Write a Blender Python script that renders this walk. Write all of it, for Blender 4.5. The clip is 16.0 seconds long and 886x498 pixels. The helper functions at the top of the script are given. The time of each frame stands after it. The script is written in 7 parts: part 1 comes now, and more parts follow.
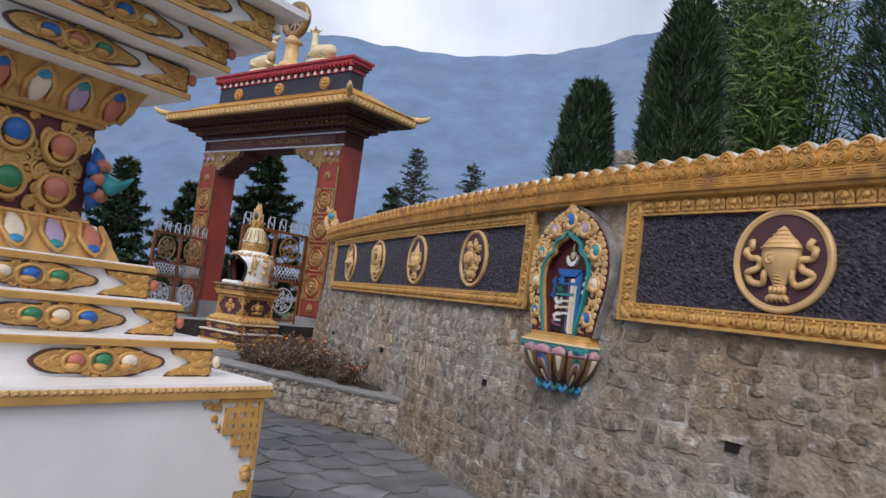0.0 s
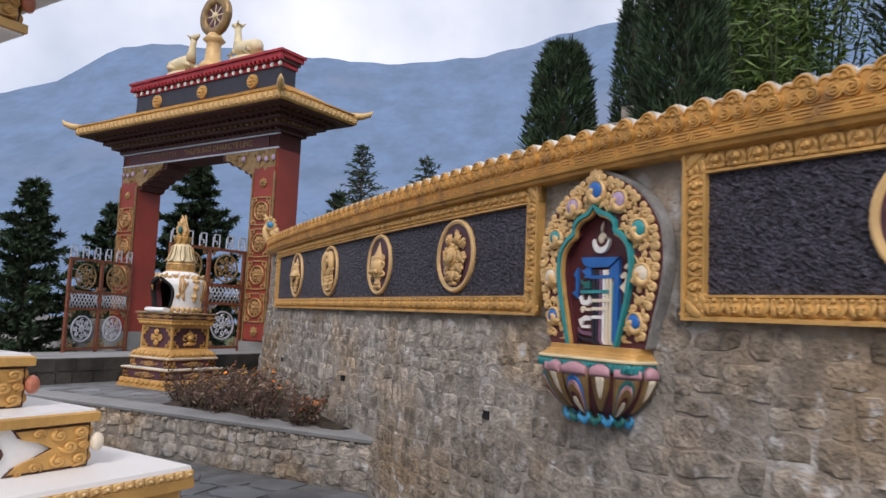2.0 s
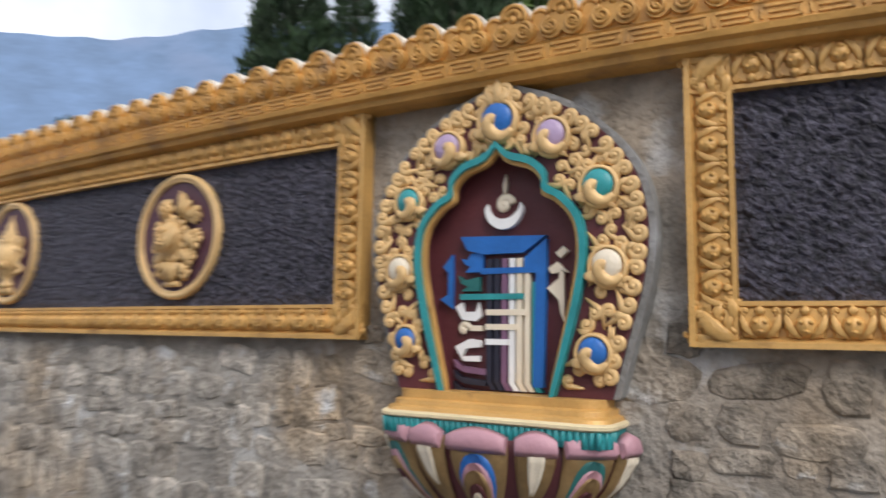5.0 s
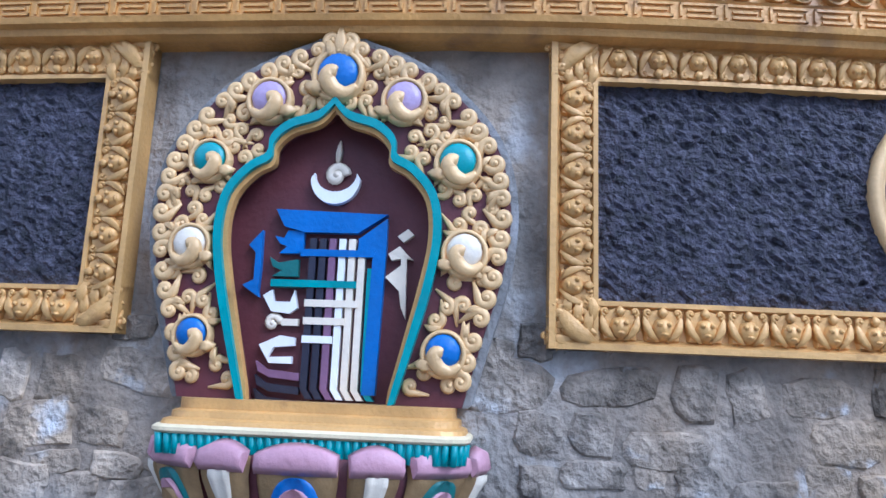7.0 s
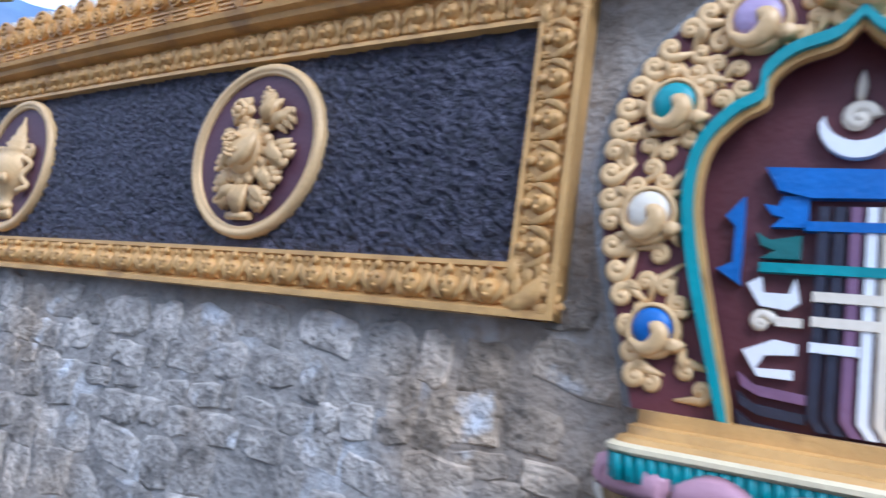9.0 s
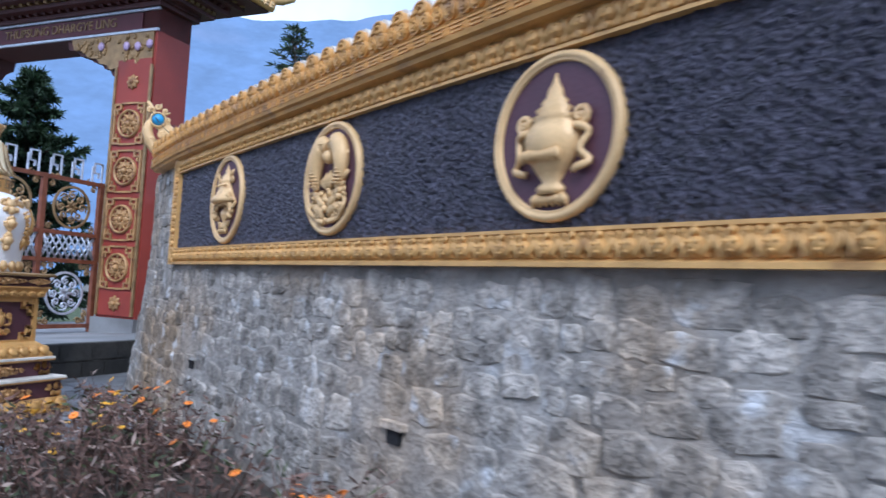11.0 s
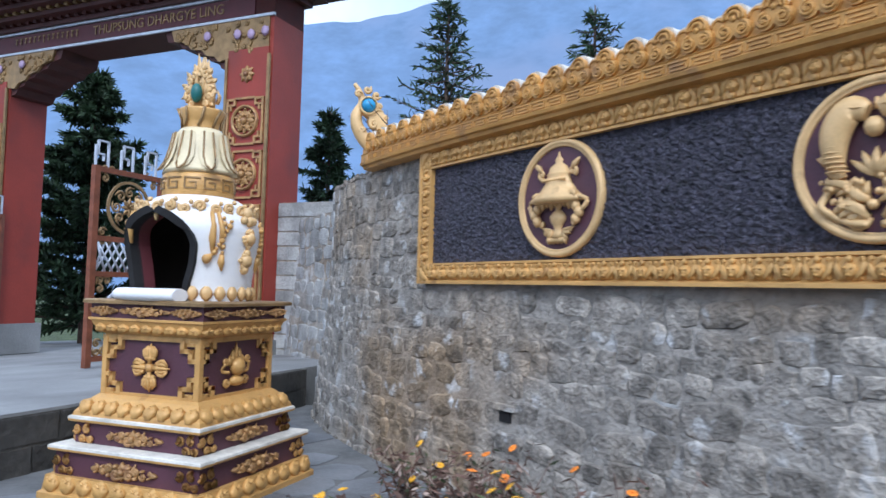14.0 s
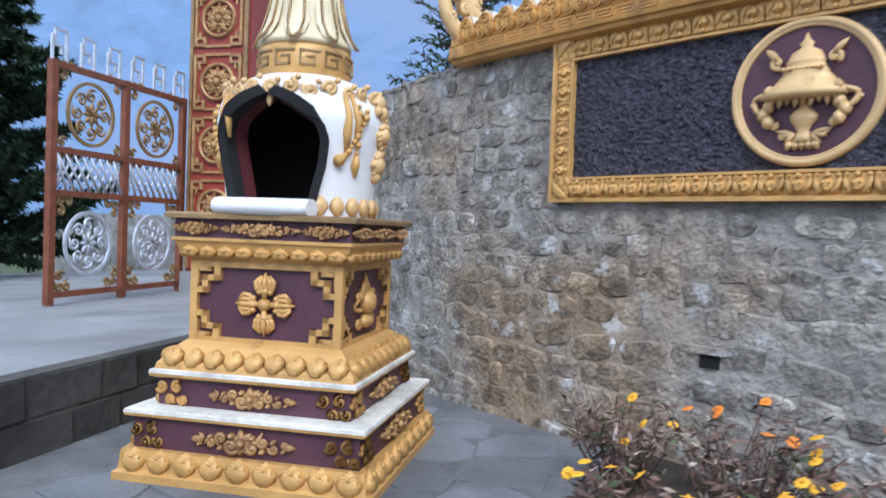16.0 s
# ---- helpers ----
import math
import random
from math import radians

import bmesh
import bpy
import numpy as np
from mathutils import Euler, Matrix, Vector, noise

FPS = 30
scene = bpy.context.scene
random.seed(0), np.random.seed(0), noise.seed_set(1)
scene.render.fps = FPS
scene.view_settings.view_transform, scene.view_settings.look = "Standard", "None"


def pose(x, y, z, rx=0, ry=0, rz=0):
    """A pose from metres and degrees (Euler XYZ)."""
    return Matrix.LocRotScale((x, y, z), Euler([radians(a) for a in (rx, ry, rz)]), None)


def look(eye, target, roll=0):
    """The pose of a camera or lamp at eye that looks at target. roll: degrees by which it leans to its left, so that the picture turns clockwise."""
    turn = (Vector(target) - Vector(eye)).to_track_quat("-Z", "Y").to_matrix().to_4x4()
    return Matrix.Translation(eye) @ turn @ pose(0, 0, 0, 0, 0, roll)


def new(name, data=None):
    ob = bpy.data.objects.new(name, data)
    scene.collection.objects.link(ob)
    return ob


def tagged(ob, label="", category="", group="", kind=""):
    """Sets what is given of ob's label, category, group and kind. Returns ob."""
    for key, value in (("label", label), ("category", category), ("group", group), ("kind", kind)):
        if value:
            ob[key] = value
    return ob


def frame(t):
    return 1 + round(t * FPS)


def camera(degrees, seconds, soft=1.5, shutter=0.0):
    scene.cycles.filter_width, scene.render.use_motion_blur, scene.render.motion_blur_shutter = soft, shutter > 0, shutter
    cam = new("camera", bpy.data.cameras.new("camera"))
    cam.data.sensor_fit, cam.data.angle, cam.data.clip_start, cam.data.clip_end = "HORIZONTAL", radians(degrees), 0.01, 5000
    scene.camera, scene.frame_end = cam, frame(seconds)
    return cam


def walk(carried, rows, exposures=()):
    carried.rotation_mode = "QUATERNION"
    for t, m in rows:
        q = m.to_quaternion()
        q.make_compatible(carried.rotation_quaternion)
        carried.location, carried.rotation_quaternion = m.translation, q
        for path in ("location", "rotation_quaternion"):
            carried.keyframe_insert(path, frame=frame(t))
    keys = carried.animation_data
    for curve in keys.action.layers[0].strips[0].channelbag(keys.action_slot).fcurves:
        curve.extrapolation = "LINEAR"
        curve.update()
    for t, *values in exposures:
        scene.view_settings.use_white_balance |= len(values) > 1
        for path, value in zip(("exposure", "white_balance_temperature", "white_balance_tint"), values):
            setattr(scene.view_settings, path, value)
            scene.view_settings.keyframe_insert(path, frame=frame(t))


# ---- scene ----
cam = camera(63.3, 16.0, shutter=0.5)
PATH = [
    (0, (0.175, 0.33, 1.527), (0.95, 2.167, 1.684), 7.2),
    (0.5, (0.277, 0.651, 1.531), (1.066, 2.481, 1.699), 6.9),
    (1, (0.374, 1.092, 1.543), (1.261, 2.878, 1.705), 6.8),
    (1.5, (0.528, 1.412, 1.534), (1.43, 3.187, 1.724), 2.8),
    (2, (0.565, 1.769, 1.55), (1.476, 3.539, 1.739), 2.5),
    (2.5, (0.538, 2.163, 1.556), (1.468, 3.922, 1.752), 3.8),
    (3, (0.663, 2.54, 1.596), (1.559, 4.314, 1.81), 7.4),
    (3.5, (0.695, 2.845, 1.57), (1.708, 4.555, 1.794), 8.3),
    (4, (0.878, 3.157, 1.563), (2.242, 4.598, 1.816), 4.9),
    (4.5, (1.048, 3.447, 1.584), (2.54, 4.75, 1.853), 3.0),
    (5, (1.19, 3.762, 1.61), (2.83, 4.885, 1.844), 0.9),
    (5.2, (1.228, 3.91, 1.55), (2.993, 4.804, 1.844), -0.3),
    (7.3, (1.395, 4.303, 1.485), (3.336, 4.609, 1.858), 2.6),
    (7.5, (1.368, 4.322, 1.485), (3.309, 4.625, 1.861), 2.8),
    (8, (1.403, 4.445, 1.461), (3.277, 5.043, 1.824), 4.9),
    (8.5, (1.589, 4.603, 1.452), (3.331, 5.532, 1.777), 7.5),
    (9, (1.699, 4.738, 1.471), (3.318, 5.871, 1.775), 8.3),
    (9.5, (1.683, 5.049, 1.424), (3.244, 6.263, 1.722), 9.1),
    (10, (1.557, 5.405, 1.445), (3.026, 6.748, 1.644), 7.2),
    (10.2, (1.515, 5.57, 1.46), (2.89, 7.02, 1.592), 5.2),
    (12.3, (1.044, 7.229, 1.513), (2.227, 8.837, 1.636), 2.8),
    (12.5, (0.965, 7.327, 1.539), (2.148, 8.935, 1.666), 2.9),
    (13, (0.881, 7.688, 1.546), (2.054, 9.303, 1.669), 2.5),
    (13.5, (0.738, 8.05, 1.529), (1.907, 9.668, 1.65), 1.9),
    (14, (0.581, 8.361, 1.542), (1.795, 9.946, 1.659), 1.5),
    (14.5, (0.477, 8.715, 1.553), (1.707, 10.29, 1.635), 1.3),
    (15, (0.333, 9.076, 1.499), (1.659, 10.572, 1.545), 1.7),
    (15.5, (0.22, 9.406, 1.437), (1.585, 10.867, 1.463), 1.7),
    (16, (0.173, 9.796, 1.421), (1.602, 11.194, 1.37), 2.1),
]
EXPOSURE = [(0, 0.1, 6200, 15), (1.5, 0.2, 6300, 15), (3.0, 0.1, 6400, 16), (3.5, 0.25, 6400, 14), (4.0, 0.42, 6350, 13), (5.2, 0.5, 6250, 11), (7.3, 0.95, 4550, 13), (8.0, 1.0, 4600, 12), (8.8, 0.85, 4800, 13), (10.0, 0.72, 4800, 12), (12.3, 0.6, 5200, 12), (14.0, 0.63, 5200, 9), (16.0, 0.75, 5250, 9)]
walk(cam, [(t, look(eye, target, roll)) for t, eye, target, roll in PATH], EXPOSURE)

# ---- world, sun ----
world = bpy.data.worlds.new("overcast_sky")
scene.world = world
world.use_nodes = True
wn, wl = world.node_tree.nodes, world.node_tree.links
sky = wn.new("ShaderNodeTexSky")
sky.sky_type, sky.sun_disc = "NISHITA", False
sky.sun_elevation, sky.sun_rotation = radians(42), radians(215)
sky.air_density, sky.dust_density = 1.0, 3.0
tc = wn.new("ShaderNodeTexCoord")
cl = wn.new("ShaderNodeTexNoise")
cl.inputs["Scale"].default_value, cl.inputs["Detail"].default_value = 2.6, 7
wl.new(tc.outputs["Generated"], cl.inputs["Vector"])
cr = wn.new("ShaderNodeValToRGB")
cr.color_ramp.elements[0].position, cr.color_ramp.elements[0].color = 0.34, (0.45, 0.45, 0.45, 1)
cr.color_ramp.elements[1].position, cr.color_ramp.elements[1].color = 0.62, (1, 1, 1, 1)
wl.new(cl.outputs[0], cr.inputs[0])
mx = wn.new("ShaderNodeMix")
mx.data_type = "RGBA"
mx.inputs[7].default_value = (8.6, 8.8, 9.3, 1)
wl.new(cr.outputs[0], mx.inputs[0])
wl.new(sky.outputs[0], mx.inputs[6])
wl.new(mx.outputs[2], wn["Background"].inputs[0])
wn["Background"].inputs[1].default_value = 0.11
sun = new("sun", bpy.data.lights.new("sun", "SUN"))
sun.data.energy, sun.data.angle, sun.data.color = 1.3, radians(18), (1.0, 0.95, 0.88)
sun.matrix_world = look((0, 0, 30), (17, 24, 3))


# ---- materials ----
def mat(name, col, rough=0.6, metal=0.0, var=0.22, scale=5.0, bump=0.25, bscale=60.0, stain=None, stain_scale=2.0, stain_cut=0.56, rnd=0.0, island=0.0, bdist=0.01, glow=None, patch=None):
    m = bpy.data.materials.new(name)
    m.use_nodes = True
    n, l = m.node_tree.nodes, m.node_tree.links
    b = n["Principled BSDF"]
    b.inputs["Roughness"].default_value, b.inputs["Metallic"].default_value = rough, metal
    geo = n.new("ShaderNodeNewGeometry")

    def tex(s, d):
        t = n.new("ShaderNodeTexNoise")
        t.inputs["Scale"].default_value, t.inputs["Detail"].default_value = s, d
        l.new(geo.outputs["Position"], t.inputs["Vector"])
        return t.outputs[0]

    r = n.new("ShaderNodeValToRGB")
    r.color_ramp.elements[0].position, r.color_ramp.elements[1].position = 0.3, 0.7
    r.color_ramp.elements[0].color = (*[c * (1 - var) for c in col], 1)
    r.color_ramp.elements[1].color = (*[min(1, c * (1 + var)) for c in col], 1)
    l.new(tex(scale, 8), r.inputs[0])
    out = r.outputs[0]
    fine = tex(bscale, 5)
    hs = n.new("ShaderNodeHueSaturation")
    mr = n.new("ShaderNodeMapRange")
    mr.inputs[3].default_value, mr.inputs[4].default_value = 1 - var * 0.8, 1 + var * 0.8
    l.new(fine, mr.inputs[0])
    val = mr.outputs[0]
    for amount, sock in ((rnd, "rnd"), (island, "isl")):
        if amount:
            src = n.new("ShaderNodeObjectInfo").outputs["Random"] if sock == "rnd" else geo.outputs["Random Per Island"]
            m2 = n.new("ShaderNodeMapRange")
            m2.inputs[3].default_value, m2.inputs[4].default_value = 1 - amount, 1 + amount
            l.new(src, m2.inputs[0])
            mu = n.new("ShaderNodeMath")
            mu.operation = "MULTIPLY"
            l.new(val, mu.inputs[0]), l.new(m2.outputs[0], mu.inputs[1])
            val = mu.outputs[0]
    l.new(val, hs.inputs["Value"])
    l.new(out, hs.inputs["Color"])
    out = hs.outputs[0]
    if patch:
        pr = n.new("ShaderNodeValToRGB")
        pr.color_ramp.elements[0].position, pr.color_ramp.elements[1].position = patch[2], patch[2] + 0.2
        l.new(tex(patch[1], 6), pr.inputs[0])
        pm = n.new("ShaderNodeMix")
        pm.data_type, pm.blend_type = "RGBA", "MULTIPLY"
        pm.inputs[7].default_value = (*patch[0], 1)
        l.new(pr.outputs[0], pm.inputs[0]), l.new(out, pm.inputs[6])
        out = pm.outputs[2]
    if stain:
        sr = n.new("ShaderNodeValToRGB")
        sr.color_ramp.elements[0].position, sr.color_ramp.elements[1].position = stain_cut, stain_cut + 0.14
        l.new(tex(stain_scale, 10), sr.inputs[0])
        mi = n.new("ShaderNodeMix")
        mi.data_type = "RGBA"
        mi.inputs[7].default_value = (*stain, 1)
        l.new(sr.outputs[0], mi.inputs[0]), l.new(out, mi.inputs[6])
        out = mi.outputs[2]
    l.new(out, b.inputs["Base Color"])
    if bump:
        bp = n.new("ShaderNodeBump")
        bp.inputs["Strength"].default_value, bp.inputs["Distance"].default_value = bump, bdist
        l.new(fine, bp.inputs["Height"])
        l.new(bp.outputs[0], b.inputs["Normal"])
    # emission; only the far slopes use it, for their painted haze
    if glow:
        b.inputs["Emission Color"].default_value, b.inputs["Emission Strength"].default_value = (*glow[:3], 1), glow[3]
    return m


M = dict(
    gold=mat("gold_paint", (0.60, 0.345, 0.105), 0.42, 0.12, 0.16, 7, 0.25, 90, (0.36, 0.19, 0.06), 9, 0.6),
    pale_gold=mat("pale_gold_paint", (0.70, 0.46, 0.20), 0.42, 0.08, 0.14, 7, 0.2, 90, (0.42, 0.24, 0.10), 9, 0.62),
    coping=mat("coping_gold_paint", (0.55, 0.29, 0.07), 0.5, 0.08, 0.2, 5, 0.35, 70, (0.32, 0.17, 0.06), 6, 0.56),
    # worn white of the burner ledges; on coping tiles it paints lit tops
    cap=mat("weathered_white_and_lit_top", (0.62, 0.58, 0.5), 0.8, 0, 0.25, 9, 0.4, 60),
    slate=mat("rough_dark_plaster", (0.047, 0.043, 0.060), 0.55, 0, 0.8, 34, 1.0, 80, (0.125, 0.118, 0.155), 46, 0.56, bdist=0.03),
    maroon=mat("maroon_paint", (0.10, 0.022, 0.026), 0.55, 0, 0.18, 4, 0.2, 60),
    plum=mat("plum_paint", (0.085, 0.032, 0.045), 0.55, 0, 0.18, 5, 0.2, 60),
    red=mat("gate_red_paint", (0.27, 0.040, 0.024), 0.55, 0, 0.15, 1.5, 0.2, 40, (0.19, 0.035, 0.025), 1.2, 0.55),
    brightred=mat("bright_red_paint", (0.36, 0.02, 0.03), 0.5),
    darkred=mat("dark_brown_red_paint", (0.07, 0.02, 0.016), 0.6),
    white=mat("white_paint", (0.84, 0.83, 0.81), 0.5, 0, 0.05, 2, 0.15, 50, (0.55, 0.54, 0.52), 1.6, 0.66),
    cream=mat("cream_paint", (0.74, 0.62, 0.38), 0.45, 0, 0.1, 6),
    ivory=mat("ivory_paint", (0.78, 0.68, 0.52), 0.45, 0, 0.08, 6),
    blue=mat("blue_paint", (0.02, 0.13, 0.42), 0.4, 0, 0.15, 8),
    skyblue=mat("sky_blue_paint", (0.05, 0.28, 0.52), 0.35, 0, 0.15, 8),
    teal=mat("teal_paint", (0.03, 0.27, 0.28), 0.4, 0, 0.15, 8),
    dteal=mat("dark_teal_paint", (0.02, 0.13, 0.12), 0.45, 0, 0.15, 8),
    lilac=mat("lilac_paint", (0.44, 0.32, 0.47), 0.4, 0, 0.12, 8),
    pink=mat("dusty_pink_paint", (0.50, 0.27, 0.31), 0.5, 0, 0.12, 6),
    purple=mat("purple_paint", (0.20, 0.10, 0.17), 0.5, 0, 0.15, 8),
    navy=mat("dark_navy_paint", (0.02, 0.02, 0.035), 0.5),
    salmon=mat("salmon_paint", (0.50, 0.17, 0.10), 0.4, 0, 0.15, 8),
    green=mat("green_paint", (0.03, 0.20, 0.09), 0.4, 0, 0.15, 8),
    stone=mat("grey_brown_stone", (0.325, 0.29, 0.245), 0.9, 0, 0.55, 11, 1.0, 46, (0.66, 0.65, 0.63), 7.0, 0.595, rnd=0.24, island=0.24, bdist=0.02, patch=((1.0, 0.82, 0.60), 1.1, 0.46)),
    mortar=mat("grey_mortar", (0.30, 0.272, 0.235), 0.95, 0, 0.38, 5, 1.0, 34, (0.58, 0.57, 0.55), 3.6, 0.58, bdist=0.02, patch=((1.0, 0.82, 0.62), 1.1, 0.46)),
    block=mat("dressed_grey_stone", (0.33, 0.32, 0.30), 0.9, 0, 0.3, 5, 0.8, 40, (0.45, 0.45, 0.45), 3, 0.6, rnd=0.25, island=0.25, bdist=0.012),
    concrete=mat("worn_concrete", (0.255, 0.255, 0.25), 0.9, 0, 0.2, 1.2, 0.5, 40, (0.17, 0.165, 0.16), 0.8, 0.55),
    paving=mat("grey_slate_paving", (0.165, 0.17, 0.178), 0.75, 0, 0.3, 2.5, 0.6, 35, (0.10, 0.10, 0.105), 1.2, 0.55, rnd=0.18, island=0.18),
    joint=mat("dark_paving_joint", (0.15, 0.15, 0.148), 0.95, 0, 0.3, 5, 0.5, 50),
    darkstone=mat("dark_rough_stone", (0.065, 0.06, 0.052), 0.9, 0, 0.45, 4, 1.0, 22, (0.03, 0.03, 0.028), 2, 0.5, rnd=0.2, island=0.2),
    soil=mat("dark_soil", (0.06, 0.045, 0.032), 1.0, 0, 0.4, 8, 1.0, 40, bdist=0.03),
    grass=mat("bank_grass", (0.07, 0.09, 0.035), 1.0, 0, 0.4, 3, 1.0, 30, bdist=0.05),
    # soot of the burner, and the painted shade inside the drain holes
    soot_hole_shade=mat("soot_and_hole_shade_black", (0.012, 0.011, 0.011), 0.95),
    rust=mat("brown_iron_paint", (0.20, 0.065, 0.03), 0.5, 0.2, 0.25, 10),
    silver=mat("silver_grey_paint", (0.55, 0.57, 0.62), 0.4, 0.4, 0.15, 10),
    # brown outline of the gilding that also carries its painted edge shadow
    outline_shade=mat("umber_outline_and_edge_shade", (0.085, 0.04, 0.028), 0.6, 0, 0.3, 12),
    bronze=mat("tarnished_gold_paint", (0.30, 0.19, 0.08), 0.4, 0.4, 0.3, 8),
    gilt=mat("dull_gilding", (0.42, 0.24, 0.09), 0.42, 0.15, 0.25, 9, 0.25, 80, (0.24, 0.12, 0.06), 12, 0.55),
    needles=mat("conifer_foliage", (0.030, 0.056, 0.023), 0.8, 0, 0.5, 3, 0, 20, island=0.5),
    leaf=mat("bamboo_foliage", (0.10, 0.165, 0.032), 0.6, 0, 0.4, 2, 0, 20, island=0.45),
    bark=mat("brown_bark", (0.09, 0.06, 0.045), 0.95, 0, 0.4, 12, 0.8, 40),
    dry=mat("dry_brown_stalk", (0.13, 0.075, 0.055), 0.9, 0, 0.4, 9, 0, 40, island=0.5),
    dryleaf=mat("pale_dry_leaf", (0.32, 0.24, 0.19), 0.8, 0, 0.4, 9, 0, 40, island=0.5),
    herb=mat("dull_green_leaf", (0.07, 0.085, 0.035), 0.8, 0, 0.4, 9, 0, 40, island=0.5),
    orange=mat("orange_petal", (0.85, 0.25, 0.02), 0.6, 0, 0.2, 20, 0, 40),
    yellow=mat("yellow_petal", (0.90, 0.45, 0.02), 0.6, 0, 0.2, 20, 0, 40),
    # distance haze is put into the slope: bluish base plus a faint blue glow
    hill=mat("forest_slope_painted_haze", (0.042, 0.068, 0.12), 1.0, 0, 0.4, 0.02, 0, 0.08, (0.075, 0.08, 0.115), 0.005, 0.54, glow=(0.19, 0.275, 0.41, 0.56)),
)


# ---- mesh helpers ----
def part(name, bm, material, parent, label=""):
    me = bpy.data.meshes.new(name)
    bm.to_mesh(me)
    bm.free()
    for x in (material if isinstance(material, (list, tuple)) else [material]):
        me.materials.append(x)
    ob = new(name, me)
    ob.parent = parent
    if label:
        tagged(ob, label)
    return ob


def thing(name, m, label, category, group="", kind=""):
    ob = new(name)
    ob.empty_display_size = 0.1
    ob.matrix_world = m
    return tagged(ob, label, category, group, kind)


def box(bm, x0, x1, y0, y1, z0, z1, m=None, bevel=0.0, mi=0):
    r = bmesh.ops.create_cube(bm, size=1)
    vs = r["verts"]
    for v in vs:
        v.co = Vector(((x0 + x1) / 2 + v.co.x * (x1 - x0), (y0 + y1) / 2 + v.co.y * (y1 - y0), (z0 + z1) / 2 + v.co.z * (z1 - z0)))
    fs = list({f for v in vs for f in v.link_faces})
    if bevel:
        g = bmesh.ops.bevel(bm, geom=list({e for v in vs for e in v.link_edges}), offset=bevel, segments=1, affect="EDGES")
        vs = g["verts"]
        fs = g["faces"]
        seen = set(vs)
        for f in list(fs):
            for e in f.edges:
                for k in e.link_faces:
                    seen.update(k.verts)
        vs = list(seen)
    for f in {f for v in vs for f in v.link_faces}:
        f.material_index = mi
    if m:
        bmesh.ops.transform(bm, matrix=m, verts=vs)
    return vs


def loft(bm, rings, closed=True, caps=True, mi=0, smooth=True):
    rows = [[bm.verts.new(p) for p in r] for r in rings]
    n = len(rows[0])
    for a, b in zip(rows, rows[1:]):
        for i in range(n if closed else n - 1):
            j = (i + 1) % n
            f = bm.faces.new((a[i], a[j], b[j], b[i]))
            f.material_index, f.smooth = mi, smooth
    if caps and closed:
        for r in (rows[0][::-1], rows[-1]):
            f = bm.faces.new(r)
            f.material_index = mi
    return rows


def tube(bm, pts, radii, seg=6, flat=1.0, mi=0, m=None):
    """A swept round bar; pts: Vectors; flat squeezes it along z."""
    pts = [Vector(p) for p in pts]
    rings = []
    for i, p in enumerate(pts):
        d = (pts[min(i + 1, len(pts) - 1)] - pts[max(i - 1, 0)]).normalized()
        ref = Vector((0, 0, 1)) if abs(d.z) < 0.9 else Vector((1, 0, 0))
        a = d.cross(ref).normalized()
        b = a.cross(d).normalized()
        r = radii[i] if isinstance(radii, (list, tuple)) else radii
        ring = [p + a * r * math.cos(2 * math.pi * k / seg) + b * r * flat * math.sin(2 * math.pi * k / seg) for k in range(seg)]
        rings.append([m @ q for q in ring] if m else ring)
    return loft(bm, rings, mi=mi)


def lathe(bm, prof, seg=24, m=None, mi=0, squash=(1, 1)):
    rings = [[Vector((r * squash[0] * math.cos(2 * math.pi * k / seg), r * squash[1] * math.sin(2 * math.pi * k / seg), z)) for k in range(seg)] for r, z in prof]
    if m:
        rings = [[m @ p for p in r] for r in rings]
    return loft(bm, rings, mi=mi)


def ball(bm, c, r, u=10, v=6, mi=0, m=None):
    rx, ry, rz = r if isinstance(r, (list, tuple)) else (r, r, r)
    prof = [(math.sin(math.pi * i / v) if 0 < i < v else 0.02, -math.cos(math.pi * i / v)) for i in range(v + 1)]
    mm = (m or Matrix()) @ Matrix.Translation(c) @ Matrix.Diagonal((rx, ry, rz, 1))
    return lathe(bm, prof, u, mm, mi)


def prism(bm, pts, z0, z1, m=None, mi=0, taper=1.0):
    """A plate with the outline pts in the xy plane, from z0 to z1."""
    c = Vector((sum(p[0] for p in pts) / len(pts), sum(p[1] for p in pts) / len(pts), 0))
    lo = [Vector((p[0], p[1], z0)) for p in pts]
    hi = [Vector((c.x + (p[0] - c.x) * taper, c.y + (p[1] - c.y) * taper, z1)) for p in pts]
    if m:
        lo, hi = [m @ p for p in lo], [m @ p for p in hi]
    loft(bm, [lo, hi], mi=mi, smooth=False)


def ringband(bm, a, b, z0, z1, closed=True, m=None, mi=0):
    """A flat band between the outlines a (outer) and b (inner), from z0 to z1."""
    prof = [[Vector((p[0], p[1], z0)) for p in a], [Vector((p[0], p[1], z1)) for p in a], [Vector((p[0], p[1], z1)) for p in b], [Vector((p[0], p[1], z0)) for p in b]]
    cols = list(zip(*prof))
    rings = [list(c) for c in cols]
    if closed:
        rings.append([p.copy() for p in rings[0]])
    if m:
        rings = [[m @ p for p in r] for r in rings]
    loft(bm, rings, closed=True, caps=not closed, mi=mi, smooth=False)


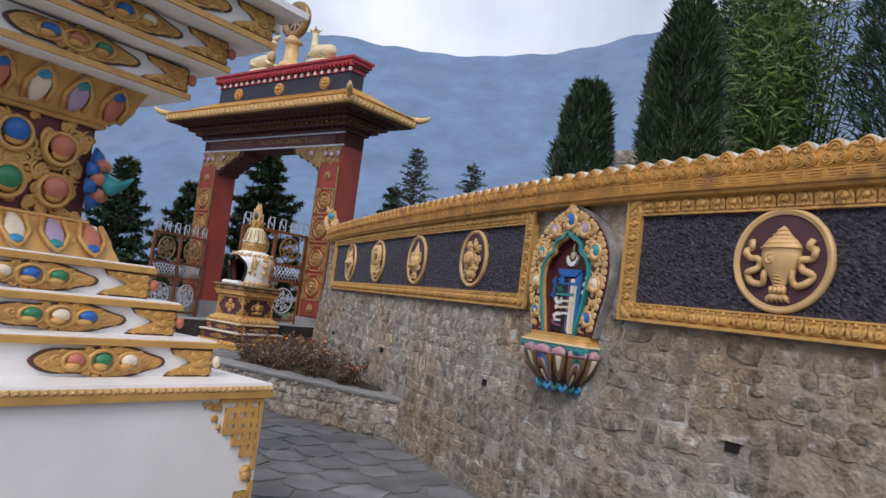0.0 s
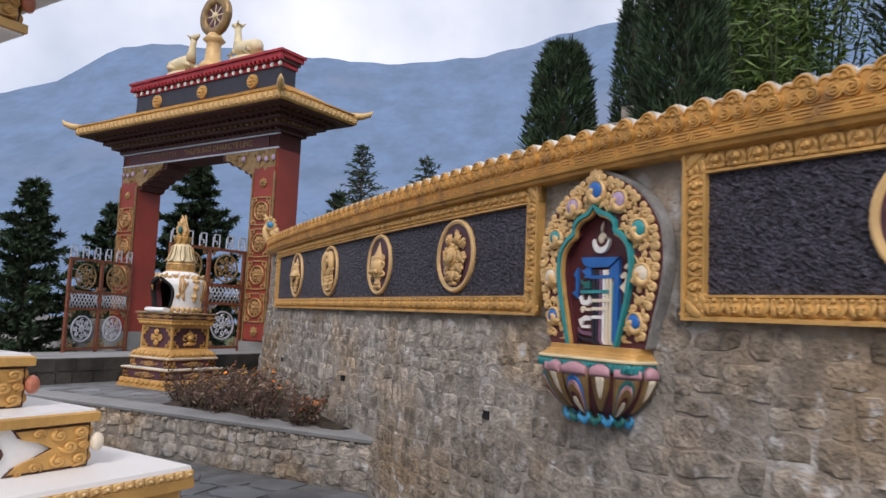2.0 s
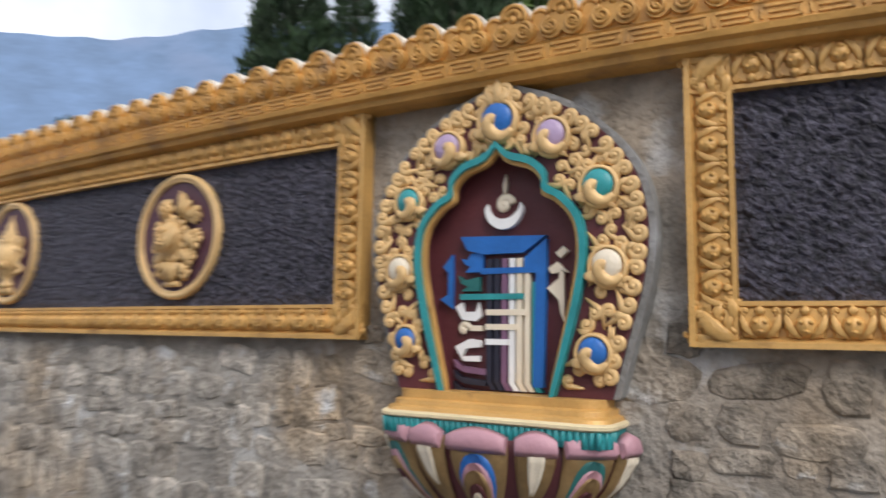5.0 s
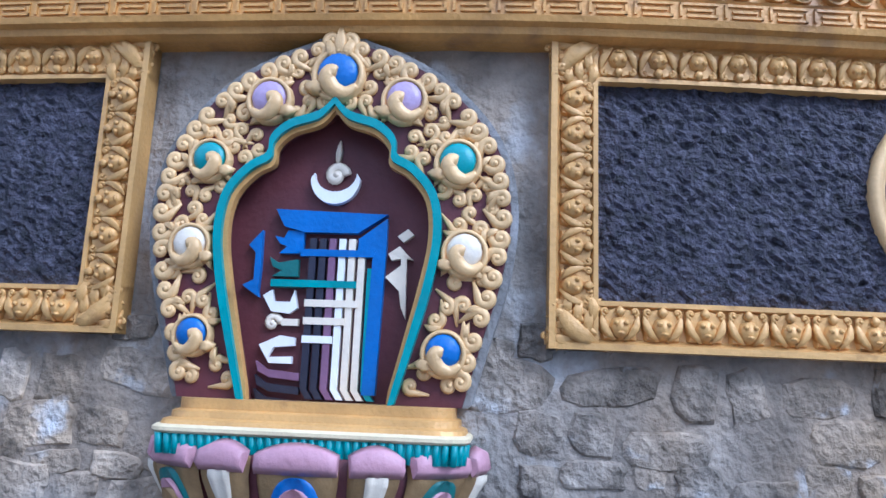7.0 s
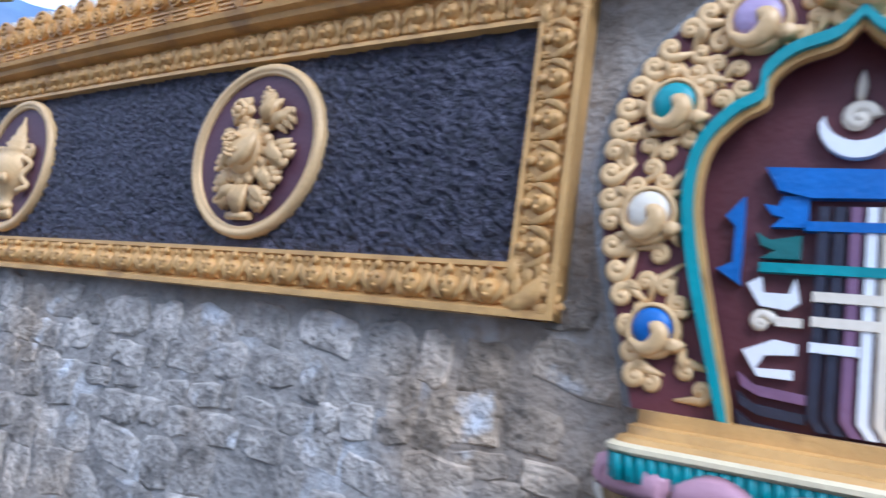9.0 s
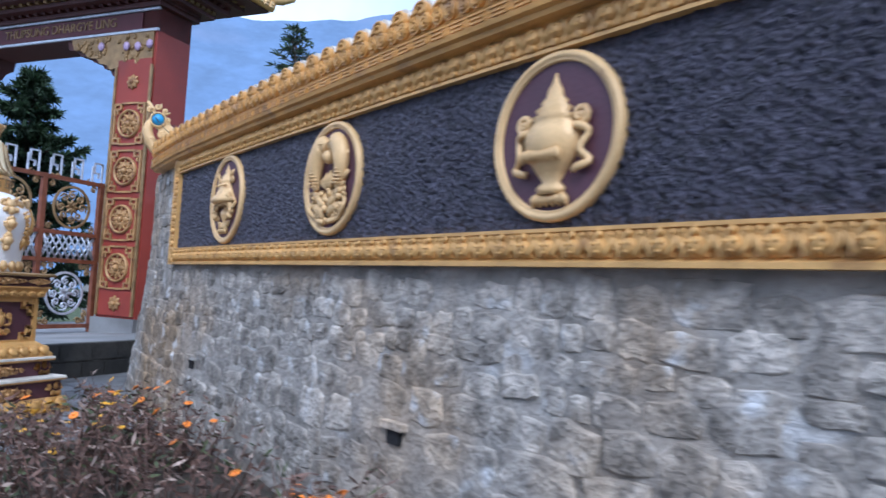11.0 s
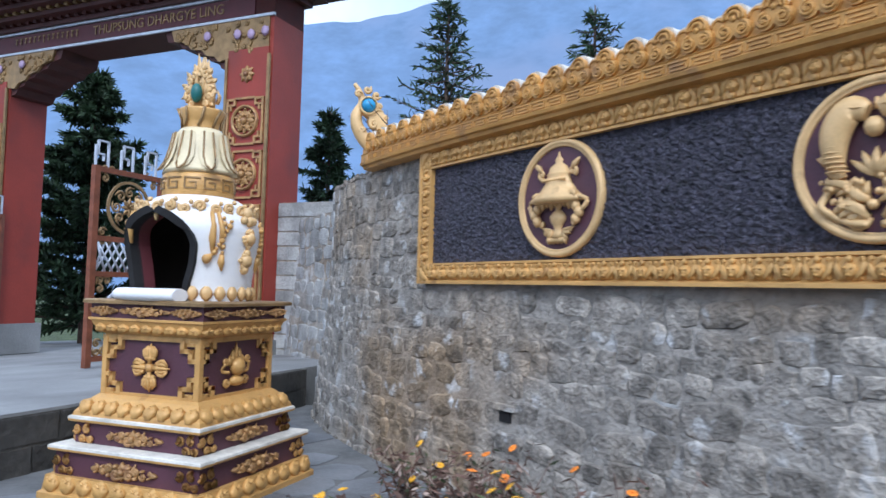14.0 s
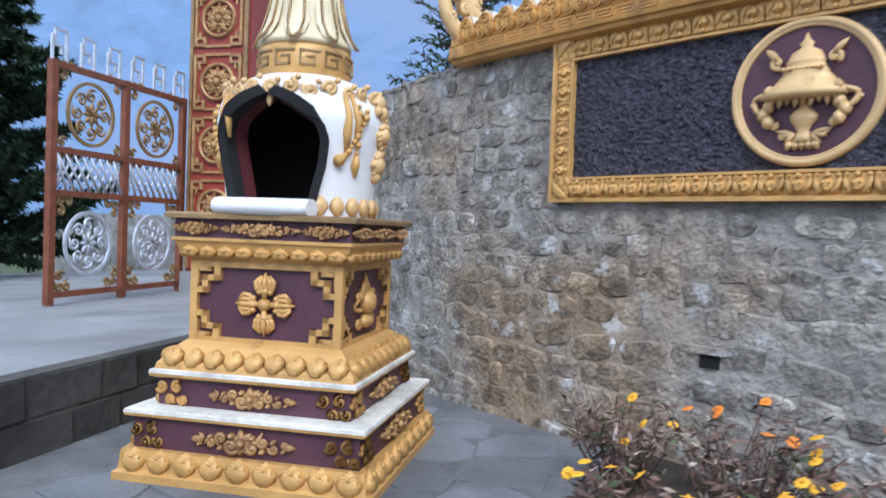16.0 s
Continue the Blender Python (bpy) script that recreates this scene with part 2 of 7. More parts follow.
def spiral(bm, c, r, start=0.0, turns=1.5, hand=1, thick=None, z=0.0, tail=0.0, mi=0, m=None, seg=6):
    """A volute: a tapering roll wound inwards, with a bead at its eye."""
    th = thick or r * 0.34
    k = 16
    pts, rad = [], []
    for i in range(k + 1):
        u = i / k
        a = start + hand * u * turns * 2 * math.pi
        q = (r - th) * (1 - 0.80 * u)
        pts.append(Vector((c[0] + q * math.cos(a), c[1] + q * math.sin(a), z + th * 0.35 * u)))
        rad.append(th * (1 - 0.35 * u))
    if tail:
        t0 = Vector((math.sin(start) * hand, -math.cos(start) * hand, 0))
        pts.insert(0, pts[0] + t0 * tail)
        rad.insert(0, th * 0.25)
    tube(bm, pts, rad, seg, 0.9, mi, m)
    ball(bm, (c[0], c[1], z + th * 0.3), (th * 0.8, th * 0.8, th * 0.8), 6, 4, mi, m)


def leaf(bm, base, tip, width, z=0.0, lift=0.02, mi=0, m=None, bend=0.0):
    """A fleshy raised leaf from base to tip."""
    a, b = Vector((*base, z)), Vector((*tip, z))
    d = b - a
    side = Vector((-d.y, d.x, 0)).normalized()
    rings = []
    for u, w in ((0, 0.35), (0.25, 0.85), (0.5, 1.0), (0.75, 0.7), (1.0, 0.06)):
        c = a + d * u + side * bend * math.sin(u * math.pi)
        h = lift * math.sin(math.pi * (0.15 + 0.8 * u))
        rings.append([c - side * width * w / 2, c - side * width * w * 0.25 + Vector((0, 0, h)), c + Vector((0, 0, h * 0.75)), c + side * width * w * 0.25 + Vector((0, 0, h)), c + side * width * w / 2])
    if m:
        rings = [[m @ p for p in r] for r in rings]
    loft(bm, rings, mi=mi)


def acanthus(bm, base, tip, width, z=0.0, lift=0.025, hand=1):
    """A lobed leaf with side fronds and a rolled tip."""
    a, b = Vector(base), Vector(tip)
    d = b - a
    side_ = Vector((-d.y, d.x)).normalized()
    leaf(bm, base, tip, width * 0.75, z + 0.004, lift, bend=hand * d.length * 0.12)
    for u, q in ((0.2, 1.0), (0.45, 0.95), (0.7, 0.7)):
        for s in (-1, 1):
            o = a + d * u
            e = o + d * 0.34 * q + side_ * s * width * 0.72 * q
            leaf(bm, (o.x, o.y), (e.x, e.y), width * 0.42, z, lift * 0.8, bend=-s * width * 0.08)
    e = b + side_ * hand * width * 0.12
    spiral(bm, (e.x, e.y), width * 0.24, math.atan2(d.y, d.x) - hand * 1.57, 0.8, hand, width * 0.10, z + lift * 0.5, seg=5)


def oval(rx, ry, n=40):
    return [(rx * math.cos(2 * math.pi * k / n), ry * math.sin(2 * math.pi * k / n)) for k in range(n)]


def catmull(pts, n=8):
    out = []
    for i in range(len(pts) - 1):
        p = [Vector(pts[max(0, min(len(pts) - 1, i + k))]) for k in (-1, 0, 1, 2)]
        for k in range(n):
            u = k / n
            out.append(0.5 * ((2 * p[1]) + (p[2] - p[0]) * u + (2 * p[0] - 5 * p[1] + 4 * p[2] - p[3]) * u * u + (3 * p[1] - p[0] - 3 * p[2] + p[3]) * u ** 3))
    out.append(Vector(pts[-1]))
    return out


# ---- the curved boundary wall: x of the front of its frames at each y ----
WY = [-4, 0, 2, 3.2, 4.3, 5.4, 6.5, 8, 9.3, 10.7, 12, 12.8, 13.4, 14, 14.5, 14.9, 16, 17.4]
WX = [4.75, 3.98, 3.60, 3.37, 3.17, 3.08, 3.04, 3.03, 3.05, 3.09, 3.16, 3.25, 3.38, 3.60, 3.93, 4.22, 4.48, 4.68]
_tan = np.gradient(np.array(WX), np.array(WY))


def fx(y):
    i = int(np.clip(np.searchsorted(WY, y) - 1, 0, len(WY) - 2))
    h = WY[i + 1] - WY[i]
    u = (y - WY[i]) / h
    return (2 * u ** 3 - 3 * u * u + 1) * WX[i] + (u ** 3 - 2 * u * u + u) * h * _tan[i] + (-2 * u ** 3 + 3 * u * u) * WX[i + 1] + (u ** 3 - u * u) * h * _tan[i + 1]


def on_wall(y, z, out=0.0):
    """A pose on the wall: its x runs to the viewer's right, y up, z out of the wall."""
    s = (fx(y + 0.02) - fx(y - 0.02)) / 0.04
    right = Vector((-s, -1, 0)).normalized()
    o = Vector((-1, s, 0)).normalized()
    p = Vector((fx(y), y, z)) + o * out
    return Matrix(((right.x, 0, o.x, p.x), (right.y, 0, o.y, p.y), (0, 1, 0, p.z), (0, 0, 0, 1)))


def wall_sweep(bm, prof, y0, y1, step=0.1, mi=0, smooth=False):
    """Sweeps a closed outline of (out, z) along the wall."""
    n = max(2, int(abs(y1 - y0) / step) + 1)
    rings = []
    for i in range(n + 1):
        m = on_wall(y0 + (y1 - y0) * i / n, 0)
        rings.append([m @ Vector((0, z, o)) for o, z in prof])
    loft(bm, rings, mi=mi, smooth=smooth)


def batter(y, z):
    """How far the stone face stands out at a height."""
    b = 0.06 + 0.11 * min(1, max(0, (y - 6) / 5))
    return -0.05 + b * max(0.0, 1 - z / 1.7)


# ---- ground and terraces ----
ANG = 30.0
E1, E2 = Vector((math.cos(radians(ANG)), math.sin(radians(ANG)), 0)), Vector((-math.sin(radians(ANG)), math.cos(radians(ANG)), 0))
TER, UPP = 0.45, 0.78

bm = bmesh.new()
bmesh.ops.create_grid(bm, x_segments=40, y_segments=40, size=1500)
for v in bm.verts:
    d = max(0, math.hypot(v.co.x, v.co.y) - 60)
    v.co.z = -0.03 - 0.02 * d
g = part("ground", bm, M["grass"], None)
tagged(g, "open hillside ground falling away around the courtyard", "ground", kind="structure")


def slab(name, pts, z0, z1, material, label, category):
    bm = bmesh.new()
    prism(bm, pts, z0, z1)
    return tagged(part(name, bm, material, None), label, category, kind="structure")


slab("pavement", [(-9, -9), (5.2, -9), (4.6, 0.0), (3.7, 4.3), (3.5, 8), (3.5, 11.5), (-9, 11.5)], -0.3, -0.006, M["joint"], "grey stone path of the courtyard", "path")
LW0, LW1 = Vector((3.02, 7.72, 0)), Vector((-0.35, 12.3, 0))
slab("terrace", [(3.6, 7.6), (3.9, 14.3), (3.6, 14.6), (-0.3, 12.35), (2.93, 7.92)], -0.2, TER, M["joint"], "raised concrete terrace in front of the gate", "terrace")
U0 = Vector((-0.3, 12.28, 0))
ul, ur = U0 - E1 * 9, U0 + E1 * 5.4
def forecourt_z(p):
    """The forecourt falls gently from its kerb towards the gate."""
    return UPP - 0.06 * max(0.0, (Vector((p[0], p[1], 0)) - U0).dot(E2))


bm = bmesh.new()
fp = [ul[:2], ur[:2], (6.2, 15), (9, 24), (-4, 34), (-16, 22)]
loft(bm, [[Vector((q[0], q[1], -1.0)) for q in fp], [Vector((q[0], q[1], forecourt_z(q))) for q in fp]], smooth=False)
tagged(part("gate_terrace", bm, M["concrete"], None), "pale worn concrete forecourt of the gate", "terrace", kind="structure")

# hillside bank held up by the wall
bm = bmesh.new()
rings = []
for i in range(45):
    y = -4 + 21.4 * i / 44
    rings.append([Vector((fx(y) + dx, y + (0 if dx < 1 else 0.1 * dx), z + 0.15 * noise.noise(Vector((dx, y * 0.6, 0))))) for dx, z in ((0.25, 2.35), (1.2, 2.45), (3, 2.8), (6, 3.4), (12, 4.2), (30, 6.0), (60, 8))])
loft(bm, rings, closed=False)
tagged(part("bank", bm, M["grass"], None), "grassy bank held back by the stone wall", "ground", kind="structure")

# ---- far slopes ----
RIDGE_AZ = [-180, -120, -70, -30, -12, -5, -2, 1.6, 4.4, 13, 22.5, 29.5, 36, 42.5, 55, 80, 120, 180]
RIDGE_EL = [12, 9, 8, 10, 12.3, 13.8, 15.3, 18.1, 19.05, 19.7, 19.6, 20.5, 22.1, 23.4, 24.5, 18, 14, 12]
bm = bmesh.new()
rings = []
for i in range(361):
    az = -180 + i
    el = np.interp(az, RIDGE_AZ, RIDGE_EL) + 0.25 * noise.noise(Vector((az * 0.35, 3, 0))) + 0.18 * noise.noise(Vector((az * 1.4, 9, 0)))
    a = radians(az)
    row = []
    for k in range(15):
        u = k / 14
        d = 500 + 700 * u
        h = (d * math.tan(radians(el)) * (u ** 0.85)) * (1 + 0.10 * noise.noise(Vector((math.sin(a) * 6, math.cos(a) * 6, u * 5))) * (1 - u)) - 60 * (1 - u)
        row.append(Vector((d * math.sin(a), d * math.cos(a), h)))
    rings.append(row)
loft(bm, rings, closed=False)
# the slopes glow slightly to imitate haze in front of them
tagged(part("backdrop", bm, M["hill"], None), "forested mountain slopes with haze put in as blue tint and glow", "mountain", kind="structure")

# ---- boundary wall ----
WALL_END, COPING_END = 17.3, 12.75
bm = bmesh.new()
rings = []
for i in range(150):
    y = -4 + (WALL_END + 4) * i / 149
    back = 0.45
    col = []
    for k in range(22):
        z = -0.2 + 2.6 * k / 21
        m = on_wall(y, 0)
        j = 0.012 * noise.noise(Vector((y * 9, z * 9, 1)))
        col.append(m @ Vector((0, z, batter(y, z) - 0.012 + j)))
    col += [m @ Vector((0, 2.4, -back)), m @ Vector((0, -0.2, -back))]
    rings.append(col)
loft(bm, rings, smooth=False)
wall = tagged(part("wall_east", bm, M["mortar"], None), "curved rubble stone wall with grey mortar and pale lime stains", "wall", kind="structure")

# coping: moulded band, key-pattern strip, round-topped scroll tiles
coping = thing("wall_coping", Matrix(), "ochre gold painted coping of scroll tiles along the stone wall", "coping", kind="structure")
bm = bmesh.new()
wall_sweep(bm, [(-0.3, 2.385), (0.0, 2.385), (0.03, 2.392), (0.035, 2.41), (0.055, 2.416), (0.06, 2.432), (0.05, 2.438), (0.05, 2.486), (0.055, 2.492), (0.04, 2.50), (0.035, 2.56), (-0.3, 2.585)], -4, COPING_END)
part("moulding", bm, M["coping"], coping)
bm = bmesh.new()
wall_sweep(bm, [(-0.30, 2.56), (-0.02, 2.56), (-0.02, 2.60), (-0.30, 2.63)], -4, COPING_END)
part("tile_bed", bm, M["cap"], coping, "whitish tile bed, its lit top put into the colour")

# key strip: little angular hooks
bm = bmesh.new()
y = -1.0
while y < COPING_END - 0.1:
    m = on_wall(y, 2.462, 0.05)
    for x0, x1, a, b in ((-0.05, 0.05, 0.013, 0.02), (-0.05, -0.043, -0.018, 0.02), (-0.03, 0.05, -0.02, -0.013), (0.043, 0.05, -0.02, 0.008), (-0.03, 0.035, -0.004, 0.003)):
        box(bm, x0, x1, a, b, -0.002, 0.006, m)
    y += 0.115
part("key_strip", bm, M["coping"], coping)

# one cloud tile, shared by all: two curls below a domed lobe, and the round tile between two
PITCH = 0.156


def lobed(circles, n=44, c=(0.0, 0.012)):
    """The outline round several circles, seen from c."""
    res = []
    for k in range(n):
        a = 2 * math.pi * k / n
        far = 0.01
        for cx, cy, r in circles:
            dx, dy = cx - c[0], cy - c[1]
            along = dx * math.cos(a) + dy * math.sin(a)
            off = dx * dx + dy * dy - along * along
            if off < r * r:
                far = max(far, along + math.sqrt(r * r - off))
        res.append((c[0] + far * math.cos(a), c[1] + far * math.sin(a)))
    return res


bm = bmesh.new()
prism(bm, lobed(((-0.035, -0.010, 0.038), (0.035, -0.010, 0.038), (0.0, 0.037, 0.046))), -0.035, 0.010, taper=0.97)
for s in (-1, 1):
    spiral(bm, (s * 0.035, -0.010), 0.037, radians(90), 1.7, -s, 0.0075, 0.012, seg=5)
for r in (0.041, 0.024):
    tube(bm, [Vector((r * math.cos(radians(a)), 0.037 + r * math.sin(radians(a)), 0.012)) for a in range(-22, 203, 15)], 0.0075, 5)
ball(bm, (0, 0.034, 0.010), (0.014, 0.014, 0.008), 8, 4)
scroll_me = bpy.data.meshes.new("scroll_tile")
bm.to_mesh(scroll_me), bm.free()
scroll_me.materials.append(M["coping"])
bm = bmesh.new()
prism(bm, oval(0.040, 0.052, 18), -0.03, -0.012, Matrix.Translation((0, 0.016, 0)), taper=0.95)
tube(bm, [Vector((0.028 * math.cos(radians(a)), 0.028 + 0.028 * math.sin(radians(a)), -0.012)) for a in range(0, 181, 20)], 0.006, 4)
gap_me = bpy.data.meshes.new("gap_tile")
bm.to_mesh(gap_me), bm.free()
gap_me.materials.append(M["coping"])
# ridge tiles are whitish so that the coping's top edges look lit
bm = bmesh.new()
rows = []
for zz in (0.004, -0.26):
    rows.append([Vector((0.046 * math.cos(radians(a)), 0.026 + 0.048 * math.sin(radians(a)), zz)) for a in range(0, 181, 22)] + [Vector((-0.046, -0.03, zz)), Vector((0.046, -0.03, zz))])
loft(bm, rows, smooth=False)
cap_me = bpy.data.meshes.new("ridge_tile")
bm.to_mesh(cap_me), bm.free()
cap_me.materials.append(M["cap"])
y = 0.9
while y < COPING_END:
    tile = new("scroll_tile", scroll_me)
    tile.parent, tile.matrix_world = coping, on_wall(y, 2.545, 0.045)
    gap = new("gap_tile", gap_me)
    gap.parent, gap.matrix_world = coping, on_wall(y + PITCH / 2, 2.545, 0.045)
    ridge = new("ridge_tile", cap_me)
    ridge.parent, ridge.matrix_world = coping, on_wall(y, 2.569, 0.030)
    ridge = new("ridge_tile", cap_me)
    ridge.parent, ridge.matrix_world = coping, on_wall(y + PITCH / 2, 2.551, 0.012)
    y += PITCH

# finial at the end of the coping: upturned cloud scroll with a blue jewel
FN = Vector((-0.38, -0.92, 0)).normalized()
FR = Vector((-FN.y, FN.x, 0))
FB = Vector((3.19, 12.668, 0)) + FR * 0.09 - FN * 0.06
fin = thing("coping_finial", Matrix(((FR.x, 0, FN.x, FB.x), (FR.y, 0, FN.y, FB.y), (0, 1, 0, 2.65), (0, 0, 0, 1))), "cream and gold cloud scroll finial with blue jewel", "finial")
bm = bmesh.new()
stem = catmull([(0.20, -0.15), (0.06, -0.13), (-0.07, -0.08), (-0.15, 0.02), (-0.17, 0.12), (-0.13, 0.21), (-0.15, 0.29), (-0.19, 0.35)], 4)
n = len(stem)
tube(bm, [(p.x, p.y, 0.0) for p in stem], [0.055 * (1 - 0.85 * (i / (n - 1)) ** 1.6) + 0.004 for i in range(n)], 8, 0.9)
prism(bm, lobed(((-0.09, 0.19, 0.075), (-0.02, 0.10, 0.07), (0.05, -0.02, 0.07), (0.14, -0.09, 0.06)), 40, (-0.03, 0.09)), -0.035, 0.035, taper=0.9)
for c, r, a, h in (((-0.165, 0.27), 0.034, 1.0, 1), ((-0.10, 0.305), 0.038, 0.0, -1), ((-0.035, 0.27), 0.038, 5.2, -1), ((-0.01, 0.19), 0.04, 4.6, -1), ((0.035, 0.11), 0.036, 4.4, -1), ((0.085, 0.05), 0.034, 4.2, -1), ((0.14, 0.0), 0.03, 4.0, -1), ((-0.05, 0.06), 0.045, 2.0, 1), ((0.03, -0.03), 0.04, 2.2, 1), ((0.10, -0.08), 0.036, 2.4, 1), ((-0.13, 0.02), 0.04, 3.0, 1)):
    spiral(bm, c, r, a, 1.1, h, r * 0.36, 0.03, r * 0.8)
rings = []
for k in range(21):
    a = 2 * math.pi * k / 20
    d = Vector((math.cos(a), math.sin(a), 0))
    rings.append([Vector((-0.09, 0.19, 0)) + d * 0.055 * q + Vector((0, 0, h)) for q, h in ((1.3, 0.03), (1.2, 0.055), (1.02, 0.058), (0.95, 0.04))])
loft(bm, rings, closed=False)
part("scroll_body", bm, M["pale_gold"], fin)
bm = bmesh.new()
ball(bm, (-0.09, 0.19, 0.045), (0.052, 0.052, 0.034), 12, 6)
part("jewel", bm, M["skyblue"], fin, "glossy sky blue jewel")


# ---- framed relief panels ----
def lotus_mesh():
    bm = bmesh.new()
    prism(bm, [(-0.045, -0.042), (0.045, -0.042), (0.05, 0.0), (0.04, 0.036), (0.0, 0.046), (-0.04, 0.036), (-0.05, 0.0)], -0.004, 0.012, taper=0.86)
    ball(bm, (0, -0.008, 0.012), (0.027, 0.03, 0.02), 8, 4)
    ball(bm, (-0.012, 0.002, 0.028), 0.008, 6, 3)
    ball(bm, (0.012, 0.002, 0.028), 0.008, 6, 3)
    ball(bm, (0, -0.022, 0.026), (0.012, 0.006, 0.008), 6, 3)
    for s in (-1, 1):
        leaf(bm, (s * 0.012, -0.04), (s * 0.046, 0.03), 0.026, 0.008, 0.018, bend=-s * 0.01)
        spiral(bm, (s * 0.036, 0.03), 0.016, radians(-90), 1.0, s, 0.006, 0.012, seg=4)
    leaf(bm, (0, 0.018), (0, 0.046), 0.026, 0.014, 0.014)
    me = bpy.data.meshes.new("lotus_boss")
    bm.to_mesh(me), bm.free()
    me.materials.append(M["gold"])
    return me


lotus_me = lotus_mesh()


def frame_panel(y_right, y_left, z0, z1, label, open_right=False):
    """A gold frame with a dark rough panel; y_right < y_left."""
    root = thing("relief_panel", Matrix(), label, "wall panel")
    w = 0.125
    rail = [(-0.06, 0.0), (0.004, 0.0), (0.004, 0.016), (-0.012, 0.022), (-0.02, 0.03), (-0.02, 0.104), (-0.006, 0.110), (-0.006, 0.122), (-0.06, 0.125)]
    for name, zz, sgn in (("bottom_rail", z0, 1), ("top_rail", z1, -1)):
        bm = bmesh.new()
        wall_sweep(bm, [(o, zz + sgn * h) for o, h in rail][::sgn], y_right, y_left)
        rl = part(name, bm, M["gold"], root)
        y = y_right + 0.165
        while y < y_left - 0.14:
            ob = new("lotus_boss", lotus_me)
            ob.parent = rl
            ob.matrix_world = on_wall(y, zz + sgn * 0.066, -0.02) @ (Matrix() if sgn > 0 else pose(0, 0, 0, 0, 0, 180))
            y += 0.104
    for name, ye, sgn in (("left_stile", y_left, 1), ("right_stile", y_right, -1)):
        bm = bmesh.new()
        m = on_wall(ye, 0)
        rings = [[m @ Vector((sgn * h, zz, o + 0.001)) for o, h in rail][::sgn] for zz in (z0, z1)]
        loft(bm, rings, smooth=False)
        st = part(name, bm, M["gold"], root)
        z = z0 + 0.158
        while z < z1 - 0.125:
            ob = new("lotus_boss", lotus_me)
            ob.parent = st
            ob.matrix_world = on_wall(ye - sgn * 0.066, z, -0.02) @ pose(0, 0, 0, 0, 0, -90 * sgn)
            z += 0.098
        for zz, q in ((z0 + 0.066, 1), (z1 - 0.066, -1)):
            bm = bmesh.new()
            acanthus(bm, (0.052 * sgn, -0.052 * q), (-0.048 * sgn, 0.048 * q), 0.085, 0.002, 0.03, sgn * q)
            acanthus(bm, (0.04 * sgn, 0.0), (0.03 * sgn, 0.075 * q), 0.05, 0, 0.022, -sgn * q)
            acanthus(bm, (0.0, -0.04 * q), (-0.075 * sgn, -0.03 * q), 0.05, 0, 0.022, sgn * q)
            for cx, cy, h in ((0.03, -0.03, 1), (-0.03, 0.03, -1), (0.0, 0.0, 1)):
                spiral(bm, (cx * sgn, cy * q), 0.026, 0, 1.3, h * q * sgn, 0.009, 0.012, seg=5)
            c = part("corner_leaf", bm, M["gold"], st)
            c.matrix_world = on_wall(ye - sgn * 0.066, zz, -0.02)
    # rough dark field
    bm = bmesh.new()
    ny, nz = int((y_left - y_right) / 0.016), int((z1 - z0) / 0.016)
    rows = []
    for i in range(ny + 1):
        y = y_right + 0.10 + (y_left - y_right - 0.20) * i / ny
        m = on_wall(y, 0)
        rows.append([m @ Vector((0, z0 + 0.10 + (z1 - z0 - 0.20) * k / nz, -0.034 + 0.009 * noise.noise(Vector((y * 52, k * 0.66, 5))) + 0.010 * noise.noise(Vector((y * 130, k * 1.7, 8))))) for k in range(nz + 1)])
    loft(bm, rows, closed=False, smooth=False)
    part("dark_field", bm, M["slate"], root, "rough charcoal black plaster field")
    return root


Z0, Z1 = 1.585, 2.405
frame_panel(5.40, 11.98, Z0, Z1, "long gold lotus frame round a rough black panel on the wall")
frame_panel(-0.5, 4.31, Z0, Z1, "gold lotus frame round a rough black panel beside the niche")


def medallion(y, motif, label, z=2.005, r=0.285):
    root = thing("medallion", on_wall(y, z, -0.02), label, "medallion", "round lucky-sign medallions")
    bm = bmesh.new()
    rings = []
    for k in range(49):
        a = 2 * math.pi * k / 48
        d = Vector((math.cos(a), math.sin(a), 0))
        rings.append([d * (r * q) + Vector((0, 0, h)) for q, h in ((1.01, -0.03), (1.01, 0.002), (0.985, 0.012), (0.925, 0.013), (0.912, 0.006), (0.897, 0.010), (0.875, 0.004), (0.865, -0.02))])
    loft(bm, rings, caps=False)
    part("rim", bm, M["pale_gold"], root)
    bm = bmesh.new()
    prism(bm, oval(r * 0.90, r * 0.90), -0.03, -0.003)
    part("disc", bm, M["plum"], root, "dull plum painted disc")
    bm = bmesh.new()
    motif(bm)
    bmesh.ops.translate(bm, verts=bm.verts, vec=(0, 0, 0.001))
    part("relief", bm, M["pale_gold"], root, "gilded raised relief")
    return root


def ribbon(bm, pts, w=0.016, z=0.015, m=None):
    tube(bm, [(p.x, p.y, z + 0.008 * math.sin(i)) for i, p in enumerate(catmull(pts, 4))], w, 5, 0.7, m=m)


def stand(bm, z=0.0):
    for i in range(5):
        x = -0.05 + 0.025 * i
        leaf(bm, (x * 0.6, -0.185), (x * 1.4, -0.235), 0.03, z, 0.03)
    for i in range(4):
        ball(bm, (-0.036 + 0.024 * i, -0.165, 0.012), (0.015, 0.026, 0.02), 6, 4)


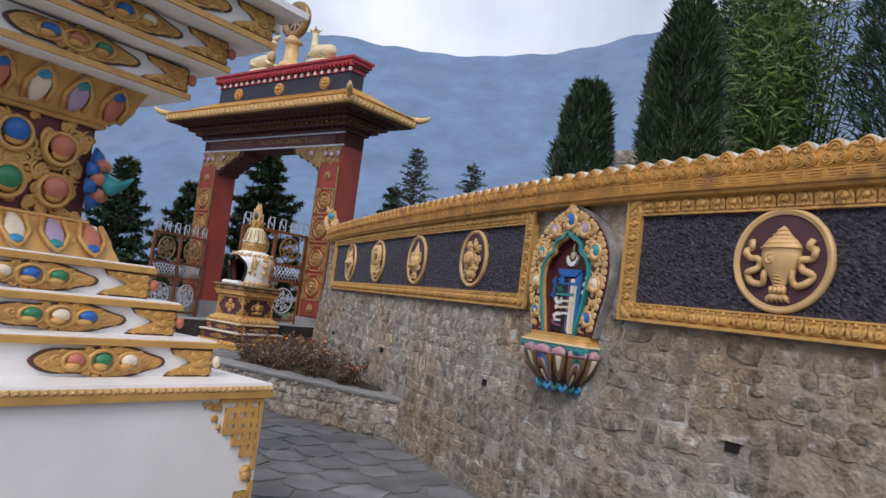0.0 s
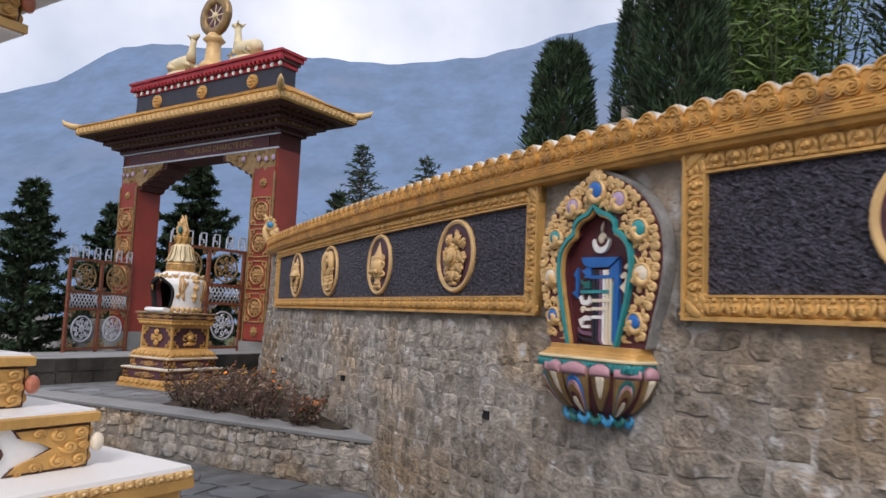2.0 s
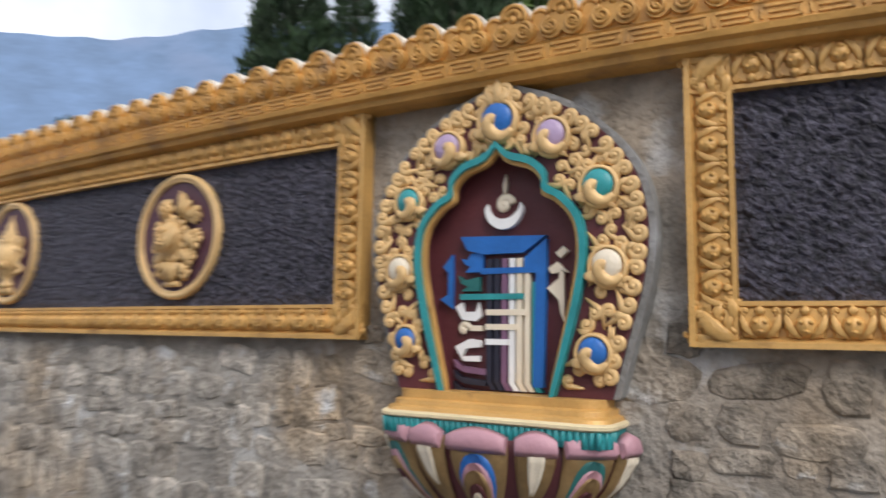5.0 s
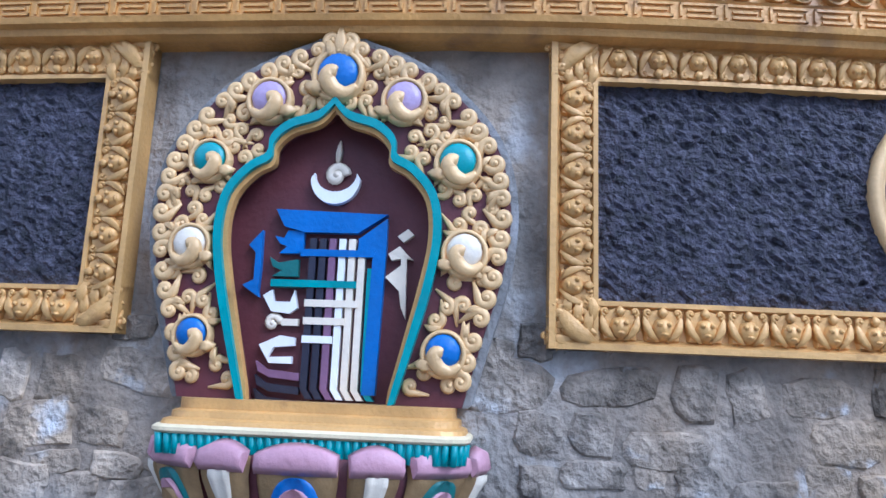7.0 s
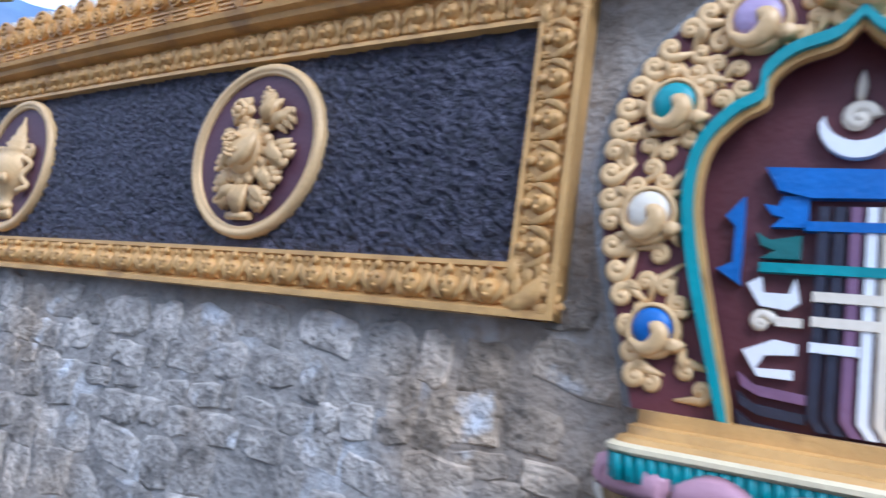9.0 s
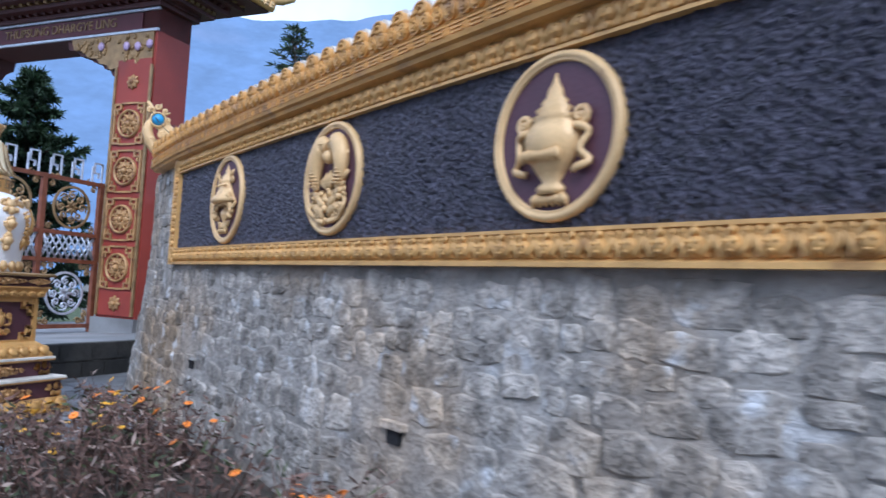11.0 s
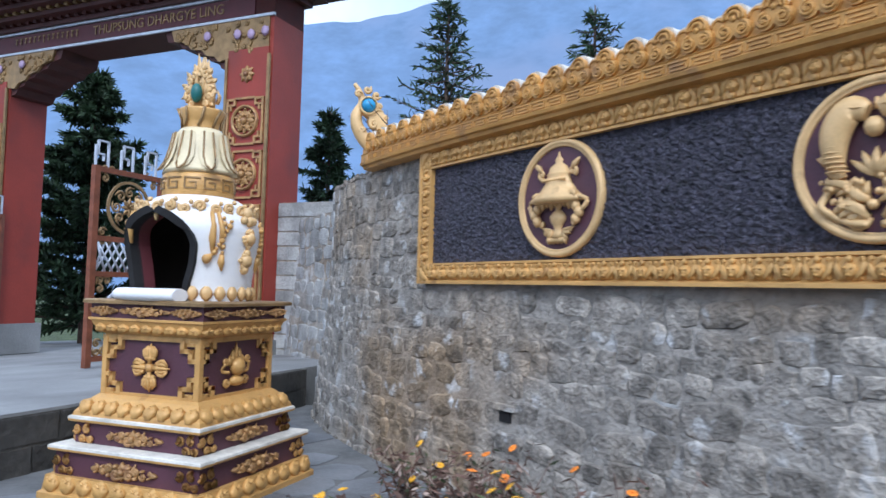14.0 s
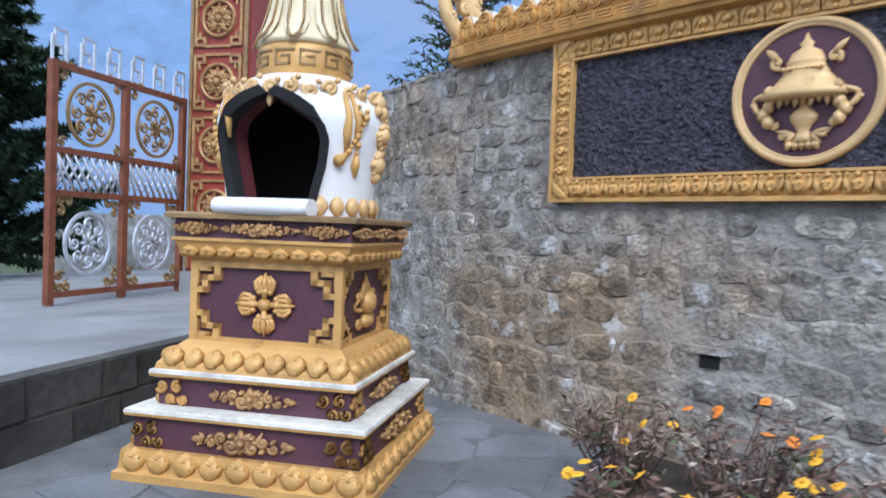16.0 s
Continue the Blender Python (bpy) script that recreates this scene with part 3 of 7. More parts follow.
def conch(bm):
    prof = [(0.005, 0.19), (0.022, 0.175), (0.03, 0.165), (0.04, 0.155), (0.052, 0.14), (0.065, 0.125), (0.085, 0.11), (0.105, 0.085), (0.118, 0.06), (0.11, 0.05), (0.115, 0.03), (0.11, -0.01), (0.085, -0.06), (0.055, -0.10), (0.035, -0.14), (0.03, -0.16)]
    m = Matrix(((1, 0, 0, 0), (0, 0, 1, 0), (0, 0.55, 0, 0), (0, 0, 0, 1)))
    lathe(bm, prof, 20, m)
    for k in range(5):
        q = 0.03 + 0.022 * k
        tube(bm, [Vector((q * math.cos(a), 0.165 - 0.025 * k, q * 0.55 * math.sin(a) + 0.003)) for a in np.linspace(0.1, 3.04, 9)], 0.006, 4)
    spiral(bm, (-0.035, 0.0), 0.045, radians(60), 1.2, 1, 0.012, 0.052)
    for k in range(6):
        tube(bm, [Vector((-0.02, -0.05 - 0.018 * k, 0.045 - 0.004 * k)), Vector((0.02, -0.055 - 0.018 * k, 0.04 - 0.004 * k))], 0.006, 4)
    stand(bm)
    for s in (-1, 1):
        ribbon(bm, [(s * 0.08, -0.06), (s * 0.09, -0.13), (s * 0.15, -0.13), (s * 0.19, -0.08), (s * 0.13, -0.05), (s * 0.12, 0.0), (s * 0.18, 0.01), (s * 0.20, 0.05), (s * 0.165, 0.07), (s * 0.175, 0.11)], 0.02)


def blossom_head(bm, c, r, n, z=0.0):
    """An open flower: two rings of cupped petals round a beaded heart."""
    for ring, (q, w) in enumerate(((1.0, 0.95), (0.66, 0.8))):
        for k in range(n):
            a = 2 * math.pi * (k + 0.5 * ring) / n
            leaf(bm, (c[0] + r * 0.25 * math.cos(a), c[1] + r * 0.25 * math.sin(a)), (c[0] + r * q * math.cos(a), c[1] + r * q * math.sin(a)), r * w * 5.5 / n, z + 0.012 * ring, 0.018)
    ball(bm, (c[0], c[1], z + 0.02), (r * 0.28, r * 0.28, r * 0.3), 8, 5)


def lotus(bm):
    f = (-0.01, -0.012)
    for k in range(15):
        a = 2 * math.pi * k / 15
        ball(bm, (f[0] + 0.083 * math.cos(a), f[1] + 0.088 * math.sin(a), 0.012), (0.020, 0.020, 0.014), 8, 4)
        leaf(bm, (f[0] + 0.05 * math.cos(a), f[1] + 0.05 * math.sin(a)), (f[0] + 0.098 * math.cos(a), f[1] + 0.104 * math.sin(a)), 0.036, 0.008, 0.02)
    ball(bm, (f[0], f[1], 0.018), (0.068, 0.074, 0.05), 16, 8)
    for x0, x1, bnd in ((-0.05, 0.045, 0.02), (-0.03, 0.06, -0.02)):
        leaf(bm, (f[0] + x0, f[1] - 0.05), (f[0] + x1, f[1] + 0.055), 0.07, 0.045, 0.028, bend=bnd)
    random.seed(19)
    for k in range(26):
        a, q = random.uniform(0, 6.28), random.random() ** 0.5 * 0.034
        ball(bm, (f[0] - 0.018 + q * math.cos(a), f[1] + 0.012 + 1.2 * q * math.sin(a), 0.068), 0.0075, 6, 3)
    blossom_head(bm, (-0.062, 0.118), 0.052, 6, 0.012)
    for x in (-0.018, 0.0, 0.018):
        leaf(bm, (0.055 + x * 0.4, 0.075), (0.068 + 1.9 * x, 0.165 - abs(x)), 0.04, 0.012, 0.035, bend=x * 0.6)
    acanthus(bm, (0.03, 0.12), (0.02, 0.185), 0.045, 0.0, 0.022, -1)
    acanthus(bm, (0.065, 0.06), (0.15, 0.10), 0.06, 0.0, 0.03, 1)
    acanthus(bm, (0.08, 0.015), (0.16, -0.045), 0.075, 0.006, 0.032, -1)
    acanthus(bm, (0.07, -0.06), (0.125, -0.115), 0.065, 0.006, 0.03, -1)
    acanthus(bm, (-0.085, 0.06), (-0.13, 0.035), 0.05, 0.0, 0.024, -1)
    acanthus(bm, (-0.075, 0.0), (-0.135, -0.055), 0.062, 0.0, 0.028, 1)
    acanthus(bm, (-0.06, -0.07), (-0.12, -0.12), 0.062, 0.004, 0.028, 1)
    acanthus(bm, (-0.02, -0.12), (-0.10, -0.165), 0.06, 0.006, 0.03, -1)
    acanthus(bm, (0.03, -0.12), (0.10, -0.175), 0.06, 0.006, 0.03, 1)
    for x in (-0.03, -0.01, 0.012):
        leaf(bm, (x * 0.5, -0.20), (x * 1.2, -0.10), 0.032, 0.01, 0.03)
    tube(bm, [Vector((-0.05, -0.205, 0.01)), Vector((0.045, -0.205, 0.01))], 0.013, 6)


def vase(bm):
    m = Matrix(((1, 0, 0, 0), (0, 0, 1, 0), (0, 0.6, 0, 0), (0, 0, 0, 1)))
    lathe(bm, [(0.05, -0.19), (0.06, -0.17), (0.035, -0.15), (0.06, -0.12), (0.10, -0.07), (0.115, -0.02), (0.105, 0.02), (0.075, 0.05), (0.09, 0.06), (0.06, 0.07), (0.075, 0.085), (0.05, 0.10), (0.055, 0.11), (0.035, 0.125), (0.03, 0.15), (0.012, 0.175), (0.004, 0.205)], 18, m)
    for s in (-1, 1):
        spiral(bm, (s * 0.12, 0.05), 0.045, radians(-90), 1.4, s, 0.013, 0.01)
        ribbon(bm, [(s * 0.10, 0.02), (s * 0.15, 0.0), (s * 0.13, -0.06), (s * 0.16, -0.10), (s * 0.10, -0.12)], 0.014)
    for k in range(7):
        leaf(bm, (-0.06 + 0.02 * k, -0.05), (-0.084 + 0.028 * k, -0.095), 0.026, 0.05, 0.02)
    for k in range(6):
        leaf(bm, (-0.05 + 0.02 * k, -0.185), (-0.075 + 0.03 * k, -0.23), 0.03, 0, 0.025)


def fishes(bm):
    for s in (-1, 1):
        pts = catmull([(s * 0.02, 0.15), (s * 0.075, 0.165), (s * 0.12, 0.10), (s * 0.125, 0.01), (s * 0.10, -0.06)], 5)
        n = len(pts)
        tube(bm, [(p.x, p.y, 0.02) for p in pts], [0.018 + 0.036 * math.sin(math.pi * min(1, (i + 2) / n)) for i in range(n)], 10, 0.7)
        for i in range(3, n - 2):
            p = pts[i]
            tube(bm, [Vector((p.x + 0.034 * math.cos(a), p.y, 0.02 + 0.03 * math.sin(a))) for a in np.linspace(0.2, 2.9, 6)], 0.004, 4)
        leaf(bm, (s * 0.13, 0.05), (s * 0.175, 0.12), 0.04, 0.01, 0.02)
        leaf(bm, (s * 0.10, -0.05), (s * 0.16, -0.03), 0.04, 0.01, 0.02)
        acanthus(bm, (s * 0.02, -0.19), (s * 0.13, -0.14), 0.07, 0.004, 0.028, s)
        acanthus(bm, (s * 0.01, -0.14), (s * 0.09, -0.07), 0.06, 0.004, 0.026, -s)
        acanthus(bm, (s * 0.06, -0.10), (s * 0.17, -0.07), 0.05, 0.004, 0.024, s)
        leaf(bm, (s * 0.11, -0.03), (s * 0.19, 0.02), 0.06, 0.006, 0.024, bend=s * 0.012)
        spiral(bm, (s * 0.06, -0.19), 0.05, 0, 1.6, s, 0.013, 0.005)
        ribbon(bm, [(s * 0.02, -0.215), (s * 0.10, -0.20), (s * 0.17, -0.15), (s * 0.15, -0.10)], 0.014)
    ball(bm, (0, 0.10, 0.02), (0.032, 0.036, 0.03), 10, 6)
    lathe(bm, [(0.012, 0.02), (0.006, 0.06)], 8, Matrix.Translation((0, 0.14, 0)) @ pose(0, 0, 0, -90))
    for k in range(5):
        a = radians(40 + 25 * k)
        leaf(bm, (0, -0.06), (0.11 * math.cos(a), -0.06 + 0.10 * math.sin(a)), 0.03, 0.0, 0.03)
    random.seed(4)
    for k in range(22):
        ball(bm, (random.uniform(-0.15, 0.15), random.uniform(-0.16, -0.05), 0.018), random.uniform(0.011, 0.02), 7, 4)


def parasol(bm):
    m = Matrix(((1, 0, 0, 0), (0, 0, 1, 0), (0, 0.5, 0, 0), (0, 0, 0, 1)))
    lathe(bm, [(0.12, -0.03), (0.168, -0.022), (0.158, 0.0), (0.118, 0.03), (0.085, 0.07), (0.088, 0.075), (0.08, 0.08), (0.072, 0.11), (0.076, 0.115), (0.068, 0.12), (0.055, 0.15), (0.02, 0.17), (0.028, 0.185), (0.012, 0.20), (0.003, 0.225)], 20, m)
    for k in range(11):
        leaf(bm, (-0.12 + 0.024 * k, 0.03), (-0.14 + 0.028 * k, -0.02), 0.034, 0.02, 0.03)
    for k in range(9):
        ball(bm, (-0.072 + 0.018 * k, 0.085, 0.036), 0.01, 6, 4)
    for s in (-1, 1):
        spiral(bm, (s * 0.105, 0.12), 0.036, radians(-60), 1.2, s, 0.011, 0.01)
        leaf(bm, (s * 0.10, 0.13), (s * 0.15, 0.18), 0.03, 0.01, 0.02)
        for q in range(3):
            ball(bm, (s * (0.13 + 0.02 * (q % 2)), -0.05 - 0.03 * q, 0.015), (0.026, 0.03, 0.022), 7, 4)
        ribbon(bm, [(s * 0.13, 0.0), (s * 0.19, -0.02), (s * 0.17, -0.07), (s * 0.20, -0.03)], 0.011)
    lathe(bm, [(0.045, -0.195), (0.03, -0.17), (0.022, -0.15), (0.034, -0.13), (0.05, -0.11), (0.052, -0.09), (0.035, -0.072), (0.018, -0.06), (0.016, 0.0)], 12, m)
    for k in range(9):
        x = -0.112 + 0.028 * k
        leaf(bm, (x, 0.005), (x * 1.06, -0.052 - 0.012 * (k % 2)), 0.032, 0.018, 0.018, bend=0.004)
    for s in (-1, 1):
        for q in range(3):
            spiral(bm, (s * (0.075 + 0.035 * q), -0.165 + 0.04 * q), 0.024, q, 1.3, s, 0.009, 0.004, seg=5)
            leaf(bm, (s * 0.03, -0.16), (s * (0.07 + 0.02 * q), -0.205 + 0.03 * q), 0.022, 0, 0.02)
    for k in range(5):
        leaf(bm, (-0.04 + 0.02 * k, -0.19), (-0.06 + 0.03 * k, -0.225), 0.03, 0, 0.025)


medallion(3.205, conch, "gold conch shell medallion with ribbons on plum", r=0.29)
medallion(6.42, lotus, "gold lotus bouquet medallion on plum", r=0.268)
medallion(7.86, vase, "gold treasure vase medallion on plum", r=0.275)
medallion(9.33, fishes, "gold twin fish medallion on plum", r=0.275)
medallion(10.76, parasol, "gold parasol medallion with tassels on plum")

# ---- niche with the stacked-letter emblem ----
niche = thing("wall_niche", on_wall(4.862, 1.435, -0.04) @ Matrix.Diagonal((0.96, 1, 0.85, 1)), "painted wall niche with gilded scroll border and coloured letter emblem", "niche")
half_o = [(0.365, 0.0), (0.41, 0.16), (0.455, 0.31), (0.475, 0.45), (0.465, 0.56), (0.435, 0.65), (0.37, 0.74), (0.27, 0.83), (0.16, 0.89), (0.07, 0.925), (0.0, 0.975)]
half_i = [(0.185, 0.0), (0.224, 0.14), (0.263, 0.29), (0.282, 0.41), (0.268, 0.51), (0.215, 0.575), (0.165, 0.605), (0.158, 0.65), (0.115, 0.69), (0.04, 0.715), (0.0, 0.755)]


def both(half, k=5):
    h = catmull(half, k) if k else [Vector(p) for p in half]
    return [(p[0], p[1]) for p in h] + [(-p[0], p[1]) for p in h[::-1][1:]]


def grow(pts, d):
    c = Vector((0, 0.36))
    res = []
    for p in pts:
        q = Vector(p) - c
        res.append((c.x + q.x * (1 + d / max(q.length, 0.1)), max(0.0, c.y + q.y * (1 + d / max(q.length, 0.1))) if p[1] > 0.001 else 0.0))
    return res


outl, inl = both(half_o), both(half_i)
bm = bmesh.new()
ringband(bm, outl, inl, -0.03, 0.07, closed=False)
part("border_ground", bm, M["maroon"], niche, "deep maroon ground of the border")
bm = bmesh.new()
ringband(bm, grow(outl, 0.022), grow(outl, 0.001), -0.03, 0.055, closed=False)
part("plaster_edge", bm, M["block"], niche, "rough grey plaster edge")
bm = bmesh.new()
prism(bm, inl, -0.05, 0.006)
part("back", bm, M["maroon"], niche, "deep maroon recessed back")
for nm, a, b, top, mt in (("teal_arch", 0.018, -0.004, 0.105, "teal"), ("gold_arch", -0.004, -0.017, 0.088, "gold")):
    bm = bmesh.new()
    ringband(bm, grow(inl, a), grow(inl, b), 0.06, top, closed=False)
    part(nm, bm, M[mt], niche, "cusped %s moulding" % ("turquoise" if mt == "teal" else "gold"))

# border scrollwork: fat curls in an even row round the rim, smaller ones between it and the arch
bm = bmesh.new()
oc = catmull(half_o, 14)
random.seed(7)
GEMS = ((0.0, 0.835), (0.185, 0.765), (0.335, 0.60), (0.362, 0.372), (0.325, 0.137))
heart = Vector((0, 0.38))
for s in (-1, 1):
    acc, last, k = 0.0, oc[0], 0
    for p in oc[1:]:
        acc += (p - last).length
        last = p
        if acc > 0.047:
            acc = 0
            inw = (heart - Vector(p)).normalized()
            q = Vector(p) + inw * 0.022
            t0 = math.atan2(inw.y, inw.x)
            h = 1 if k % 3 else -1
            spiral(bm, (s * q.x, q.y), 0.034, (t0 if s > 0 else math.pi - t0) + 0.6 * h * s, 1.05, h * s, 0.0135, 0.078, 0.05, seg=7)
            if k % 2:
                q = Vector(p) + inw * 0.062
                leaf(bm, (s * q.x, q.y), (s * (q.x - inw.x * 0.045 + 0.02 * inw.y), q.y - inw.y * 0.045 - 0.02 * inw.x), 0.024, 0.072, 0.022, bend=0.008 * s)
            k += 1
from_in = [Vector(q) for q in catmull(half_i, 5)]
from_out = [Vector(q) for q in catmull(half_o, 5)]
placed = []
for tries in range(4000):
    i0 = random.randrange(len(from_in))
    q = from_in[i0].lerp(from_out[i0], random.uniform(0.20, 0.76))
    if q.y < 0.025 or any((q - Vector(g)).length < 0.070 for g in GEMS):
        continue
    if all((q - o).length > 0.040 for o in placed):
        placed.append(q)
        t0, h = random.uniform(0, 6.28), random.choice((-1, 1))
        for s in (-1, 1):
            spiral(bm, (s * q.x, q.y), random.uniform(0.024, 0.031), t0 if s > 0 else math.pi - t0, 1.1, h * s, 0.0112, 0.072, 0.05, seg=6)
for gx_, gz_ in GEMS[1:]:
    for s in (-1, 1):
        for a in (0.4, 1.9, 3.4, 4.9):
            leaf(bm, (s * (gx_ + 0.055 * math.cos(a)), gz_ + 0.055 * math.sin(a)), (s * (gx_ + 0.085 * math.cos(a + 0.5)), gz_ + 0.085 * math.sin(a + 0.5)), 0.022, 0.074, 0.02, bend=0.008 * s)
for dx, h in ((-0.03, 0.955), (0.0, 0.995), (0.03, 0.955)):
    leaf(bm, (dx * 0.3, 0.87), (dx * 1.3, h - 0.01), 0.04, 0.075, 0.03)
part("scrollwork", bm, M["pale_gold"], niche, "pale gold curling cloud scrolls")
for x, z, r, mt, word in ((0, 0.835, 0.058, "blue", "blue"), (-0.185, 0.765, 0.05, "lilac", "lilac"), (0.185, 0.765, 0.05, "lilac", "lilac"), (-0.335, 0.60, 0.046, "teal", "turquoise"), (0.335, 0.60, 0.05, "teal", "turquoise"), (-0.365, 0.375, 0.046, "ivory", "ivory"), (0.36, 0.37, 0.048, "ivory", "ivory"), (-0.335, 0.15, 0.042, "blue", "blue"), (0.315, 0.125, 0.046, "blue", "blue")):
    bm = bmesh.new()
    s = 1 if x >= 0 else -1
    rings = []
    for k in range(25):
        a = 2 * math.pi * k / 24
        d = Vector((math.cos(a), math.sin(a), 0))
        rings.append([Vector((x, z, 0)) + d * r * q + Vector((0, 0, h)) for q, h in ((1.32, 0.07), (1.25, 0.096), (1.08, 0.1), (1.0, 0.085))])
    loft(bm, rings, closed=False)
    prism(bm, [(x + p[0], z + p[1]) for p in oval(r * 1.1, r * 1.1, 20)], 0.06, 0.09)
    cm = catmull([(x + s * r * 0.05, z + r * 0.02), (x - s * r * 0.28, z + r * 0.05), (x - s * r * 0.42, z - r * 0.28), (x - s * r * 0.12, z - r * 0.72), (x + s * r * 0.42, z - r * 0.88), (x + s * r * 0.95, z - r * 0.55)], 4)
    nn = len(cm)
    tube(bm, [(p.x, p.y, 0.108 - 0.012 * i / nn) for i, p in enumerate(cm)], [r * (0.16 + 0.30 * math.sin(math.pi * min(1, (i + 1) / nn) ** 0.8)) for i in range(nn)], 8, 0.8)
    leaf(bm, (x - s * r * 0.5, z - r * 0.7), (x - s * r * 1.6, z - r * 0.5), r * 0.8, 0.085, 0.03)
    setting = part("jewel_setting", bm, M["pale_gold"], niche)
    bm = bmesh.new()
    ball(bm, (x, z + r * 0.12, 0.09), (r * 0.98, r * 0.94, 0.022), 16, 8)
    part("jewel", bm, M[mt], setting, "glossy %s jewel" % word)

# emblem inside the niche: x, z from the middle of the sill
def plate(name, polys, mt, label="", z0=0.004, z1=0.026):
    bm = bmesh.new()
    for p in polys:
        prism(bm, p, z0, z1)
    return part(name, bm, M[mt], niche, label)


def rect(x0, x1, a, b):
    return [(x0, a), (x1, a), (x1, b), (x0, b)]


plate("lintel", [[(-0.155, 0.485), (0.15, 0.475), (0.072, 0.425), (-0.072, 0.425), (-0.13, 0.44)]], "blue", "bright blue lintel of the emblem", 0.004, 0.034)
plate("blue_post", [[(0.15, 0.465), (0.15, 0.40), (0.14, 0.02), (0.105, 0.02), (0.115, 0.38), (0.075, 0.38), (0.075, 0.41)]], "blue", "bright blue post of the emblem", 0.004, 0.032)
for i, (mt, word) in enumerate((("navy", "black"), ("navy", "black"), ("purple", "purple"), ("white", "white"), ("ivory", "cream"), ("ivory", "cream"), ("teal", "turquoise"))):
    x = -0.048 + 0.0265 * i
    top = 0.41 if i < 6 else 0.335
    plate("letter_stroke", [[(x - 0.009, top), (x + 0.009, top), (x + 0.009, 0.03), (x + 0.026, 0.006), (x + 0.008, 0.006), (x - 0.009, 0.03)]], mt, "upright %s stroke" % word, 0.004, 0.03 - 0.001 * (i % 2))
for x0, x1, z, mt, word in ((-0.08, 0.12, 0.372, "blue", "blue"), (-0.155, 0.075, 0.292, "teal", "turquoise"), (-0.06, 0.085, 0.243, "ivory", "cream"), (-0.06, 0.05, 0.198, "ivory", "cream"), (-0.06, 0.02, 0.152, "white", "white")):
    plate("cross_stroke", [rect(x0, x1, z - 0.009, z + 0.009)], mt, "level %s stroke" % word, 0.004, 0.033)
plate("blue_hook", [[(-0.225, 0.39), (-0.19, 0.43), (-0.188, 0.33), (-0.19, 0.27), (-0.187, 0.255), (-0.235, 0.285), (-0.205, 0.30), (-0.205, 0.37)]], "blue", "blue curved letter")
plate("blue_letter", [[(-0.155, 0.415), (-0.13, 0.41), (-0.12, 0.43), (-0.075, 0.43), (-0.075, 0.37), (-0.14, 0.37), (-0.12, 0.388), (-0.14, 0.395)]], "blue", "blue letter")
plate("teal_letter", [[(-0.165, 0.36), (-0.14, 0.345), (-0.085, 0.355), (-0.085, 0.31), (-0.155, 0.31), (-0.13, 0.325), (-0.155, 0.335)]], "dteal", "dark green letter")
plate("white_letter", [[(-0.175, 0.26), (-0.15, 0.275), (-0.145, 0.245), (-0.10, 0.245), (-0.09, 0.275), (-0.08, 0.23), (-0.10, 0.215), (-0.15, 0.22)]], "white", "white letter")
plate("white_letter", [[(-0.175, 0.135), (-0.12, 0.16), (-0.08, 0.155), (-0.08, 0.135), (-0.135, 0.13), (-0.15, 0.105), (-0.085, 0.108), (-0.085, 0.09), (-0.145, 0.09)]], "white", "white letter")
bm = bmesh.new()
spiral(bm, (-0.145, 0.19), 0.032, 0, 1.0, 1, 0.011, 0.014)
prism(bm, rect(-0.12, -0.075, 0.185, 0.202), 0.004, 0.026)
part("cream_letter", bm, M["ivory"], niche, "cream looped letter")
for q, mt in ((0, "purple"), (1, "navy"), (2, "navy")):
    z = 0.075 - 0.034 * q
    plate("curved_letter", [[(-0.18, z + 0.02), (-0.15, z), (-0.06, z - 0.008), (-0.06, z - 0.026), (-0.14, z - 0.02), (-0.172, z - 0.005)]], mt, "dark curved letter stroke")
plate("side_letter", [[(0.195, 0.405), (0.222, 0.425), (0.205, 0.44), (0.178, 0.42)], [(0.155, 0.375), (0.185, 0.395), (0.205, 0.375), (0.222, 0.36), (0.20, 0.365), (0.165, 0.358)], [(0.19, 0.37), (0.205, 0.37), (0.208, 0.21), (0.195, 0.24), (0.188, 0.28), (0.15, 0.315), (0.19, 0.345)]], "ivory", "cream side letter")
cres = [(0.068 * math.cos(a), 0.57 + 0.068 * math.sin(a)) for a in np.linspace(math.pi * 1.0, math.pi * 2.0, 16)] + [(0.058 * math.cos(a), 0.585 + 0.05 * math.sin(a)) for a in np.linspace(math.pi * 2.0, math.pi * 1.0, 16)]
bm = bmesh.new()
ringband(bm, cres[:16], cres[16:][::-1], 0.004, 0.03, closed=False)
part("crescent", bm, M["white"], niche, "white crescent moon")
bm = bmesh.new()
spiral(bm, (0, 0.582), 0.042, 0, 1.2, 1, 0.016, 0.012)
leaf(bm, (0, 0.61), (0.004, 0.68), 0.022, 0.008, 0.02)
part("sun_disc", bm, M["ivory"], niche, "cream coiled sun disc")


def rounded(hw, d, n=8, rad=0.07):
    """Half outline of a shelf that stands out by d, from its right to its left end."""
    pts = [(hw, -0.02)]
    pts += [(hw - rad + rad * math.cos(a), d - rad + rad * math.sin(a)) for a in np.linspace(0, math.pi / 2, n)]
    pts += [(-hw + rad - rad * math.sin(a), d - rad + rad * math.cos(a)) for a in np.linspace(0, math.pi / 2, n)]
    pts += [(-hw, -0.02)]
    return pts


def shelf(name, steps, mt, label):
    bm = bmesh.new()
    loft(bm, [[Vector((p[0], z, p[1])) for p in rounded(hw, d)] for hw, d, z in steps], smooth=False)
    part(name, bm, M[mt], niche, label)


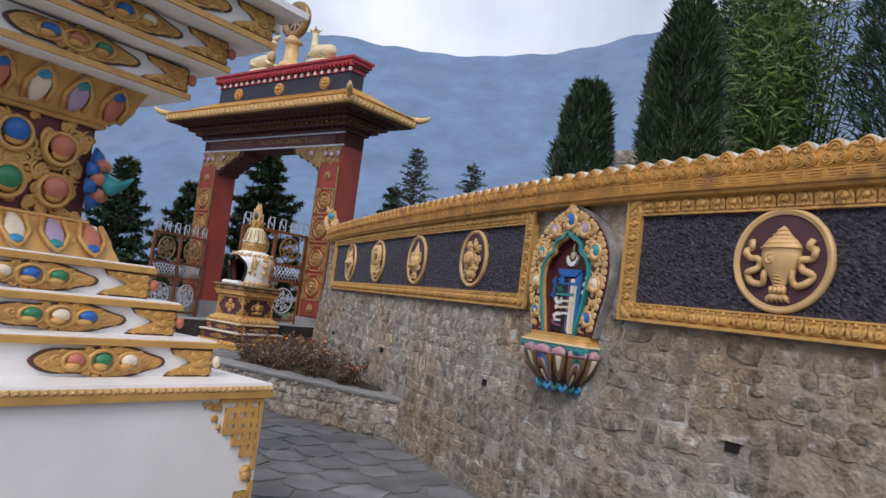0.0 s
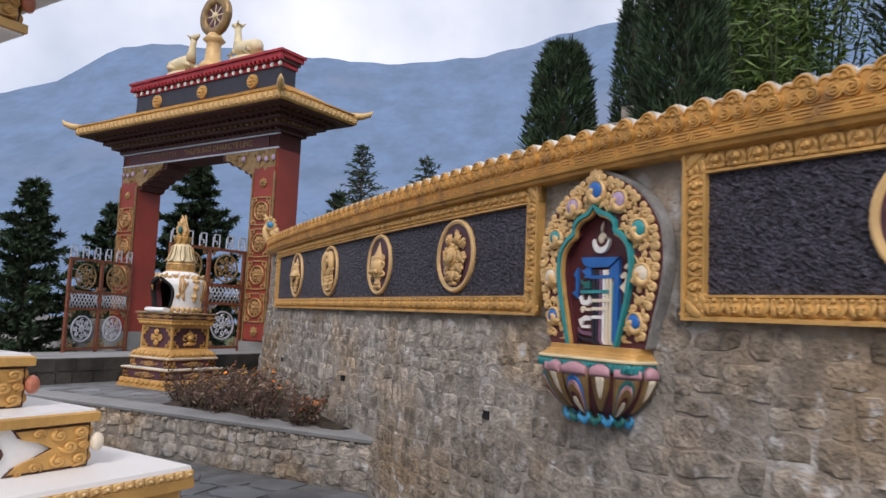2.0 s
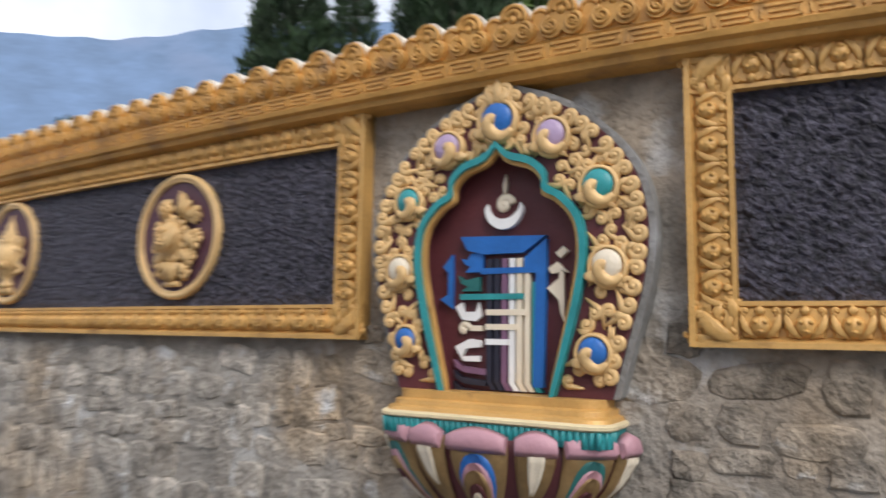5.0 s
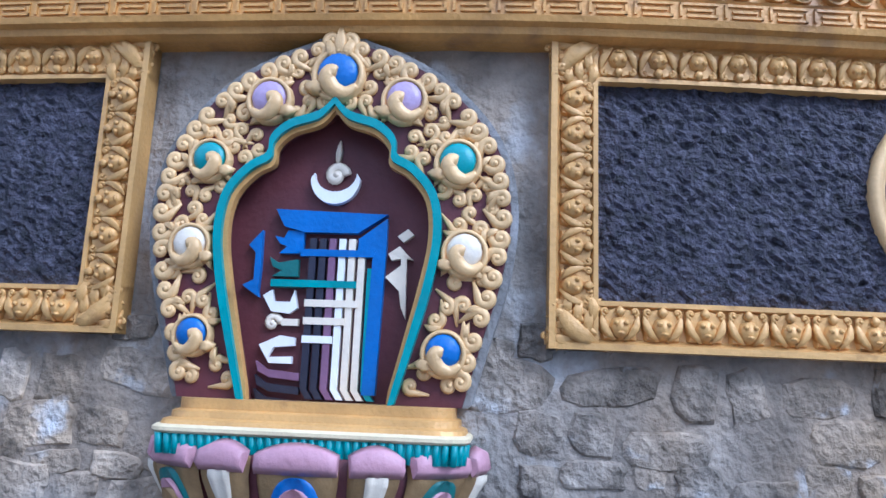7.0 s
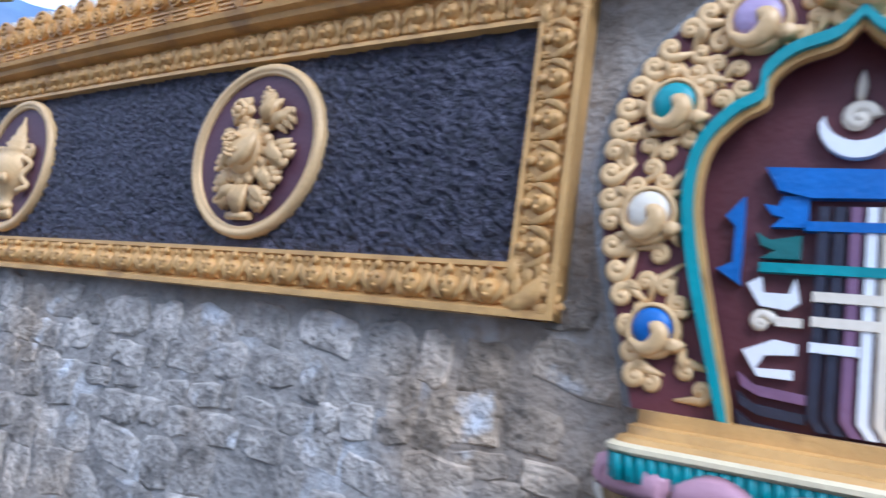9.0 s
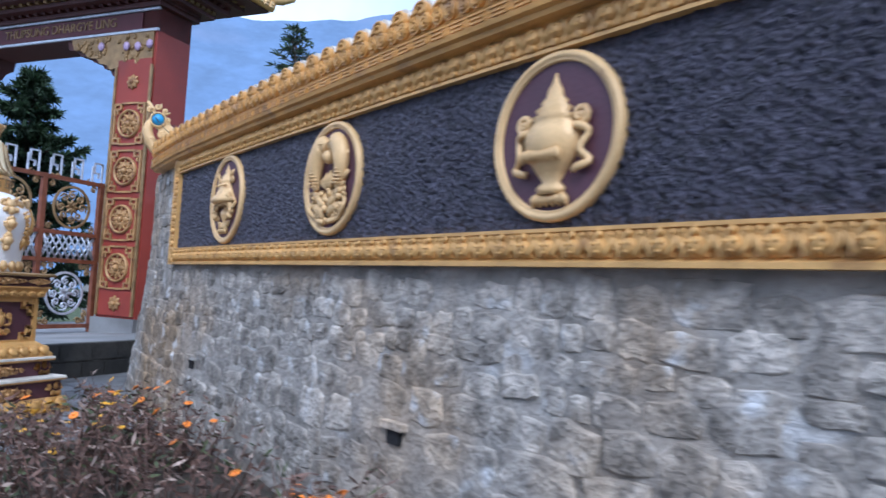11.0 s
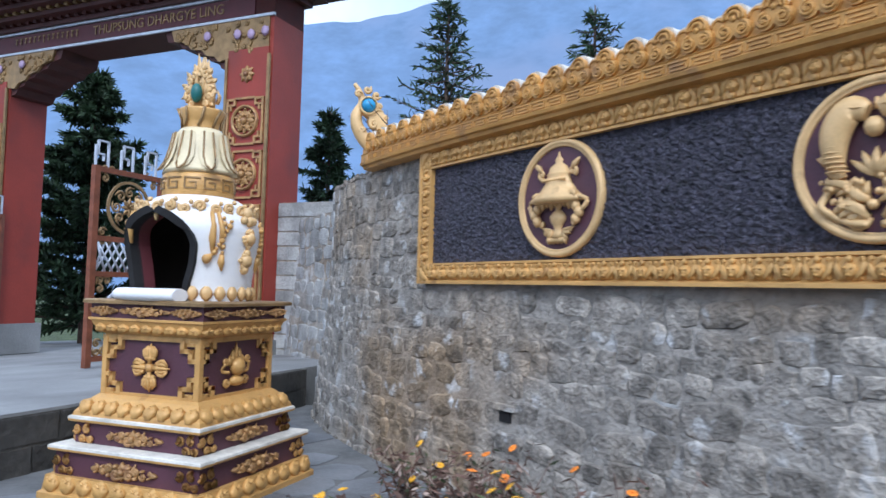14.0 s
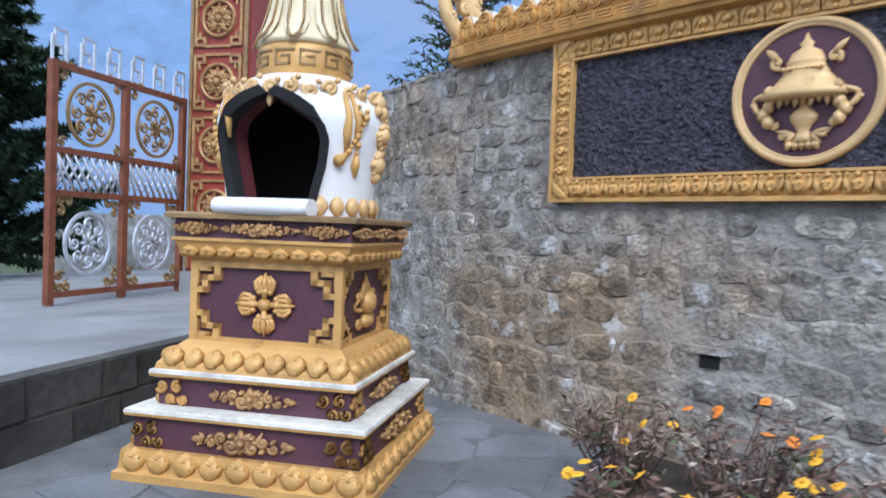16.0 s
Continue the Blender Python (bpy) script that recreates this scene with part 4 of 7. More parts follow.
shelf("sill", [(0.35, 0.13, 0.0), (0.35, 0.13, -0.025), (0.362, 0.152, -0.03), (0.362, 0.156, -0.045), (0.376, 0.172, -0.05), (0.38, 0.178, -0.062)], "gold", "stepped gold sill")
shelf("rim", [(0.385, 0.184, -0.060), (0.392, 0.194, -0.066), (0.392, 0.194, -0.074), (0.385, 0.184, -0.080)], "cream", "pale cream rim")
bm = bmesh.new()
ro = rounded(0.382, 0.18, 10)
loft(bm, [[Vector((p[0], z, p[1])) for p in ro] for z in (-0.078, -0.125)], smooth=False)
fl = catmull(ro[1:-1], 5)
run = [fl[0]]
for p in fl[1:]:
    while (p - run[-1]).length > 0.021:
        run.append(run[-1] + (p - run[-1]).normalized() * 0.021)
for p in run:
    tube(bm, [Vector((p.x, -0.08, p.y)), Vector((p.x * 0.99, -0.125, p.y * 0.98))], 0.0085, 6)
part("fluted_band", bm, M["teal"], niche, "ribbed turquoise band")

# lotus bowl below the sill
bowl = [(0.39, 0.195, -0.12), (0.40, 0.20, -0.165), (0.365, 0.18, -0.235), (0.30, 0.145, -0.30), (0.24, 0.11, -0.345), (0.19, 0.08, -0.37)]
bm = bmesh.new()
loft(bm, [[Vector((hw * math.cos(a), z, max(-0.02, d * math.sin(a) * 1.05))) for a in np.linspace(0, math.pi, 25)] for hw, d, z in bowl])
part("bowl", bm, M["maroon"], niche, "dark maroon core of the lotus bowl")


def bowl_at(a, u, lift):
    i = min(len(bowl) - 2, int(u * (len(bowl) - 1)))
    f = u * (len(bowl) - 1) - i
    hw, d, z = [bowl[i][k] * (1 - f) + bowl[i + 1][k] * f for k in range(3)]
    return Vector(((hw + lift) * math.cos(a), z, (d * 1.05 + lift) * math.sin(a)))


def petal(bm, a, w, u0, u1, lift, mi=0, arched=False):
    rings = []
    for k in range(14):
        v = (k / 13) ** 1.5
        u = u0 + (u1 - u0) * v
        ww = w * (0.72 + 0.28 * math.sin(math.pi * (0.25 + 0.5 * v))) * (1 - 0.75 * v ** 2.2)
        if arched:
            ww *= max(0.06, math.sqrt(1 - (1 - min(1.0, v / 0.36)) ** 2))
        rings.append([bowl_at(a + ww * q, u, lift * h * (1 - 0.5 * v)) for q, h in ((-1, 0.3), (-0.8, 1.0), (-0.4, 0.85), (0, 0.8), (0.4, 0.85), (0.8, 1.0), (1, 0.3))])
    loft(bm, rings, closed=False, mi=mi)


for i in range(7):
    a = math.pi * (i + 0.5) / 7
    big = i % 2 == 1
    wdt = 0.25 if big else 0.17
    bm = bmesh.new()
    petal(bm, a, wdt, 0.0, 1.0 if big else 0.75, 0.034)
    pt = part("petal", bm, M["bronze"], niche, "brown gold lotus petal with pink lip")
    bm = bmesh.new()
    rings = []
    for k in range(11):
        q = -0.95 + 1.9 * k / 10
        c = bowl_at(a + wdt * q * 0.98, 0.02, 0.03)
        hgt = 0.034 * (1 - 0.75 * q * q) + 0.006
        o = Vector((math.cos(a), 0, math.sin(a)))
        rings.append([c + Vector((0, -0.03, 0)) + o * 0.006, c + o * 0.022 + Vector((0, -0.012, 0)), c + o * 0.016 + Vector((0, hgt * 0.7, 0)), c + Vector((0, hgt, 0)) - o * 0.012])
    loft(bm, rings, closed=True)
    part("lip", bm, M["pink"], pt, "dusty pink curled lip")
    if big:
        for w2, u2, l2, mt, word in ((0.19, 0.17, 0.04, "blue" if i == 3 else "dteal", "blue green"), (0.165, 0.25, 0.046, "pink", "pink"), (0.15, 0.31, 0.052, "bronze", "brown gold"), (0.095, 0.42, 0.055, "maroon", "dark maroon"), (0.06, 0.5, 0.058, "ivory", "cream")):
            bm = bmesh.new()
            petal(bm, a, w2, u2, 0.95, l2, arched=True)
            part("inner_petal", bm, M[mt], pt, "%s inner petal" % word)
    else:
        bm = bmesh.new()
        petal(bm, a, 0.075, 0.14, 0.5, 0.042)
        part("inner_petal", bm, M["ivory"], pt, "cream inner petal")
for i in range(9):
    a = math.pi * (i + 0.5) / 9
    bm = bmesh.new()
    p = bowl_at(a, 0.93, 0.02)
    tube(bm, [p + Vector((-0.055, 0.012, 0)), p + Vector((-0.028, -0.022, 0.025 * math.sin(a))), p + Vector((0.015, -0.034, 0.03 * math.sin(a))), p + Vector((0.04, -0.008, 0.02 * math.sin(a))), p + Vector((0.022, 0.012, 0.02 * math.sin(a)))], [0.008, 0.02, 0.022, 0.014, 0.006], 7)
    part("wave_leaf", bm, M["dteal" if i % 2 else "skyblue"], niche, "curled blue green leaf under the bowl")

# ---- incense burner on the terrace ----
burner = thing("incense_burner", pose(1.91, 12.34, TER, 0, 0, 32), "white stupa-shaped incense burner on a gold and plum pedestal", "incense burner")


def sq(h, z):
    return [Vector((h, -h, z)), Vector((h, h, z)), Vector((-h, h, z)), Vector((-h, -h, z))]


def tier(name, rows, mt, parent, label=""):
    bm = bmesh.new()
    loft(bm, [sq(h, z) for h, z in rows], smooth=False)
    return part(name, bm, M[mt], parent, label)


def side(k, h, z):
    """A pose on face k of a square block: x to the right, y up, z outwards."""
    return pose(0, 0, 0, 0, 0, 90 * k) @ Matrix(((1, 0, 0, 0), (0, 0, -1, -h), (0, 1, 0, z), (0, 0, 0, 1)))


def floral(bm, w, h, lift=0.02, m=None):
    """A long spray of flowers and scrolls."""
    n = max(2, int(w / (h * 0.9)))
    for i in range(-n, n + 1):
        x = w / 2 * i / (n + 0.6)
        s = h * (1 - 0.55 * abs(i) / n)
        if i == 0:
            for k in range(7):
                a = 2 * math.pi * k / 7
                leaf(bm, (0, 0), (s * 0.5 * math.cos(a), s * 0.5 * math.sin(a)), s * 0.36, 0, lift, m=m)
            ball(bm, (0, 0, lift), s * 0.16, 8, 4, m=m)
        else:
            spiral(bm, (x, s * 0.15 * (-1) ** i), s * 0.42, 1.3 * i, 1.2, 1 if i > 0 else -1, s * 0.15, lift * 0.5, s * 0.4, m=m, seg=5)
            ball(bm, (x, -s * 0.28 * (-1) ** i, lift * 0.6), (s * 0.17, s * 0.15, lift), 6, 4, m=m)
    for s in (-1, 1):
        leaf(bm, (s * w * 0.42, 0), (s * w * 0.55, 0), h * 0.3, 0, lift, m=m)


def shared(name, bm, mt, under=""):
    me = bpy.data.meshes.new(name)
    bm.to_mesh(me), bm.free()
    me.materials.append(M[mt])
    if under:
        me.materials.append(M[under])
    return me


def put(name, me, parent, m):
    ob = new(name, me)
    ob.parent, ob.matrix_local = parent, m
    return ob


def petal_row(parent, h, z, height, lean, mt, pitch):
    """Lotus petals along the four sides of a block."""
    bm = bmesh.new()
    leaf(bm, (0, -height / 2), (0, height / 2), pitch * 1.15, 0, 0.03)
    spiral(bm, (-pitch * 0.2, height * 0.1), pitch * 0.24, 0, 1.1, 1, pitch * 0.08, 0.018, seg=4)
    spiral(bm, (pitch * 0.2, height * 0.1), pitch * 0.24, math.pi, 1.1, -1, pitch * 0.08, 0.018, seg=4)
    me = shared("moulding_petal", bm, mt)
    n = max(1, round(2 * h / pitch))
    for k in range(4):
        for i in range(n):
            x = -h + (i + 0.5) * 2 * h / n
            put("moulding_petal", me, parent, side(k, h, z) @ pose(x, 0, 0, lean))


base = tier("base", [(0.50, 0), (0.50, 0.035), (0.485, 0.045), (0.475, 0.12)], "gold", burner)
petal_row(base, 0.475, 0.082, 0.09, -8, "gold", 0.1)
for z0, z1, h in ((0.115, 0.235, 0.445), (0.27, 0.375, 0.385)):
    band = tier("band", [(h, z0), (h, z1)], "plum", burner, "dark plum band with gold flowers")
    tier("ledge", [(h + 0.008, z1), (h + 0.026, z1 + 0.008), (h + 0.028, z1 + 0.018), (h - 0.03, z1 + 0.019)], "gold", burner)
    tier("ledge_top", [(h + 0.029, z1 + 0.0185), (h + 0.027, z1 + 0.031), (h + 0.02, z1 + 0.035), (h - 0.05, z1 + 0.038)], "cap", burner, "chipped off-white ledge top")
    bm = bmesh.new()
    floral(bm, h * 0.85, (z1 - z0) * 0.85)
    fl = shared("flower_spray", bm, "gilt")
    bm = bmesh.new()
    for s in (-1, 1):
        for c, r in (((-0.045, 0.02), 0.034), ((0.02, 0.02), 0.034), ((-0.01, -0.03), 0.03), ((0.045, -0.025), 0.03)):
            spiral(bm, c, r, c[0] * 60, 1.2, 1, 0.011, 0.006, seg=5)
    fc = shared("corner_scroll", bm, "gold")
    for k in range(4):
        put("flower_spray", fl, band, side(k, h, (z0 + z1) / 2))
        for s in (-1, 1):
            put("corner_scroll", fc, band, side(k, h, (z0 + z1) / 2) @ pose(s * (h - 0.06), 0, 0))
mould = tier("lower_moulding", [(0.40, 0.405), (0.395, 0.43), (0.37, 0.46), (0.335, 0.50), (0.315, 0.515)], "gold", burner)
petal_row(mould, 0.372, 0.455, 0.085, -38, "gold", 0.082)
core = tier("body", [(0.29, 0.51), (0.29, 0.82)], "plum", burner, "dark plum body panels")
bm = bmesh.new()
for s in (-1, 1):
    box(bm, s * 0.30 - 0.012, s * 0.30 + 0.012, -0.155, 0.155, -0.01, 0.018)
    for q in (-1, 1):
        for x0, x1, a, b in ((0.185, 0.212, 0.082, 0.155), (0.185, 0.262, 0.082, 0.104), (0.237, 0.262, 0.034, 0.104), (0.237, 0.30, 0.034, 0.056), (0.226, 0.242, 0.122, 0.155), (0.226, 0.275, 0.118, 0.134), (0.278, 0.30, 0.07, 0.155)):
            box(bm, *sorted((s * x0, s * x1)), *sorted((q * a, q * b)), -0.005, 0.018)
box(bm, -0.3, 0.3, 0.135, 0.158, -0.01, 0.016)
box(bm, -0.3, 0.3, -0.158, -0.135, -0.01, 0.016)
fret = shared("fret_frame", bm, "gold")
bm = bmesh.new()
for k in range(4):
    a = k * math.pi / 2
    u, w = Vector((math.cos(a), math.sin(a), 0)), Vector((-math.sin(a), math.cos(a), 0))
    for s in (-1, 1):
        for q in (1.0, 0.55):
            tube(bm, [u * 0.045 + Vector((0, 0, 0.012)), u * 0.062 + w * (s * 0.034 * q) + Vector((0, 0, 0.016)), u * 0.085 + w * (s * 0.038 * q) + Vector((0, 0, 0.016)), u * 0.108 + w * (s * 0.016 * q) + Vector((0, 0, 0.012))], [0.007, 0.011, 0.01, 0.006], 6)
        ball(bm, u * 0.048 + w * (s * 0.022) + Vector((0, 0, 0.012)), 0.014, 7, 4)
    tube(bm, [u * 0.02 + Vector((0, 0, 0.016)), u * 0.09 + Vector((0, 0, 0.018)), u * 0.122 + Vector((0, 0, 0.01))], [0.012, 0.011, 0.004], 6)
    ball(bm, (0.05 * math.cos(a), 0.05 * math.sin(a), 0.01), 0.02, 7, 4)
ball(bm, (0, 0, 0.015), 0.026, 8, 5)
cross = shared("crossed_thunderbolt", bm, "gold")
bm = bmesh.new()
ball(bm, (0, 0.0, 0.012), (0.05, 0.05, 0.04), 12, 6)
for x, h in ((-0.055, 0.06), (-0.03, 0.095), (0, 0.125), (0.03, 0.095), (0.055, 0.06)):
    leaf(bm, (x * 0.9, 0.0), (x, h), 0.03, 0.0, 0.02, bend=0.008)
ball(bm, (0, -0.075, 0.01), (0.06, 0.03, 0.03), 10, 5)
for s in (-1, 1):
    spiral(bm, (s * 0.09, 0.03), 0.03, 0, 1.2, s, 0.01, 0.004)
    spiral(bm, (s * 0.08, -0.08), 0.035, 0, 1.2, s, 0.011, 0.004)
    ribbon(bm, [(s * 0.06, -0.03), (s * 0.11, -0.02), (s * 0.10, 0.02)], 0.01, 0.006)
jew = shared("flaming_jewel", bm, "gold")
for k in range(4):
    put("fret_frame", fret, core, side(k, 0.292, 0.665))
    put("crossed_thunderbolt" if k % 2 else "flaming_jewel", cross if k % 2 else jew, core, side(k, 0.293, 0.665))
mould2 = tier("upper_moulding", [(0.30, 0.815), (0.31, 0.83), (0.345, 0.87), (0.355, 0.895), (0.365, 0.90), (0.365, 0.912)], "gold", burner)
petal_row(mould2, 0.335, 0.862, 0.05, 28, "gold", 0.075)
band = tier("slab_band", [(0.355, 0.91), (0.355, 0.985)], "plum", burner, "dark plum band with gold flowers")
tier("slab", [(0.36, 0.982), (0.385, 0.985), (0.385, 1.0), (0.375, 1.008)], "bronze", burner, "dull gold slab edge")
bm = bmesh.new()
floral(bm, 0.30, 0.062)
fl = shared("flower_spray", bm, "gilt")
for k in range(4):
    for x in (-0.26, 0, 0.26):
        put("flower_spray", fl, band, side(k, 0.357, 0.948) @ pose(x, 0, 0) @ Matrix.Diagonal((1 if x == 0 else 0.55, 1, 1, 1)))

# bowl with an open, pointed mouth
OPEN = radians(180)
prof = [(0.30, 1.005), (0.30, 1.05), (0.305, 1.10), (0.315, 1.2), (0.335, 1.31), (0.345, 1.39), (0.33, 1.455), (0.285, 1.515), (0.215, 1.56), (0.17, 1.575)]


def bowl_r(z):
    return float(np.interp(z, [p[1] for p in prof], [p[0] for p in prof]))


def mouth_half(z):
    """Half width of the mouth at a height."""
    zs = [1.005, 1.10, 1.2, 1.30, 1.36, 1.40, 1.43, 1.462]
    ws = [0.145, 0.16, 0.185, 0.20, 0.185, 0.13, 0.085, 0.0]
    return float(np.interp(z, zs, ws)) if z < 1.462 else 0.0


bm = bmesh.new()
zs = [1.005 + 0.57 * k / 30 for k in range(31)]
rows = []
for z in zs:
    r = bowl_r(z)
    g = math.asin(min(0.95, mouth_half(z) / r))
    a0, a1 = OPEN + g, OPEN + 2 * math.pi - g
    rows.append([Vector((r * math.cos(a0 + (a1 - a0) * k / 48), r * math.sin(a0 + (a1 - a0) * k / 48), z)) for k in range(49)])
loft(bm, rows, closed=False)
bowl_ob = part("bowl", bm, M["white"], burner, "white washed bowl with an open mouth")
bm = bmesh.new()
loft(bm, [[Vector((p.x * 0.9, p.y * 0.9, p.z)) for p in r] for r in rows], closed=False)
part("sooty_lining", bm, M["soot_hole_shade"], burner, "black sooty lining")
for nm, mt, lab, front, back, wide, slim in (("mouth_rim", "soot_hole_shade", "sooty black pointed mouth rim", 0.018, -0.03, 0.03, 0.004), ("mouth_reveal", "maroon", "dark maroon mouth reveal", -0.025, -0.09, 0.006, 0.022)):
    bm = bmesh.new()
    for s in (-1, 1):
        rings = []
        for z in zs[:25]:
            w = mouth_half(z)
            r = bowl_r(z)
            d = math.sqrt(max(0.0, r * r - w * w))
            rings.append([Vector((-d - front, s * (w + wide), z + wide * (z > 1.38))), Vector((-d - front, s * max(0, w - slim), z)), Vector((-d - back, s * max(0, w - slim - 0.02), z)), Vector((-d - back, s * (w + wide * 0.5), z))])
        loft(bm, rings, smooth=False)
    part(nm, bm, M[mt], bowl_ob, lab)
bm = bmesh.new()
rr = [Vector((-0.36 + 0.06 * math.cos(a), 0, 1.035 + 0.035 * math.sin(a))) for a in np.linspace(0, 2 * math.pi, 10)[:-1]]
loft(bm, [[p + Vector((0.03 * abs(y) / 0.2, y, 0)) for p in rr] for y in (-0.19, -0.17, -0.05, 0.06, 0.17, 0.19)])
part("sill_roll", bm, M["white"], bowl_ob, "rounded white sill")
# swags and garland
bm = bmesh.new()
for k in range(26):
    a = 2 * math.pi * k / 26
    r = bowl_r(1.485) + 0.006
    mm = pose(0, 0, 0, 0, 0, math.degrees(a)) @ Matrix(((0, 0, 1, r), (1, 0, 0, 0), (0, 1, 0, 1.50 - 0.012 * (k % 2)), (0, 0, 0, 1)))
    spiral(bm, (0, -0.005), 0.042, k, 1.4, 1 if k % 2 else -1, 0.013, 0, m=mm, seg=5)
    leaf(bm, (0, -0.02), (0, -0.075), 0.03, -0.002, 0.014, m=mm)
    ball(bm, (0.03, 0.028, 0), 0.014, 6, 4, m=mm)
part("shoulder_garland", bm, M["pale_gold"], bowl_ob, "gilded scroll garland")
for k in range(8):
    a = OPEN + math.pi / 4 * k
    if k == 0:
        continue
    bm = bmesh.new()

    def surf(da, z, o=0.008):
        r = bowl_r(z) + o
        return Vector((r * math.cos(a + da), r * math.sin(a + da), z))

    if k % 2 == 0:
        for z, r in ((1.475, 0.036), (1.435, 0.028), (1.38, 0.018), (1.345, 0.034), (1.30, 0.016), (1.265, 0.022), (1.225, 0.038), (1.18, 0.026)):
            ball(bm, surf(0, z), (r, r, r * 1.1), 8, 5)
            for q in range(6 if r > 0.03 else 0):
                ball(bm, surf(0.12 * math.cos(q * 1.047), z + 0.036 * math.sin(q * 1.047)), 0.013, 7, 4)
        for s in (-1, 1):
            ball(bm, surf(s * 0.12, 1.44), 0.022, 7, 4)
            ball(bm, surf(s * 0.10, 1.33), 0.014, 7, 4)
    else:
        for s in ((1,) if k == 1 else (-1,) if k == 7 else (-1, 1)):
            for i in range(11):
                v = i / 10
                ball(bm, surf(s * 0.06 + s * 0.36 * v, 1.225 + 0.20 * v ** 1.4), 0.011 + 0.006 * (i % 3 == 0) + (0.008 if i < 2 else 0), 7, 4)
            for i in range(7):
                ball(bm, surf(s * 0.30, 1.44 - 0.03 * i), 0.010 + 0.005 * (i % 2), 7, 4)
            leaf_tip = surf(s * 0.30, 1.21)
            tube(bm, [surf(s * 0.30, 1.25), leaf_tip, surf(s * 0.32, 1.165)], [0.012, 0.02, 0.004], 6)
        tube(bm, [surf(0.12, 1.47), surf(0.14, 1.40), surf(0.13, 1.33), surf(0.15, 1.25)], [0.012, 0.014, 0.02, 0.008], 6)
        tube(bm, [surf(0.22, 1.47), surf(0.27, 1.38), surf(0.26, 1.30)], [0.01, 0.016, 0.008], 6)
    part("bead_pendant" if k % 2 == 0 else "tassel_swag", bm, M["gold" if k % 2 else "pale_gold"], bowl_ob, "gilded hanging ornament")
bm = bmesh.new()
for k in range(22):
    a = OPEN + 0.65 + (2 * math.pi - 1.3) * k / 21
    mm = pose(0, 0, 0, 0, 0, math.degrees(a)) @ Matrix(((0, 0, 1, 0.302), (1, 0, 0, 0), (0, 1, 0, 1.045), (0, 0, 0, 1)))
    leaf(bm, (0, 0.04), (0, -0.04), 0.07, 0, 0.025, m=mm)
part("petal_foot", bm, M["pale_gold"], bowl_ob, "gilded petal foot")
bm = bmesh.new()
lathe(bm, [(0.185, 1.565), (0.192, 1.575), (0.192, 1.68), (0.182, 1.69)], 28)
neck = part("neck", bm, M["gold"], burner, "gold neck with key pattern")
bm = bmesh.new()
for k in range(12):
    mm = pose(0, 0, 0, 0, 0, 30 * k) @ Matrix(((0, 0, 1, 0.190), (1, 0, 0, 0), (0, 1, 0, 1.628), (0, 0, 0, 1)))
    for x0, x1, a, b in ((-0.045, 0.04, 0.028, 0.036), (-0.045, -0.037, -0.02, 0.036), (-0.045, 0.02, -0.028, -0.02), (0.012, 0.02, -0.028, 0.01), (-0.02, 0.02, 0.004, 0.012)):
        box(bm, x0, x1, a, b, 0, 0.006, mm)
part("key_pattern", bm, M["bronze"], neck)
bm = bmesh.new()
lathe(bm, [(0.165, 1.69), (0.192, 1.705), (0.185, 1.72), (0.16, 1.76), (0.145, 1.82), (0.135, 1.9), (0.12, 1.935), (0.105, 1.95)], 28)
bell = part("bell", bm, M["cream"], burner, "cream petal bell")
for k in range(8):
    bm = bmesh.new()
    mm = pose(0, 0, 0, 0, 0, 45 * k + 10)
    rings = []
    for z, r, w in ((1.92, 0.132, 0.038), (1.84, 0.148, 0.046), (1.78, 0.164, 0.051), (1.73, 0.188, 0.040), (1.705, 0.208, 0.008)):
        rings.append([mm @ Vector((r * 0.97, -w, z)), mm @ Vector((r + 0.008, -w * 0.6, z)), mm @ Vector((r + 0.014, 0, z)), mm @ Vector((r + 0.008, w * 0.6, z)), mm @ Vector((r * 0.97, w, z))])
    loft(bm, rings, closed=False)
    bp = part("bell_petal", bm, M["cream"], bell)
    bm = bmesh.new()
    edge = [rg[1] for rg in rings] + [rg[3] for rg in rings[::-1]]
    tube(bm, [p + Vector((p.x, p.y, 0)) * 0.02 for p in edge], 0.006, 5)
    part("petal_outline", bm, M["bronze"], bp, "dark tarnished outline")
bm = bmesh.new()
lathe(bm, [(0.10, 1.945), (0.095, 1.96), (0.10, 2.0), (0.125, 2.05), (0.12, 2.06), (0.06, 2.055)], 20)
cup = part("cup", bm, M["gold"], burner, "fluted gold cup")
bm = bmesh.new()
for k in range(8):
    mm = pose(0, 0, 0, 0, 0, 45 * k)
    tube(bm, [mm @ Vector((0.10, -0.03, 1.955)), mm @ Vector((0.105, -0.012, 2.0)), mm @ Vector((0.13, -0.002, 2.06))], 0.008, 5)
part("fluting", bm, M["bronze"], cup)
flame = bmesh.new()
for layer in range(2):
    for x, h in ((-0.08, 0.16), (-0.05, 0.24), (-0.02, 0.31), (0.02, 0.33), (0.05, 0.27), (0.08, 0.19)):
        mm = Matrix(((0, 0, 1, -0.03 + 0.05 * layer), (1, 0, 0, 0), (0, 1, 0, 2.05), (0, 0, 0, 1)))
        leaf(flame, (x * 0.6, 0.0), (x * (0.9 - 0.3 * layer), h), 0.05, 0, 0.03, m=mm, bend=0.012 * (1 if x > 0 else -1))
        tube(flame, [mm @ Vector((x, h * 0.3, 0)), mm @ Vector((x * 1.2, h * 0.55, 0)), mm @ Vector((x * 1.0, h * 0.8, 0))], [0.012, 0.012, 0.004], 5)
